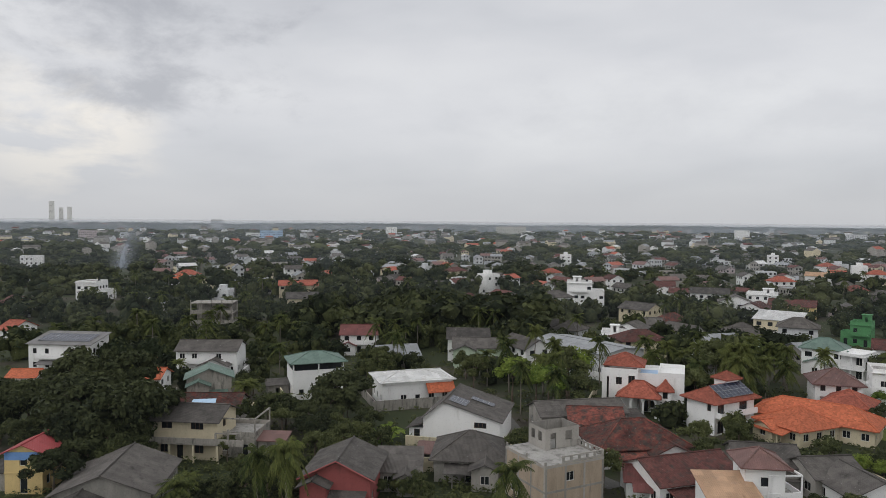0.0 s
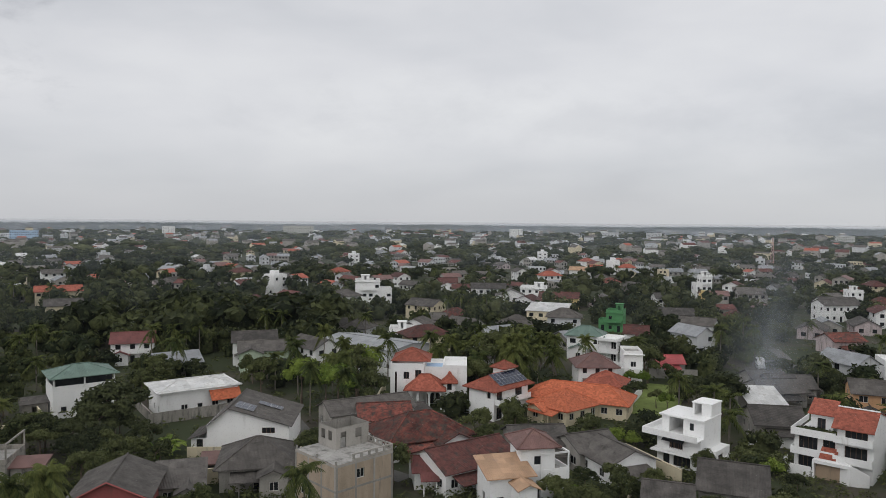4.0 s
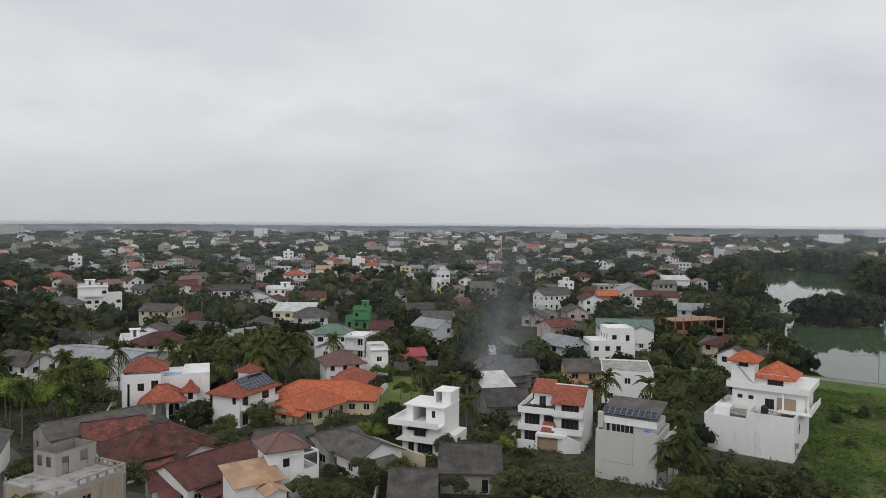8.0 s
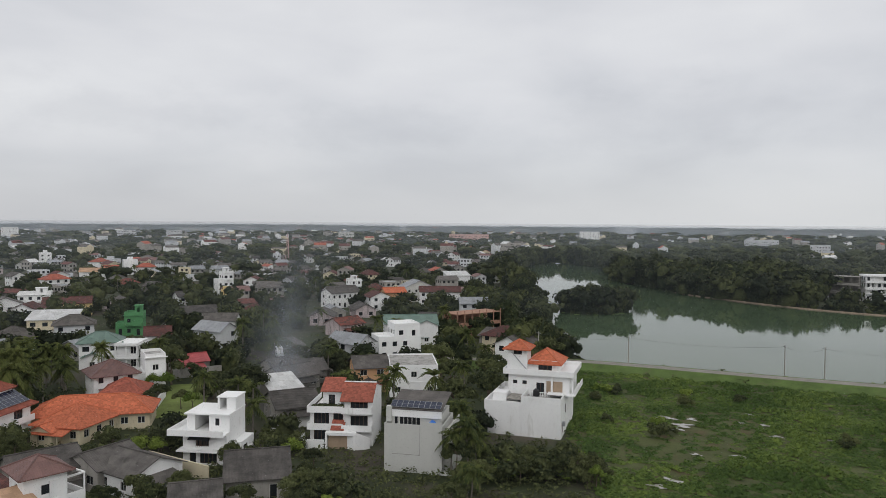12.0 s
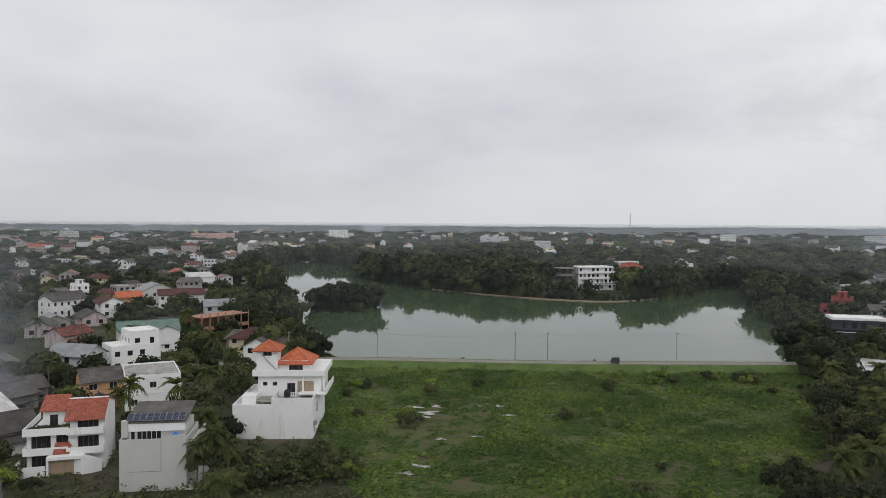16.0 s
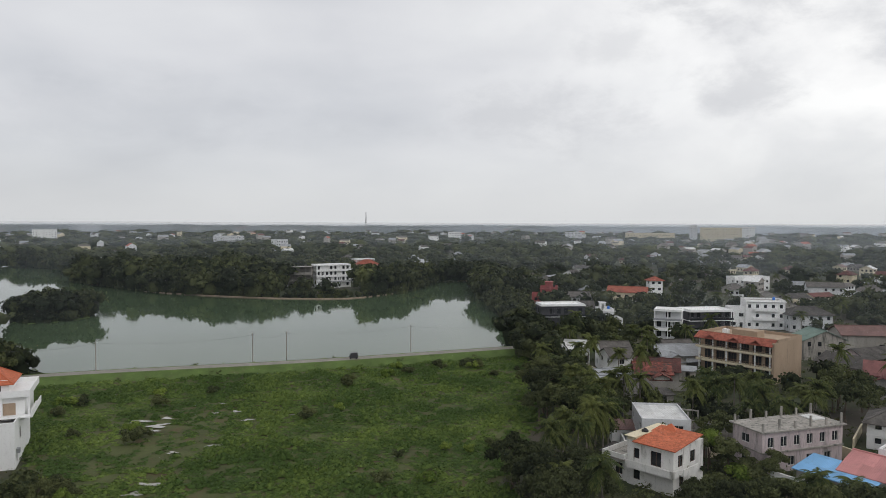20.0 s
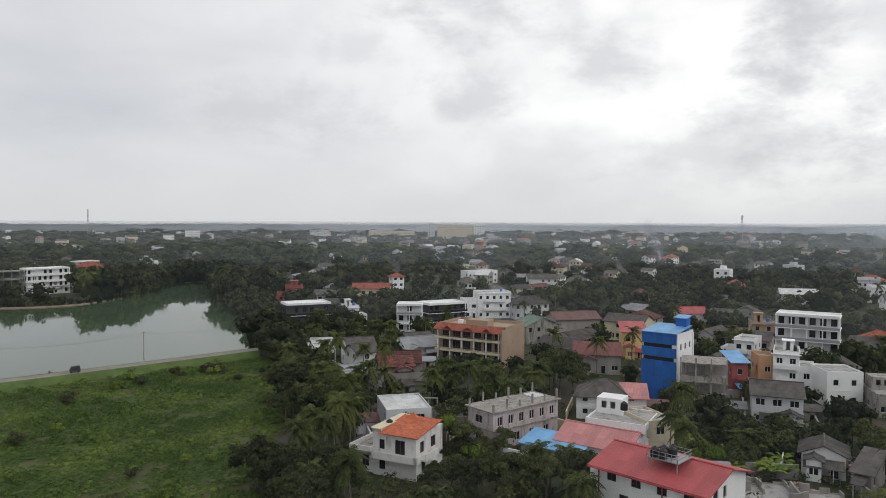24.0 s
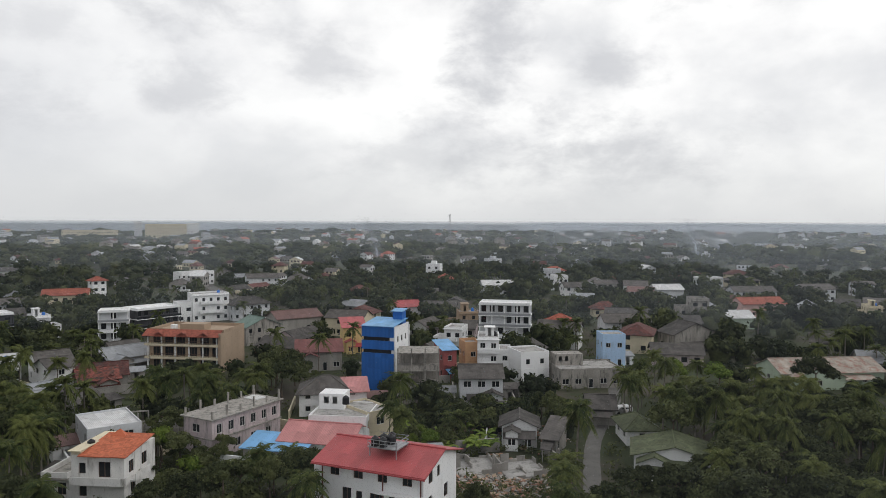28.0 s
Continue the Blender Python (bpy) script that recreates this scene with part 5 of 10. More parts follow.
def far_tree(seed, lobes=7, per=20, leaf=0.15, nu=6, nv=2):
    """A whole tree seen far off, 1 high and about 1 across: a domed crown of several masses over a dark foot."""
    rng = np.random.default_rng(seed)
    out = Foliage()
    for k in range(lobes):
        a = k * 2.399 + rng.uniform(-0.4, 0.4)
        q = 0.40 * math.sqrt((k + rng.random() * 0.8) / lobes)
        r = rng.uniform(0.17, 0.27)
        c = np.array([q * math.cos(a), q * math.sin(a), 0.74 - 1.1 * q * q - rng.uniform(0.0, 0.22)])
        out.lump(rng, c, r * 0.72, 0.85, nu, nv, -0.9, 0.35)
        p, nrm = blob_points(rng, per, r * 1.1, 0.85)
        out.leaves(sprays(rng, p + c, nrm + np.array([0, 0, 0.2]), leaf, 0.5, 0.55))
    out.lump(rng, (0, 0, 0.25), 0.33, 0.9, nu, 2, -0.6, 0.2)
    return out.arrays()


# ---- houses with shapes of their own; x along the front, y into the depth, the front at -d/2 ----
def block(ob, x0, x1, y0, y1, z0, z1, mat, holes=None, wood=True, name="wall", top=True):
    """A block of walls with its windows."""
    m = shift((x0 + x1) / 2, (y0 + y1) / 2, z0)
    part(name, walls(x1 - x0, y1 - y0, 0, z1 - z0, holes or {}, mat=mat, cap=top), ob, m)
    for side, length, sm in (("F", x1 - x0, shift(0, -(y1 - y0) / 2)), ("R", y1 - y0, shift((x1 - x0) / 2, 0, 0, 90)), ("B", x1 - x0, shift(0, (y1 - y0) / 2, 0, 180)), ("L", y1 - y0, shift(-(x1 - x0) / 2, 0, 0, -90))):
        for u0, u1, v0, v1 in (holes or {}).get(side, []):
            fr, pane = window_mesh(u1 - u0, v1 - v0, wood)
            at = m @ sm @ Matrix.Translation((u0 / 2 + u1 / 2 - length / 2, 0.15, (v0 + v1) / 2))
            part("pane", pane, part("window", fr, ob, at))


def solid(ob, name, mat, *boxes, label=""):
    s = Shape()
    for b in boxes:
        s.box(*b)
    return part(name, s.mesh(name, mat), ob, None, label)


def ring(ob, name, x0, x1, y0, y1, z, h, mat, t=0.15):
    """A low wall round a rectangle."""
    return solid(ob, name, mat, (x0, x1, y0, y0 + t, z, z + h), (x0, x1, y1 - t, y1, z, z + h), (x0, x0 + t, y0 + t, y1 - t, z, z + h), (x1 - t, x1, y0 + t, y1 - t, z, z + h))


def hip_on(ob, x0, x1, y0, y1, z, rise, mat, over=0.5, name="roof"):
    r, rt = roof_hip(x1 - x0, y1 - y0, rise, over, mat)
    m = shift((x0 + x1) / 2, (y0 + y1) / 2, z)
    part(name, r, ob, m)
    part("ridge_tiles", rt, ob, m)
    return m


def sloped(ob, name, x0, x1, y0, z0, y1, z1, mat, t=0.12):
    """A roof plane rising from (y0, z0) to (y1, z1)."""
    s = Shape()
    sl = math.hypot(y1 - y0, z1 - z0)
    p = [(x0, y0, z0), (x1, y0, z0), (x1, y1, z1), (x0, y1, z1)]
    s.face(p, [(0, 0), (x1 - x0, 0), (x1 - x0, sl), (0, sl)])
    q = [(x, y, z - t) for x, y, z in p]
    s.face(q[::-1])
    for i in range(4):
        j = (i + 1) % 4
        s.face([q[i], q[j], p[j], p[i]], [(0, 0), (1, 0), (1, t), (0, t)])
    return part(name, s.mesh(name, mat), ob)


def ridge_roof(ob, name, profile, y0, y1, mat, t=0.12):
    """A sheet roof that follows a profile of (x, z) points, from y0 to y1."""
    s = Shape()
    for (xa, za), (xb, zb) in zip(profile, profile[1:]):
        sl = math.hypot(xb - xa, zb - za)
        up = [(xa, y0, za), (xb, y0, zb), (xb, y1, zb), (xa, y1, za)]
        dn = [(x, y, z - t) for x, y, z in up]
        s.face(up, [(0, 0), (0, sl), (y1 - y0, sl), (y1 - y0, 0)])
        s.face(dn[::-1])
        for i in range(4):
            j = (i + 1) % 4
            s.face([dn[i], dn[j], up[j], up[i]], [(0, 0), (1, 0), (1, t), (0, t)])
    return part(name, s.mesh(name, mat), ob)


def white_gable(ob, w, d, h, wm, rm):
    """A tall blank gable under an uneven sheet roof, with a lower shed along one side."""
    a, f, b = w / 2, -d / 2, d / 2
    k = -a + 3.4
    top = h + 2.7
    faces = [[(-a, f, h), (a, f, h), (k, f, top)], [(a, b, h), (-a, b, h), (k, b, top)]]
    holes = {"F": [(w - 4.2, w - 2.2, h - 1.3, h - 0.4)], "L": [(1.0, 2.4, 2.6, 4.0), (4.0, 5.4, 2.6, 4.0), (7.4, 8.8, 2.6, 4.0), (2.0, 3.0, 0.1, 2.1)]}
    part("wall", walls(w, d, 0, h, holes, mat=wm, extra=faces), ob)
    fit_windows(ob, w, d, 0, holes, True, True)
    ridge_roof(ob, "roof", [(-a - 0.9, h - 0.75), (k, top + 0.08), (a + 0.5, h - 0.05)], f - 0.6, b + 0.6, rm)
    part("ridge_cap", Shape().beam((k, f - 0.6, top + 0.1), (k, b + 0.6, top + 0.1), 0.13, 5).mesh("ridge_cap", rm), ob)
    tilt = math.atan2(top - h, a - k)
    panel_array(ob, Matrix.Translation((k + 2.0, f + 2.6, top - 0.5)) @ Matrix.Rotation(tilt, 4, "Y"), 3, 2, 1.0, 1.65)
    panel_array(ob, Matrix.Translation((k + 5.2, f + 6.6, top - 1.4)) @ Matrix.Rotation(tilt, 4, "Y"), 4, 1, 1.0, 1.65)
    block(ob, -a - 2.6, -a - 0.01, f + 0.8, f + 6.5, 0, 2.2, wm, {"F": [(0.8, 1.8, 0.1, 2.0)]}, name="side_shed")
    ridge_roof(ob, "side_roof", [(-a - 3.1, 2.1), (-a - 0.02, 3.2)], f + 0.3, f + 7.0, rm)


def villa(ob, w, d, h, wm, rm):
    a, f = w / 2, -d / 2
    # left block, two storeys, with a slim window slit
    block(ob, -a, -a + 6.6, f, f + 8, 0, h, wm, {"F": [(0.9, 1.3, 1.6, 6.6), (2.6, 3.7, 5.2, 6.6), (2.4, 3.4, 1.4, 2.6), (4.9, 6.1, 5.4, 7.0)]})
    ring(ob, "parapet", -a, -a + 6.6, f, f + 8, h, 0.35, wm)
    hip_on(ob, -a + 0.6, -a + 7.2, f + 2.2, f + 8.4, h + 0.9, 1.7, ROOF["redtile"], 0.6)
    block(ob, -a + 1.2, -a + 6.6 - 0.02, f + 2.8, f + 7.8, h + 0.004, h + 0.9, wm, {}, name="roof_room")
    # terrace between, one storey
    block(ob, -a + 6.61, a - 4.7, f + 1.5, f + 10, 0, h - 1.1, wm, {"F": [(0.6, 1.9, 0.05, 2.2), (2.3, 3.4, 0.9, 2.2)]})
    ring(ob, "terrace_parapet", -a + 6.62, a - 4.71, f + 1.5, f + 10, h - 1.1, 0.6, wm)
    solid(ob, "terrace_floor", WALL["lightblue"], (-a + 6.8, a - 4.9, f + 3.7, f + 7.8, h - 1.096, h - 1.05))
    # right wing with a plain high wall
    block(ob, a - 4.69, a, f + 0.6, f + 10, 0, h - 0.8, wm, {"F": [(2.6, 3.7, 0.9, 2.4), (0.6, 1.6, 3.6, 5.0)]})
    ring(ob, "parapet", a - 4.69, a, f + 0.6, f + 10, h - 0.8, 0.8, wm)
    # porch with arches under a hipped roof
    for x in (-3.6, -1.9, 0.3, 2.6):
        solid(ob, "porch_column", wm, (x - 0.2, x + 0.2, f - 2.9, f - 2.5, 0, 3.9))
    for x0, x1 in ((-3.4, -2.1), (-1.7, 0.1), (0.5, 2.4)):
        s = Shape()
        n = 10
        for i in range(n):
            b0, b1 = math.pi * i / n, math.pi * (i + 1) / n
            r, c = (x1 - x0) / 2, (x0 + x1) / 2
            p = [(c - r * math.cos(b), f - 2.8, 2.6 + min(1.0, r) * math.sin(b)) for b in (b0, b1)]
            for y in (f - 2.85, f - 2.55):
                s.face([(p[0][0], y, p[0][2]), (p[1][0], y, p[1][2]), (p[1][0], y, 4.0), (p[0][0], y, 4.0)])
            s.face([(p[0][0], f - 2.85, p[0][2]), (p[0][0], f - 2.55, p[0][2]), (p[1][0], f - 2.55, p[1][2]), (p[1][0], f - 2.85, p[1][2])])
        part("arch", s.mesh("arch", wm), ob)
    solid(ob, "porch_beam", wm, (-3.8, 2.8, f - 2.86, f - 2.54, 4.0, 4.3), (-3.8, -3.5, f - 2.5, f - 0.01, 4.0, 4.3), (2.5, 2.8, f - 2.5, f + 0.59, 4.0, 4.3))
    hip_on(ob, -3.9, 2.9, f - 3.0, f + 2.0, 4.35, 2.0, ROOF["redtile"], 0.7, "porch_roof")
    hip_on(ob, 2.9, 5.4, f - 1.2, f + 1.6, 5.3, 1.4, ROOF["redtile"], 0.4, "bay_roof")
    block(ob, 3.0, 5.3, f - 1.1, f + 0.59, 0, 5.25, wm, {"F": [(0.7, 1.6, 3.4, 4.6), (0.7, 1.6, 0.9, 2.2)]}, name="bay_wall")
    solid(ob, "gate_wall", wm, (3.2, 9.5, f - 4.4, f - 4.2, 0, 2.0))


def solar_hip(ob, w, d, h, wm, rm):
    a, f, b = w / 2, -d / 2, d / 2
    block(ob, -a, a, f, b, 0, h, wm, {"R": [(0.8, 2.4, 0.2, 2.4), (0.8, 2.4, 3.4, 5.6), (6.2, 8.2, 3.6, 5.6), (6.4, 7.6, 0.9, 2.3)], "F": [(4.4, 5.2, 4.0, 5.2)]})
    solid(ob, "balcony", wm, (a, a + 1.3, f + 0.3, f + 3.6, 3.0, 3.2), (a + 1.18, a + 1.3, f + 0.3, f + 3.6, 3.2, 4.0), (a + 0.01, a + 1.17, f + 0.3, f + 0.42, 3.2, 4.0), (a + 0.01, a + 1.17, f + 3.48, f + 3.6, 3.2, 4.0))
    solid(ob, "balcony", wm, (a, a + 1.1, b - 4.4, b - 0.4, 3.1, 3.3), (a + 0.98, a + 1.1, b - 4.4, b - 0.4, 3.3, 4.1), (a + 0.01, a + 0.97, b - 4.4, b - 4.28, 3.3, 4.1))
    m = hip_on(ob, -a, a, f, b, h, 1.7, ROOF["redtile"], 0.9)
    k = math.atan2(1.7, a)
    at = shift(a * 0.52, 0.8, h + 0.85) @ Matrix.Rotation(k, 4, "Y") @ Matrix.Rotation(radians(90), 4, "Z")
    panel_array(ob, at, 8, 2, 1.0, 1.65)
    block(ob, -a + 0.4, -a + 3.2, b - 3.6, b - 0.6, h + 0.4, h + 2.6, wm, {}, name="turret_wall")
    hip_on(ob, -a + 0.4, -a + 3.2, b - 3.6, b - 0.6, h + 2.6, 0.9, ROOF["redtile"], 0.5, "turret_roof")
    solid(ob, "garden_wall", wm, (-a - 6.2, -a - 0.01, f + 1.0, f + 1.2, 0, 2.6))


def modern(ob, w, d, h, wm, rm):
    a, f, b = w / 2, -d / 2, d / 2
    block(ob, -a + 1.4, a, f + 0.8, b, 0, 2.5, wm, {"F": [(1.0, 2.0, 0.1, 2.1), (2.6, 5.2, 0.3, 2.2)], "R": [(0.6, 2.6, 0.9, 2.0)]})
    solid(ob, "floor_slab", wm, (-a + 0.8, a + 0.2, f - 0.3, b, 2.5, 2.75))
    solid(ob, "balcony_wall", wm, (a - 3.4, a + 0.2, f - 0.3, f - 0.18, 2.75, 3.2))
    block(ob, -a + 1.4, a, f + 0.8, b, 2.75, 5.3, wm, {"F": [(2.0, 4.0, 0.5, 2.1)]}, name="upper_wall")
    solid(ob, "window_grille", WOODF, *[(-a + 3.4 + 0.28 * i, -a + 3.44 + 0.28 * i, f + 0.72, f + 0.78, 3.2, 4.9) for i in range(8)])
    sloped(ob, "window_awning", -a + 2.6, -a + 5.9, f - 0.4, 4.7, f + 0.79, 5.2, TANK, 0.06)
    solid(ob, "terrace_slab", wm, (-a - 0.4, a, f - 0.6, b, 5.3, 5.5))
    solid(ob, "terrace_parapet", wm, (-a - 0.4, a, f - 0.6, f - 0.45, 5.5, 6.35), (-a - 0.4, -a - 0.25, f - 0.44, b - 0.6, 5.5, 6.35))
    # roof room, open to the terrace
    solid(ob, "roof_room", wm, (-a + 1.5, -a + 2.7, f + 2.0, b - 0.4, 5.504, 8.3), (-a + 4.9, a, f + 2.0, f + 2.2, 5.504, 8.3), (a - 0.2, a, f + 2.21, b, 5.504, 8.3), (-a + 2.71, a - 0.21, b - 0.6, b - 0.4, 5.504, 8.3))
    solid(ob, "small_window", GLASS, (a - 2.2, a - 1.6, f + 1.96, f + 1.995, 6.5, 7.7))
    solid(ob, "room_roof", wm, (-a + 1.2, a + 0.1, f + 1.6, b, 8.304, 8.55))
    # stair tower with an opening
    solid(ob, "stair_tower", wm, (a - 2.9, a - 2.6, b - 3.6, b, 8.554, 10.6), (a - 1.5, a, b - 3.6, b, 8.554, 10.6), (a - 2.59, a - 1.51, b - 0.3, b, 8.554, 10.6))
    solid(ob, "tower_roof", wm, (a - 3.0, a + 0.1, b - 3.7, b + 0.1, 10.604, 10.8))
    block(ob, a + 0.01, a + 1.4, f + 3.0, b, 0, 3.4, wm, {"R": [(0.8, 2.4, 1.4, 2.6)]}, name="side_wing")
    solid(ob, "yard_wall", wm, (a + 1.41, a + 1.6, f - 2.5, b + 1.0, 0, 1.8))


def twin(ob, w, d, h, wm, rm):
    a, f, b = w / 2, -d / 2, d / 2
    x = a - 4.6
    # right block: three storeys under a tiled roof that slopes to the front
    block(ob, x, a, f, b, 0, h, wm, {"F": [(1.0, 3.8, 2.9, 4.9), (1.0, 3.8, 5.9, 7.5)]})
    s = Shape()
    for sx in (x, a):
        s.face([(sx, f, h), (sx, b, h), (sx, f + 3.2, h + 1.7)] if sx == a else [(sx, b, h), (sx, f, h), (sx, f + 3.2, h + 1.7)])
    part("gable", s.mesh("gable", wm), ob)
    sloped(ob, "roof", x - 0.6, a + 0.15, f - 0.9, h - 0.45, f + 3.2, h + 1.75, ROOF["redtile"])
    sloped(ob, "back_roof", x - 0.6, a + 0.15, b + 0.4, h - 0.05, f + 3.21, h + 1.75, ROOF["redtile"])
    solid(ob, "ridge_cap", wm, (x - 0.6, a + 0.1, f + 3.0, f + 3.4, h + 1.77, h + 1.88))
    for z in (2.6, 5.4):
        solid(ob, "balcony", wm, (x - 0.3, a, f - 1.1, f - 0.01, z, z + 0.2), (x - 0.3, a, f - 1.1, f - 0.98, z + 0.2, z + 1.0), (a - 0.12, a, f - 0.97, f - 0.02, z + 0.2, z + 1.0), (x - 0.3, x - 0.18, f - 0.97, f - 0.02, z + 0.2, z + 1.0))
    # left block: two storeys and a planted terrace
    block(ob, -a + 0.3, x - 0.01, f + 0.4, b, 0, 5.4, wm, {"F": [(0.6, 3.1, 0.3, 2.3), (0.6, 3.1, 3.2, 5.2), (3.8, 5.4, 3.3, 5.1)]})
    for z in (2.6, 5.4):
        solid(ob, "terrace_wall", wm, (-a, x - 0.32, f - 0.6, f + 0.39, z, z + 0.2), (-a, x - 0.32, f - 0.6, f - 0.48, z + 0.2, z + 1.05), (-a, -a + 0.12, f - 0.47, b, z + 0.2, z + 1.05))
    block(ob, -a + 1.9, -a + 4.9, f + 2.6, b - 1.5, 5.404, 8.5, wm, {"F": [(0.9, 2.0, 0.3, 2.2)]}, name="stair_room")
    sloped(ob, "stair_roof", -a + 1.6, -a + 5.2, f + 1.9, 8.3, f + 5.6, 9.9, ROOF["redtile"])
    tagged(part("planting", foliage_mesh("planting", clump(41, 150, 0.12)[0] * np.array([5.0, 2.4, 1.0]), *clump(41, 150, 0.12)[1:], LEAF_B), ob, shift(-a + 2.8, f + 1.6, 5.5), "green plants along the terrace"), "", "", "", "stuff")
    # ground floor: planter wall, garage frame, small tiled canopy
    solid(ob, "planter_wall", wm, (-a - 0.7, -a + 3.2, f - 2.2, f - 2.0, 0, 1.5), (-a - 0.7, -a - 0.5, f - 1.99, f + 0.3, 0, 1.9))
    solid(ob, "garage_frame", wm, (-a + 3.4, x + 2.2, f - 2.4, f - 1.2, 2.3, 2.75), (-a + 3.4, -a + 3.7, f - 2.4, f - 1.2, 0, 2.3), (x + 1.9, x + 2.2, f - 2.4, f - 1.2, 0, 2.3))
    solid(ob, "garage_door", WALL["brown"], (-a + 3.71, x + 1.89, f - 1.7, f - 1.6, 0, 2.3))
    sloped(ob, "canopy", -a + 4.0, x + 0.2, f - 1.3, 2.9, f + 0.38, 4.1, ROOF["redtile"])
    s = Shape()
    for i in range(8):
        p0, p1 = i / 8, (i + 1) / 8
        c = [(x + 0.2 + 4.2 * p, f - 1.3 - 0.9 * math.sin(p * math.pi), 3.2 - 1.6 * p * p) for p in (p0, p1)]
        s.face([(c[0][0], c[0][1], 0), (c[1][0], c[1][1], 0), c[1], c[0]])
        s.face([(c[1][0], c[1][1] + 0.15, 0), (c[0][0], c[0][1] + 0.15, 0), (c[0][0], c[0][1] + 0.15, c[0][2]), (c[1][0], c[1][1] + 0.15, c[1][2])])
        s.face([c[0], c[1], (c[1][0], c[1][1] + 0.15, c[1][2]), (c[0][0], c[0][1] + 0.15, c[0][2])])
    part("curved_wall", s.mesh("curved_wall", wm), ob)


def greybox(ob, w, d, h, wm, rm):
    a, f, b = w / 2, -d / 2, d / 2
    block(ob, -a, a, f, b, 0, h - 0.9, wm, {})
    ring(ob, "parapet", -a, a, f, b, h - 0.9, 0.9, wm)
    solid(ob, "joint", WALL["cement"], (a - 3.3, a - 3.24, f - 0.02, f - 0.004, 2.6, h), (-a + 1.2, a - 3.31, f - 0.02, f - 0.004, 2.6, 2.66))
    solid(ob, "raised_wall", wm, (a - 3.2, a, f - 0.06, f - 0.021, 0, h + 0.5))
    block(ob, -a + 0.6, a - 0.6, f + 1.6, b, h - 0.896, h + 1.1, wm, {"F": [(0.4, 1.0, 0.3, 1.7), (1.2, 4.4, 0.3, 1.7)]}, wood=False, name="top_room")
    solid(ob, "fascia", WALL["white"], (-a + 0.4, a - 0.4, f + 1.3, f + 1.42, h + 0.7, h + 1.9))
    sloped(ob, "roof", -a + 0.3, a - 0.3, f + 1.2, h + 1.9, b + 0.3, h + 3.1, ROOF["asbestos"])
    k = math.atan2(1.2, d - 0.9)
    panel_array(ob, shift(0, f + 2.1, h + 2.35) @ Matrix.Rotation(radians(24), 4, "X"), 9, 1, 0.84, 1.6)
    p = ob.matrix_world @ Vector((a - 1.6, f + 0.8, h - 0.9))
    water_tank(p.x, p.y, p.z, "blue", 0.6, 1.5)
    # stepped side walls with stairs
    for z, o in ((0.0, 1.6), (2.8, 1.3), (5.4, 1.0)):
        solid(ob, "side_balcony", wm, (a + 0.01, a + o, f + 0.4, b, z + 0.3, z + 0.5))
        solid(ob, "balcony_front", wm, (a + o - 0.12, a + o, f + 0.4, b, z + 0.504, z + 1.4))
    solid(ob, "step", WALL["white"], (a + 0.01, a + 2.4, f - 0.2, f + 1.2, 0, 0.4))
    solid(ob, "corner_post", wm, (-a, -a + 0.8, f + 1.0, f + 1.8, h, h + 2.2))


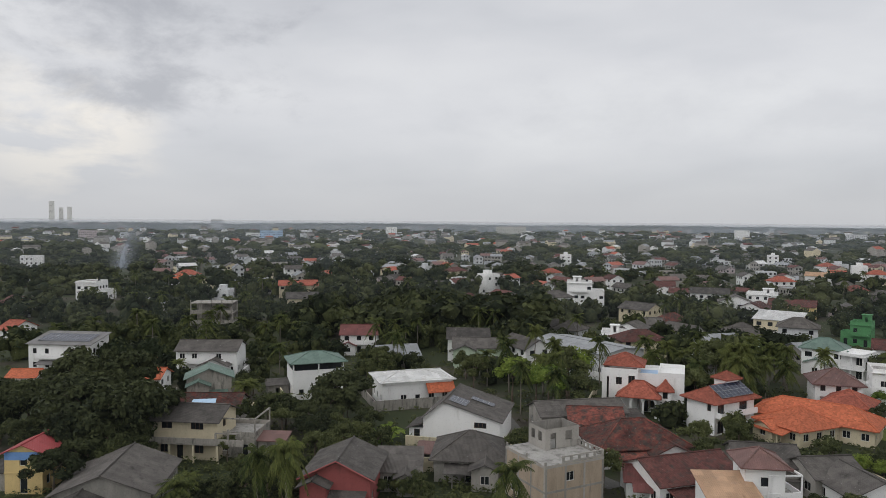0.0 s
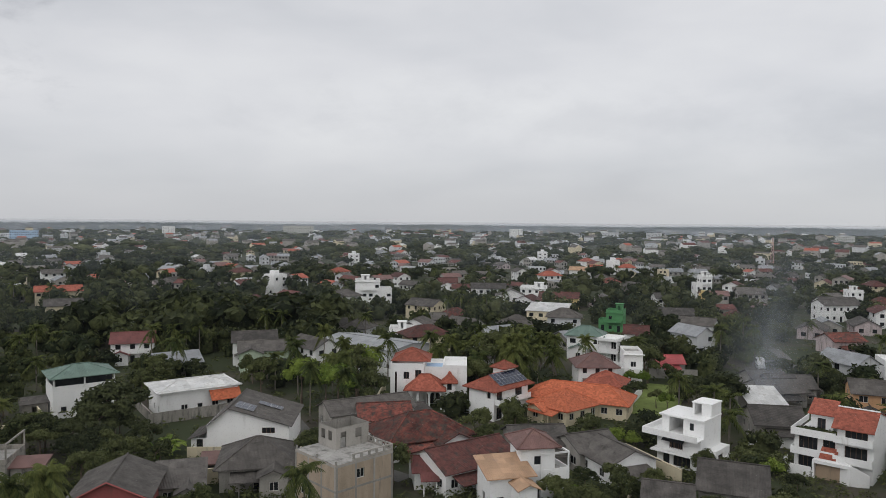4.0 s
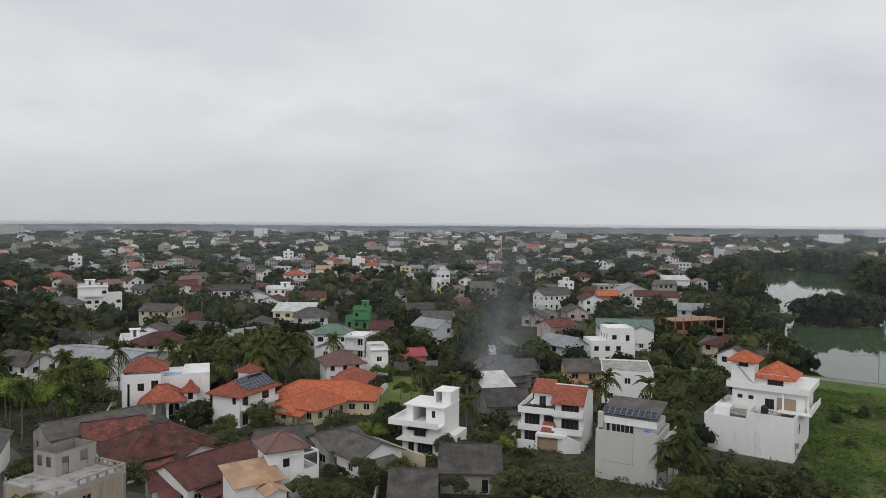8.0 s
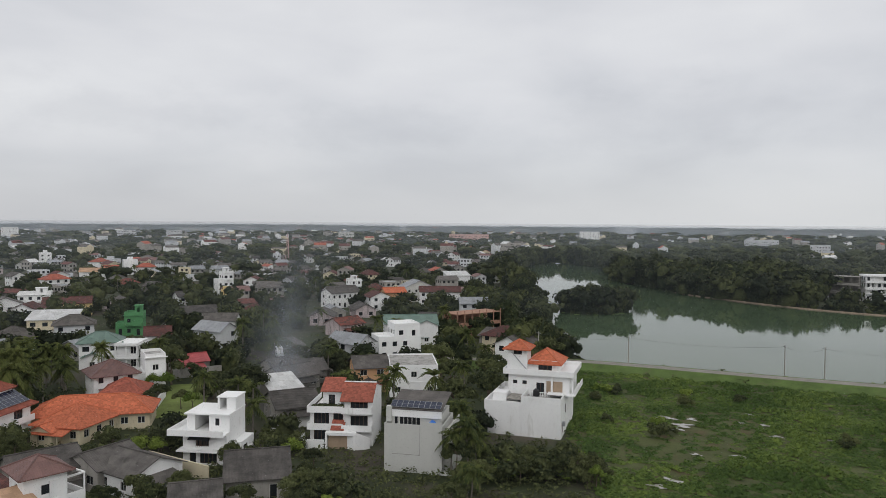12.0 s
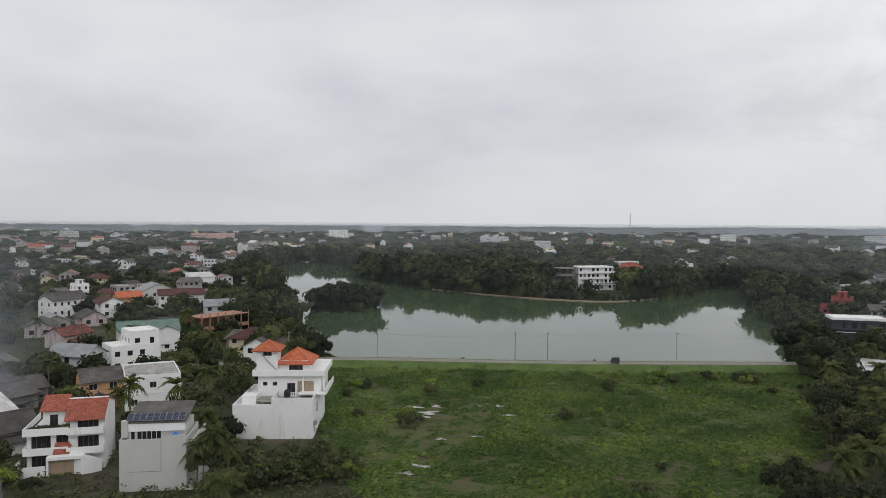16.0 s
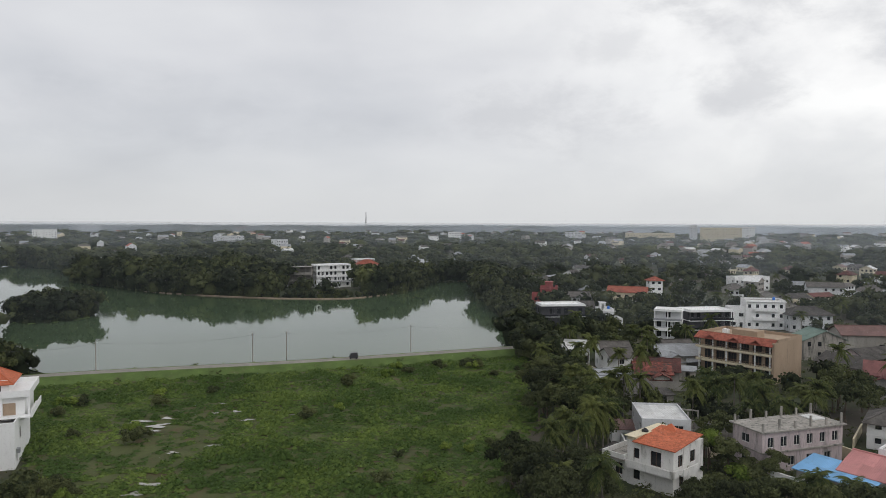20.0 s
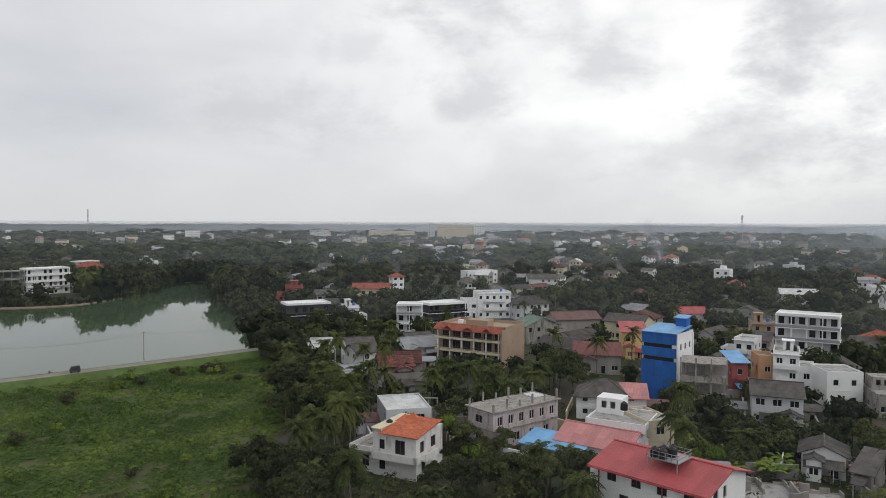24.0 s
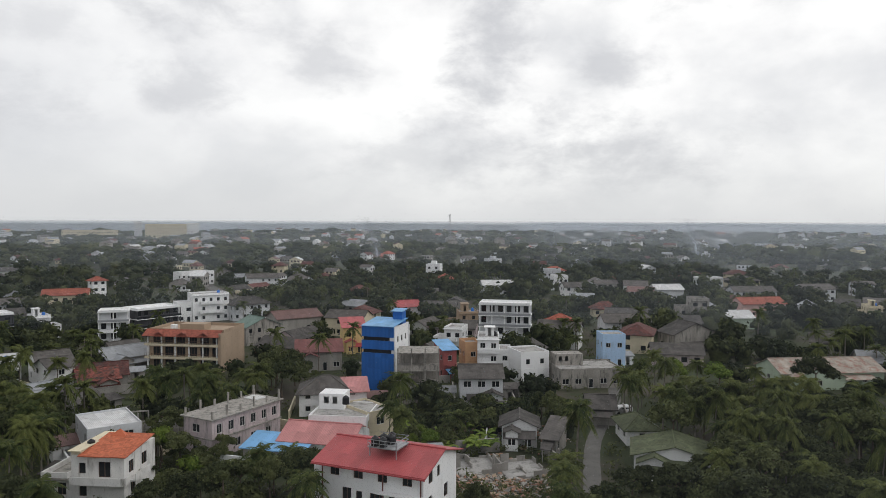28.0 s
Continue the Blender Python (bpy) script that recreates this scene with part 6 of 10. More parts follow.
def tower_house(ob, w, d, h, wm, rm):
    a, f, b = w / 2, -d / 2, d / 2
    # long blank lower wall, higher at the right
    block(ob, -a, -a + 6.4, f, b, 0, 5.2, wm, {})
    ring(ob, "parapet", -a, -a + 6.4, f, b, 5.2, 0.9, wm)
    block(ob, -a + 6.41, a, f, b, 0, 6.2, wm, {"R": [(1.5, 2.6, 0.6, 2.4), (4.5, 6.0, 3.4, 5.2)]})
    ring(ob, "parapet", -a + 6.41, a, f, b, 6.2, 1.05, wm)
    solid(ob, "deck", rm, (-a + 6.6, a - 0.2, f + 0.2, f + 5.3, 6.204, 6.26))
    # second storey block
    block(ob, -a + 3.0, a + 0.6, f + 5.4, b - 0.3, 6.204, 10.0, wm, {"F": [(0.8, 1.6, 1.9, 2.6), (2.5, 3.3, 1.9, 2.6), (5.0, 6.4, 0.1, 2.4), (7.6, 8.4, 1.2, 2.4)]}, name="upper_wall")
    solid(ob, "shutter", WALL["brown"], (a - 3.4, a - 0.6, f + 5.3, f + 5.38, 6.4, 9.0))
    solid(ob, "cornice", wm, (-a + 2.2, a + 1.4, f + 4.6, b + 0.2, 10.0, 10.3))
    ring(ob, "cornice_wall", -a + 2.2, a + 1.4, f + 4.6, b + 0.2, 10.304, 0.75, wm)
    solid(ob, "balcony", wm, (a - 3.0, a + 1.8, f + 3.6, f + 5.3, 6.9, 7.1), (a + 1.0, a + 1.8, f + 5.31, b - 1.0, 6.9, 7.1), (a + 1.68, a + 1.8, f + 3.6, b - 1.0, 7.104, 8.0))
    for x in (a - 2.4, a + 1.2):
        solid(ob, "column", wm, (x - 0.15, x + 0.15, f + 4.8, f + 5.1, 7.104, 9.99))
    s = Shape()
    for i in range(12):
        x = -a + 7.2 + 0.3 * i
        s.prism(x, f + 4.3, 6.3, 7.0, 0.09, 0.07, 6)
    s.box(-a + 7.0, -a + 10.8, f + 4.2, f + 4.4, 7.0, 7.12)
    part("balustrade", s.mesh("balustrade", wm), ob)
    # roof room, stair tower, red tiles
    block(ob, -a + 6.31, a - 1.6, f + 6.6, b - 2.0, 10.304, 12.3, wm, {"F": [(1.8, 4.2, 0.4, 2.2)]}, name="roof_room")
    hip_on(ob, -a + 6.4, a - 1.5, f + 6.5, b - 1.9, 12.35, 1.9, ROOF["orangetile"], 0.6)
    block(ob, -a + 2.8, -a + 6.3, f + 5.2, f + 9.0, 10.308, 15.0, wm, {"F": [(1.1, 2.6, 3.3, 4.4)]}, name="stair_tower")
    hip_on(ob, -a + 2.8, -a + 6.3, f + 5.2, f + 9.0, 15.05, 1.1, ROOF["orangetile"], 0.7, "tower_roof")
    s = Shape().beam((-a + 3.6, f + 5.1, 14.0), (-a + 6.6, f + 5.1, 10.6), 0.09, 4)
    part("drain_pipe", s.mesh("drain_pipe", STEEL), ob)
    solid(ob, "stair_roof", WALL["stained"], (-a + 3.6, -a + 6.3, f + 1.2, f + 5.0, 6.2, 6.35))
    solid(ob, "tank_wall", wm, (-a + 1.0, -a + 3.4, f + 2.2, f + 5.0, 5.204, 7.0))
    solid(ob, "air_unit", STEEL, (a + 0.02, a + 0.5, f + 1.0, f + 1.8, 2.2, 2.9))


def awning(ob, w, d, h, wm, rm):
    a, f, b = w / 2, -d / 2, d / 2
    step = h / 3
    block(ob, -a, a, f + 1.8, b, 0, h, wm, {"F": [(1 + 3.0 * i, 3.2 + 3.0 * i, k * step + 0.4, k * step + 2.5) for i in range(6) for k in range(3)]})
    block(ob, a - 0.6, a, f, f + 1.79, 0, h, wm, {}, name="end_wall")
    for k in (1, 2):
        z = k * step - 0.1
        solid(ob, "balcony_slab", WALL["cream"], (-a - 0.4, a - 0.61, f, f + 1.79, z, z + 0.5))
        part("railing", railing(-a - 0.3, a - 0.7, f + 0.1, z + 0.5, 0.8, WOODF, 0.6), ob)
    for i in range(6):
        x = -a + 0.4 + (w - 1.6) * i / 5
        solid(ob, "column", WALL["white"], (x - 0.15, x + 0.15, f + 0.3, f + 0.6, 0, 2 * step - 0.11))
        solid(ob, "column", WALL["white"], (x - 0.13, x + 0.13, f + 0.3, f + 0.56, 2 * step + 0.41, h - 0.6))
    # tiled awning along the top with three small peaks
    sloped(ob, "awning", -a - 0.5, a - 0.3, f - 0.7, h - 0.75, f + 1.78, h + 0.6, ROOF["redtile"])
    for x in (-a + 3.6, 0.0, a - 4.2):
        s = Shape()
        s.face([(x - 1.6, f - 0.8, h - 0.6), (x, f - 0.8, h + 0.35), (x, f + 1.5, h + 0.7)], [(0, 0), (1.8, 0), (1.8, 2)])
        s.face([(x, f - 0.8, h + 0.35), (x + 1.6, f - 0.8, h - 0.6), (x, f + 1.5, h + 0.7)], [(0, 0), (1.8, 0), (1.8, 2)])
        part("awning_peak", s.mesh("awning_peak", ROOF["redtile"]), ob)
    ring(ob, "parapet", -a, a, f + 1.8, b, h, 0.7, wm)
    block(ob, -3.0, 3.2, f + 4.5, f + 8.0, h + 0.004, h + 1.5, wm, {}, name="roof_room")
    solid(ob, "roof_box", WALL["white"], (-5.2, -4.0, f + 4.0, f + 5.2, h + 0.004, h + 1.3))


def pink_long(ob, w, d, h, wm, rm):
    a, f, b = w / 2, -d / 2, d / 2
    holes = {"R": [(1.0 + 2.4 * i, 2.1 + 2.4 * i, 3.7, 5.2) for i in range(6)] + [(1.4 + 3.4 * i, 2.6 + 3.4 * i, 0.8, 2.2) for i in range(4)], "F": [(1.8, 3.4, 3.8, 5.1), (1.8, 3.2, 0.9, 2.2)]}
    block(ob, -a, a, f, b, 0, h, wm, holes, wood=False)
    solid(ob, "floor_band", WALL["stained"], (-a - 0.05, a + 0.25, f - 0.1, b, 2.95, 3.15))
    solid(ob, "roof_slab", WALL["stained"], (-a - 0.4, a + 0.5, f - 0.4, b + 0.3, h, h + 0.2))
    for i in range(6):
        y = f + 0.2 + (d - 0.4) * i / 5
        for x in (-a + 0.2, a - 0.1):
            solid(ob, "column_stub", WALL["stained"], (x - 0.13, x + 0.13, y - 0.13, y + 0.13, h + 0.204, h + 1.3 + 0.5 * (i % 2)))
    solid(ob, "loose_sheet", ROOF["whitemetal"], (-a + 0.6, a - 2.4, b - 3.0, b - 0.6, h + 0.204, h + 0.3))


def blue_tower(ob, w, d, h, wm, rm):
    a, f, b = w / 2, -d / 2, d / 2
    block(ob, -a + 0.2, a, f + 0.3, b, 0, h - 0.6, wm, {"R": [(2.0 + 2.2 * i, 2.9 + 2.2 * i, 3.2 * k + 1.0, 3.2 * k + 2.3) for i in range(3) for k in range(1, 4)]}, wood=False)
    # sheet cladding over the front in bands, dark gaps between
    z = 0.5
    for top in (8.6, 11.2, h):
        s = Shape()
        s.box(-a - 0.1, a + 0.1, f, f + 0.12, z, top)
        part("cladding", s.mesh("cladding", BLUECLAD), ob)
        solid(ob, "side_cladding", BLUECLAD, (-a - 0.1, -a + 0.0, f + 0.13, b - 2.0, z, top))
        z = top + 0.75
    solid(ob, "window_band", GLASS, (-a + 0.25, a - 0.5, f + 0.2, f + 0.29, 8.4, 9.6), (-a + 0.25, a - 0.9, f + 0.2, f + 0.29, 11.0, 12.2))
    sloped(ob, "roof", -a - 0.2, a + 0.2, f - 0.2, h + 0.05, b - 1.0, h + 0.9, ROOF["bluemetal"])
    block(ob, a - 2.6, a - 0.4, b - 2.8, b - 0.6, h - 0.5, h + 2.4, BLUECLAD, {}, name="stair_head")
    sloped(ob, "stair_roof", a - 2.9, a - 0.1, b - 3.2, h + 2.5, b - 0.4, h + 2.9, ROOF["bluemetal"])
    solid(ob, "edge_column", WALL["white"], (a + 0.01, a + 0.2, f + 0.3, f + 0.6, 0, h - 0.2), (a + 0.01, a + 0.2, b - 0.4, b, 0, h - 0.6))
    ring(ob, "parapet", -a + 0.2, a, f + 0.3, b, h - 0.6, 0.5, wm)


def red_roof(ob, w, d, h, wm, rm):
    a, f, b = w / 2, -d / 2, d / 2
    holes = {"F": [(1.4 + 3.1 * i, 2.6 + 3.1 * i, 6.6, 7.9) for i in range(4)] + [(3.0, 4.2, 3.2, 5.4), (4.8, 5.6, 3.4, 5.2), (6.6, 8.4, 3.2, 5.2), (9.0, 9.8, 3.0, 5.2), (10.8, 12.0, 3.0, 5.2)],
             "R": [(1.4, 2.6, 6.6, 8.0), (3.8, 4.6, 6.7, 8.0), (5.8, 7.0, 3.6, 5.2), (1.2, 2.4, 3.2, 5.2)]}
    rise = 1.35
    part("wall", walls(w, d, 0, h, holes, mat=wm, extra=gable_faces(w, d, h, rise, "x")), ob)
    fit_windows(ob, w, d, 0, holes, True, True)
    r, c = roof_gable(w, d, rise, 0.9, ROOF["redmetal"], "x")
    part("roof", r, ob, shift(0, 0, h))
    part("ridge_cap", c, ob, shift(0, 0, h))
    solid(ob, "gutter", ROOF["redmetal"], (-a - 0.6, a + 0.6, f - 1.05, f - 0.9, h - 0.5, h - 0.36))
    solid(ob, "ledge", wm, (a - 5.4, a, f - 0.9, f - 0.01, 5.55, 5.7))
    for x in (-a + 0.4, a - 5.0, a - 0.3):
        solid(ob, "drain_pipe", ROOF["darkred"], (x - 0.06, x + 0.06, f - 0.14, f - 0.02, 0, h - 0.5))
    solid(ob, "side_balcony", wm, (-a - 1.2, -a - 0.01, f + 0.6, f + 3.0, 6.0, 7.2))
    solid(ob, "side_balcony", wm, (-a - 1.2, -a - 0.01, f + 0.6, f + 3.0, 2.8, 4.0))
    # tank stand on the roof
    s = Shape()
    for x in (-0.9, 2.5):
        for y in (f + 1.6, f + 4.4):
            s.box(x - 0.05, x + 0.05, y - 0.05, y + 0.05, h + 0.3, h + 1.9)
    s.box(-1.1, 2.7, f + 1.4, f + 4.6, h + 1.5, h + 1.62)
    for z in (2.0, 2.4):
        s.box(-1.1, 2.7, f + 1.4, f + 1.46, h + z, h + z + 0.06).box(2.64, 2.7, f + 1.46, f + 4.6, h + z, h + z + 0.06).box(-1.1, 2.7, f + 4.54, f + 4.6, h + z, h + z + 0.06)
    for i in range(6):
        x = -1.08 + 0.74 * i
        s.box(x, x + 0.05, f + 1.4, f + 1.45, h + 1.6, h + 2.45)
    part("tank_stand", s.mesh("tank_stand", STEEL), ob)
    for x, y in ((-0.4, f + 2.0), (0.6, f + 2.0), (0.1, f + 3.2), (1.0, f + 3.3), (0.7, f + 4.1)):
        p = ob.matrix_world @ Vector((x, y, h + 1.62))
        water_tank(p.x, p.y, p.z, "black", 0.5, 1.15)


def shell(ob, w, d, h, wm, rm):
    """An unfinished block house: brick panels between concrete bands, a roof deck with broken low walls, a roofless room."""
    a, f, b = w / 2, -d / 2, d / 2
    tan = surface("block_masonry", (0.36, 0.29, 0.22), 0.95, 0.25, 0.8, 6.0, stain=(0.2, 0.17, 0.14), streak=True)
    block(ob, -a, a, f, b, 0, h, tan, {"F": [(1.2, 2.6, 0.9, 2.3)], "R": [(3.2, 4.4, 4.0, 5.2)]}, wood=False)
    for z in (2.9, h - 0.3):
        solid(ob, "concrete_band", wm, (-a - 0.03, a + 0.03, f - 0.03, b + 0.03, z, z + 0.28))
    for i in range(4):
        x = -a + (w - 0.3) * i / 3
        solid(ob, "concrete_post", wm, (x, x + 0.3, f - 0.025, f - 0.002, 0, h - 0.31))
        y = f + (d - 0.3) * i / 3
        solid(ob, "concrete_post", wm, (a + 0.002, a + 0.025, y, y + 0.3, 0, h - 0.31))
    solid(ob, "deck", rm, (-a + 0.02, a - 0.02, f + 0.02, b - 0.02, h + 0.004, h + 0.06))
    # pierced low wall along two edges, roofless room at one end
    for z0, z1 in ((0.064, 0.3), (0.78, 0.95)):
        solid(ob, "low_wall", wm, (a - 0.18, a, f + 2.6, b, h + z0, h + z1))
        solid(ob, "low_wall", wm, (-a + 4.0, a - 0.19, b - 0.18, b, h + z0, h + z1))
    for i in range(6):
        y = f + 2.6 + (d - 2.9) * i / 5
        solid(ob, "wall_post", wm, (a - 0.18, a, y, y + 0.3, h + 0.301, h + 0.779))
        x = -a + 4.0 + (w - 4.6) * i / 5
        solid(ob, "wall_post", wm, (x, x + 0.3, b - 0.18, b, h + 0.301, h + 0.779))
    for x, y in ((a - 0.25, f + 0.05), (-a + 0.05, f + 0.05), (0.2, f + 0.05)):
        solid(ob, "column_stub", wm, (x, x + 0.2, y, y + 0.2, h + 0.064, h + 0.5))
    room = walls(3.9, 5.4, 0, 2.7, {"F": [(0.7, 1.5, 1.0, 2.2), (2.3, 3.1, 1.0, 2.2)], "R": [(0.8, 1.7, 0.05, 2.1), (3.2, 4.2, 1.0, 2.2)]}, mat=wm, cap=False)
    part("roofless_room", room, ob, shift(-a + 1.96, b - 2.72, h + 0.064))
    part("room_inside", walls(3.5, 5.0, 0, 2.7, {"F": [(0.5, 1.3, 1.0, 2.2), (2.1, 2.9, 1.0, 2.2)], "R": [(0.6, 1.5, 0.05, 2.1), (3.0, 4.0, 1.0, 2.2)]}, mat=wm, deep=-0.2, cap=False), ob, shift(-a + 1.96, b - 2.72, h + 0.064))


def ruin(ob, w, d, h, wm, rm):
    """Roofless walls of uneven height round rough floors."""
    rnd = random.Random(int(w * 100))
    a, f, b = w / 2, -d / 2, d / 2
    for x0, x1, y0, y1 in ((-a, a, f, f + 0.2), (-a, a, b - 0.2, b), (-a, -a + 0.2, f, b), (a - 0.2, a, f, b), (-0.1, 0.1, f, b), (-a, 0, 0, 0.2)):
        n = 5
        for i in range(n):
            k = rnd.uniform(0.1, 1.0) ** 1.6 * h
            if x1 - x0 > y1 - y0:
                p, q = x0 + (x1 - x0) * i / n, x0 + (x1 - x0) * (i + 1) / n
                solid(ob, "broken_wall", wm, (p, q, y0, y1, 0, k))
            else:
                p, q = y0 + 0.21 + (y1 - y0 - 0.42) * i / n, y0 + 0.21 + (y1 - y0 - 0.42) * (i + 1) / n
                solid(ob, "broken_wall", wm, (x0, x1, p, q, 0, k))
    solid(ob, "floor", rm, (-a + 0.2, a - 0.2, f + 0.2, b - 0.2, 0.01, 0.15))


def derelict(ob, w, d, h, wm, rm):
    """Two worn storeys with a stained balcony all along the front and a low gabled roof."""
    a, f, b = w / 2, -d / 2, d / 2
    rise = d * 0.19
    holes = {"F": [(1.2, 2.9, h - 1.7, h - 0.5), (w - 4.2, w - 2.2, h - 1.7, h - 0.5), (1.0, 2.2, 1.0, 2.3), (3.6, 4.6, 0.05, 2.2), (w - 3.6, w - 2.2, 1.0, 2.3)],
             "R": [(2.0, 3.2, h - 1.8, h - 0.6)]}
    part("wall", walls(w, d, 0, h, holes, mat=wm, extra=gable_faces(w, d, h, rise, "x")), ob)
    fit_windows(ob, w, d, 0, holes, True, True)
    r, c = roof_gable(w, d, rise, 0.9, rm)
    part("roof", r, ob, shift(0, 0, h))
    part("ridge_cap", c, ob, shift(0, 0, h))
    st = WALL["stained"]
    solid(ob, "balcony_slab", st, (-a - 0.8, a + 0.9, f - 1.6, f - 0.01, 2.75, 2.95))
    solid(ob, "balcony_wall", st, (-a - 0.8, a + 0.9, f - 1.6, f - 1.48, 2.954, 3.75))
    solid(ob, "balcony_wall", st, (-a - 0.8, -a - 0.68, f - 1.47, f - 0.02, 2.954, 3.75))
    for i in range(4):
        x = -a - 0.6 + (w + 1.2) * i / 3
        solid(ob, "post", wm, (x - 0.12, x + 0.12, f - 1.55, f - 1.3, 0, 2.74))
    for x in (a + 0.3, a + 2.2, a + 4.2):
        solid(ob, "terrace_post", st, (x - 0.13, x + 0.13, f - 1.55, f - 1.3, 3.754, 4.9 + 0.4 * math.sin(x)))
    solid(ob, "terrace_wall", st, (a + 0.91, a + 4.6, f - 1.6, f - 1.45, 2.75, 3.75))
    solid(ob, "terrace_beam", st, (a + 0.2, a + 4.4, f - 1.5, f - 1.3, 4.5, 4.68))
    solid(ob, "lower_awning", ROOF["asbestos"], (-a - 2.6, -a - 0.85, f - 1.0, f + 2.4, 2.2, 2.3))
    for x, y in ((-a - 2.5, f - 0.9), (-a - 2.5, f + 2.2)):
        solid(ob, "awning_post", wm, (x, x + 0.1, y, y + 0.1, 0, 2.19))


def orange_house(ob, w, d, h, wm, rm):
    a, f, b = w / 2, -d / 2, d / 2
    block(ob, -a + 3.0, a, f, b, 0, h, wm, {"F": [(1.0, 1.9, 3.8, 5.2), (3.6, 5.2, 3.4, 5.4), (1.0, 2.0, 0.9, 2.2)], "R": [(1.2, 2.4, 3.6, 5.2), (4.4, 5.8, 3.6, 5.2), (1.6, 2.8, 0.9, 2.3)], "L": [(4.0, 5.0, 3.8, 5.2)]})
    solid(ob, "side_balcony", wm, (a + 0.01, a + 1.2, f + 0.6, f + 4.4, 2.8, 3.0), (a + 1.08, a + 1.2, f + 0.6, f + 4.4, 3.0, 3.8))
    sloped(ob, "roof", -a + 4.2, a + 0.6, f - 0.7, h + 0.08, b - 1.2, h + 0.95, ROOF["orangetile"])
    ring(ob, "roof_wall", -a + 3.0, -a + 4.3, f, b, h + 0.004, 0.5, WALL["cream"])
    s = Shape()
    s.face([(-a + 5.0, b - 2.6, h + 0.75), (-a + 7.4, b - 2.6, h + 0.75), (-a + 6.2, b - 2.0, h + 1.7)])
    s.face([(-a + 7.4, b - 2.6, h + 0.75), (-a + 6.2, b - 0.6, h + 0.8), (-a + 6.2, b - 2.0, h + 1.7)])
    s.face([(-a + 6.2, b - 0.6, h + 0.8), (-a + 5.0, b - 2.6, h + 0.75), (-a + 6.2, b - 2.0, h + 1.7)])
    part("dormer", s.mesh("dormer", ROOF["orangetile"]), ob)
    # balcony block with an open deck
    block(ob, -a, -a + 2.99, f + 0.4, b - 1.5, 0, 3.2, wm, {"F": [(0.8, 2.0, 0.8, 2.4)], "L": [(1.5, 2.8, 0.8, 2.4)]})
    solid(ob, "roof_deck", WALL["cream"], (-a + 2.8, -a + 4.5, f - 0.5, b + 0.2, h + 0.51, h + 0.62))
    solid(ob, "deck_slab", WALL["stained"], (-a - 0.6, -a + 2.98, f - 0.8, b - 1.4, 3.204, 3.4))
    ring(ob, "deck_wall", -a - 0.6, -a + 2.98, f - 0.8, b - 1.4, 3.404, 0.7, wm)
    solid(ob, "front_balcony", wm, (-a + 3.6, a + 0.8, f - 1.4, f - 0.01, 2.8, 3.0), (-a + 3.6, a + 0.8, f - 1.4, f - 1.28, 3.0, 3.8), (a + 0.68, a + 0.8, f - 1.27, f - 0.02, 3.0, 3.8))
    p = ob.matrix_world @ Vector((-a + 3.9, f + 3.0, h + 0.01))
    water_tank(p.x, p.y, p.z, "black", 0.5, 1.1)


CUSTOM.update(whitegable=white_gable, derelict=derelict, shell=shell, ruin=ruin, orange=orange_house, villa=villa, solarhip=solar_hip, modern=modern, twin=twin, greybox=greybox, tower=tower_house, awning=awning, pinklong=pink_long, blue=blue_tower, redroof=red_roof)


# ---- the houses, nearest first ----
house(62.1, -57.4, -160, 13.3, 9.6, 8.4, 3, "white", "none", "redmetal", "white three-storey building with a red metal roof", custom='redroof')
house(51.4, 74.1, -36, 5.5, 8.0, 3.0, 1, "cement", "gable", "asbestos", "low house with a mossy dark sheet roof")
house(33.8, 83.6, -2, 5.6, 5.0, 4.6, 1, "white", "shed", "tan", "white house with a tan sheet roof")
house(14.6, 91.7, -63, 9.0, 9.0, 6.3, 2, "cement", "none", "concrete", "unfinished grey block house with a bare roof deck", custom='shell')
red_house = house(-12.5, 92.2, -5, 8.5, 10.0, 4.5, 1, "redwall", "gabley", "asbestos", "red-walled house with a grey sheet roof")
house(38.8, 86.3, -7, 4.6, 5.0, 7.5, 2, "white", "hip", "brownmetal", "white stair tower with a brown hipped roof")
house(40.7, 86.6, 4, 4.2, 6.0, 3.4, 1, "white", "terrace", "concrete", "white terrace wing with an open concrete frame")
house(-5.7, 96.7, 0, 5.6, 6.0, 2.8, 1, "cement", "shed", "asbestos", "grey lean-to shed with a sheet roof")
house(26.4, 93.8, -10, 3.8, 5.0, 2.8, 1, "white", "gable", "darkred", "small white house with a dark red metal roof")
house(-40.8, 89.3, 6, 11.3, 12.0, 3.6, 1, "cement", "gabley", "asbestos", "low house under a wide dark asbestos roof", ridge=2.2)
house(62.7, 76.5, -39, 7.9, 10.0, 3.2, 1, "cement", "gable", "asbestos", "long low house with a dark sheet roof")
house(31.8, 94.2, 18, 12.3, 9.0, 3.4, 1, "white", "gable", "darkredtile", "old house with a dark red tile roof")
house(4.3, 101.6, -6, 9.7, 9.0, 3.6, 1, "cement", "hip", "asbestos", "low house with a dark hipped sheet roof")
house(61.4, -82.6, -122, 6.4, 7.0, 1.5, 1, "cement", "none", "concrete", "roofless shell of a low brick building", custom='ruin')
house(67.4, -78.4, -124, 7.5, 7.0, 1.7, 1, "cement", "none", "concrete", "roofless shell of a low concrete building", custom='ruin')
house(53.3, 89.5, 5, 7.7, 8.0, 3.2, 1, "white", "gabley", "asbestos", "low white house with a dark sheet roof")
house(96.6, -37.9, -142, 10.0, 8.0, 6.2, 2, "offwhite", "none", "concrete", "weathered white house with an orange tile roof and balconies", custom='orange')
house(45.4, -97.9, -152, 11.0, 8.0, 3.2, 1, "white", "gabley", "mossy", "white house with a mossy green roof", ridge=1.5)
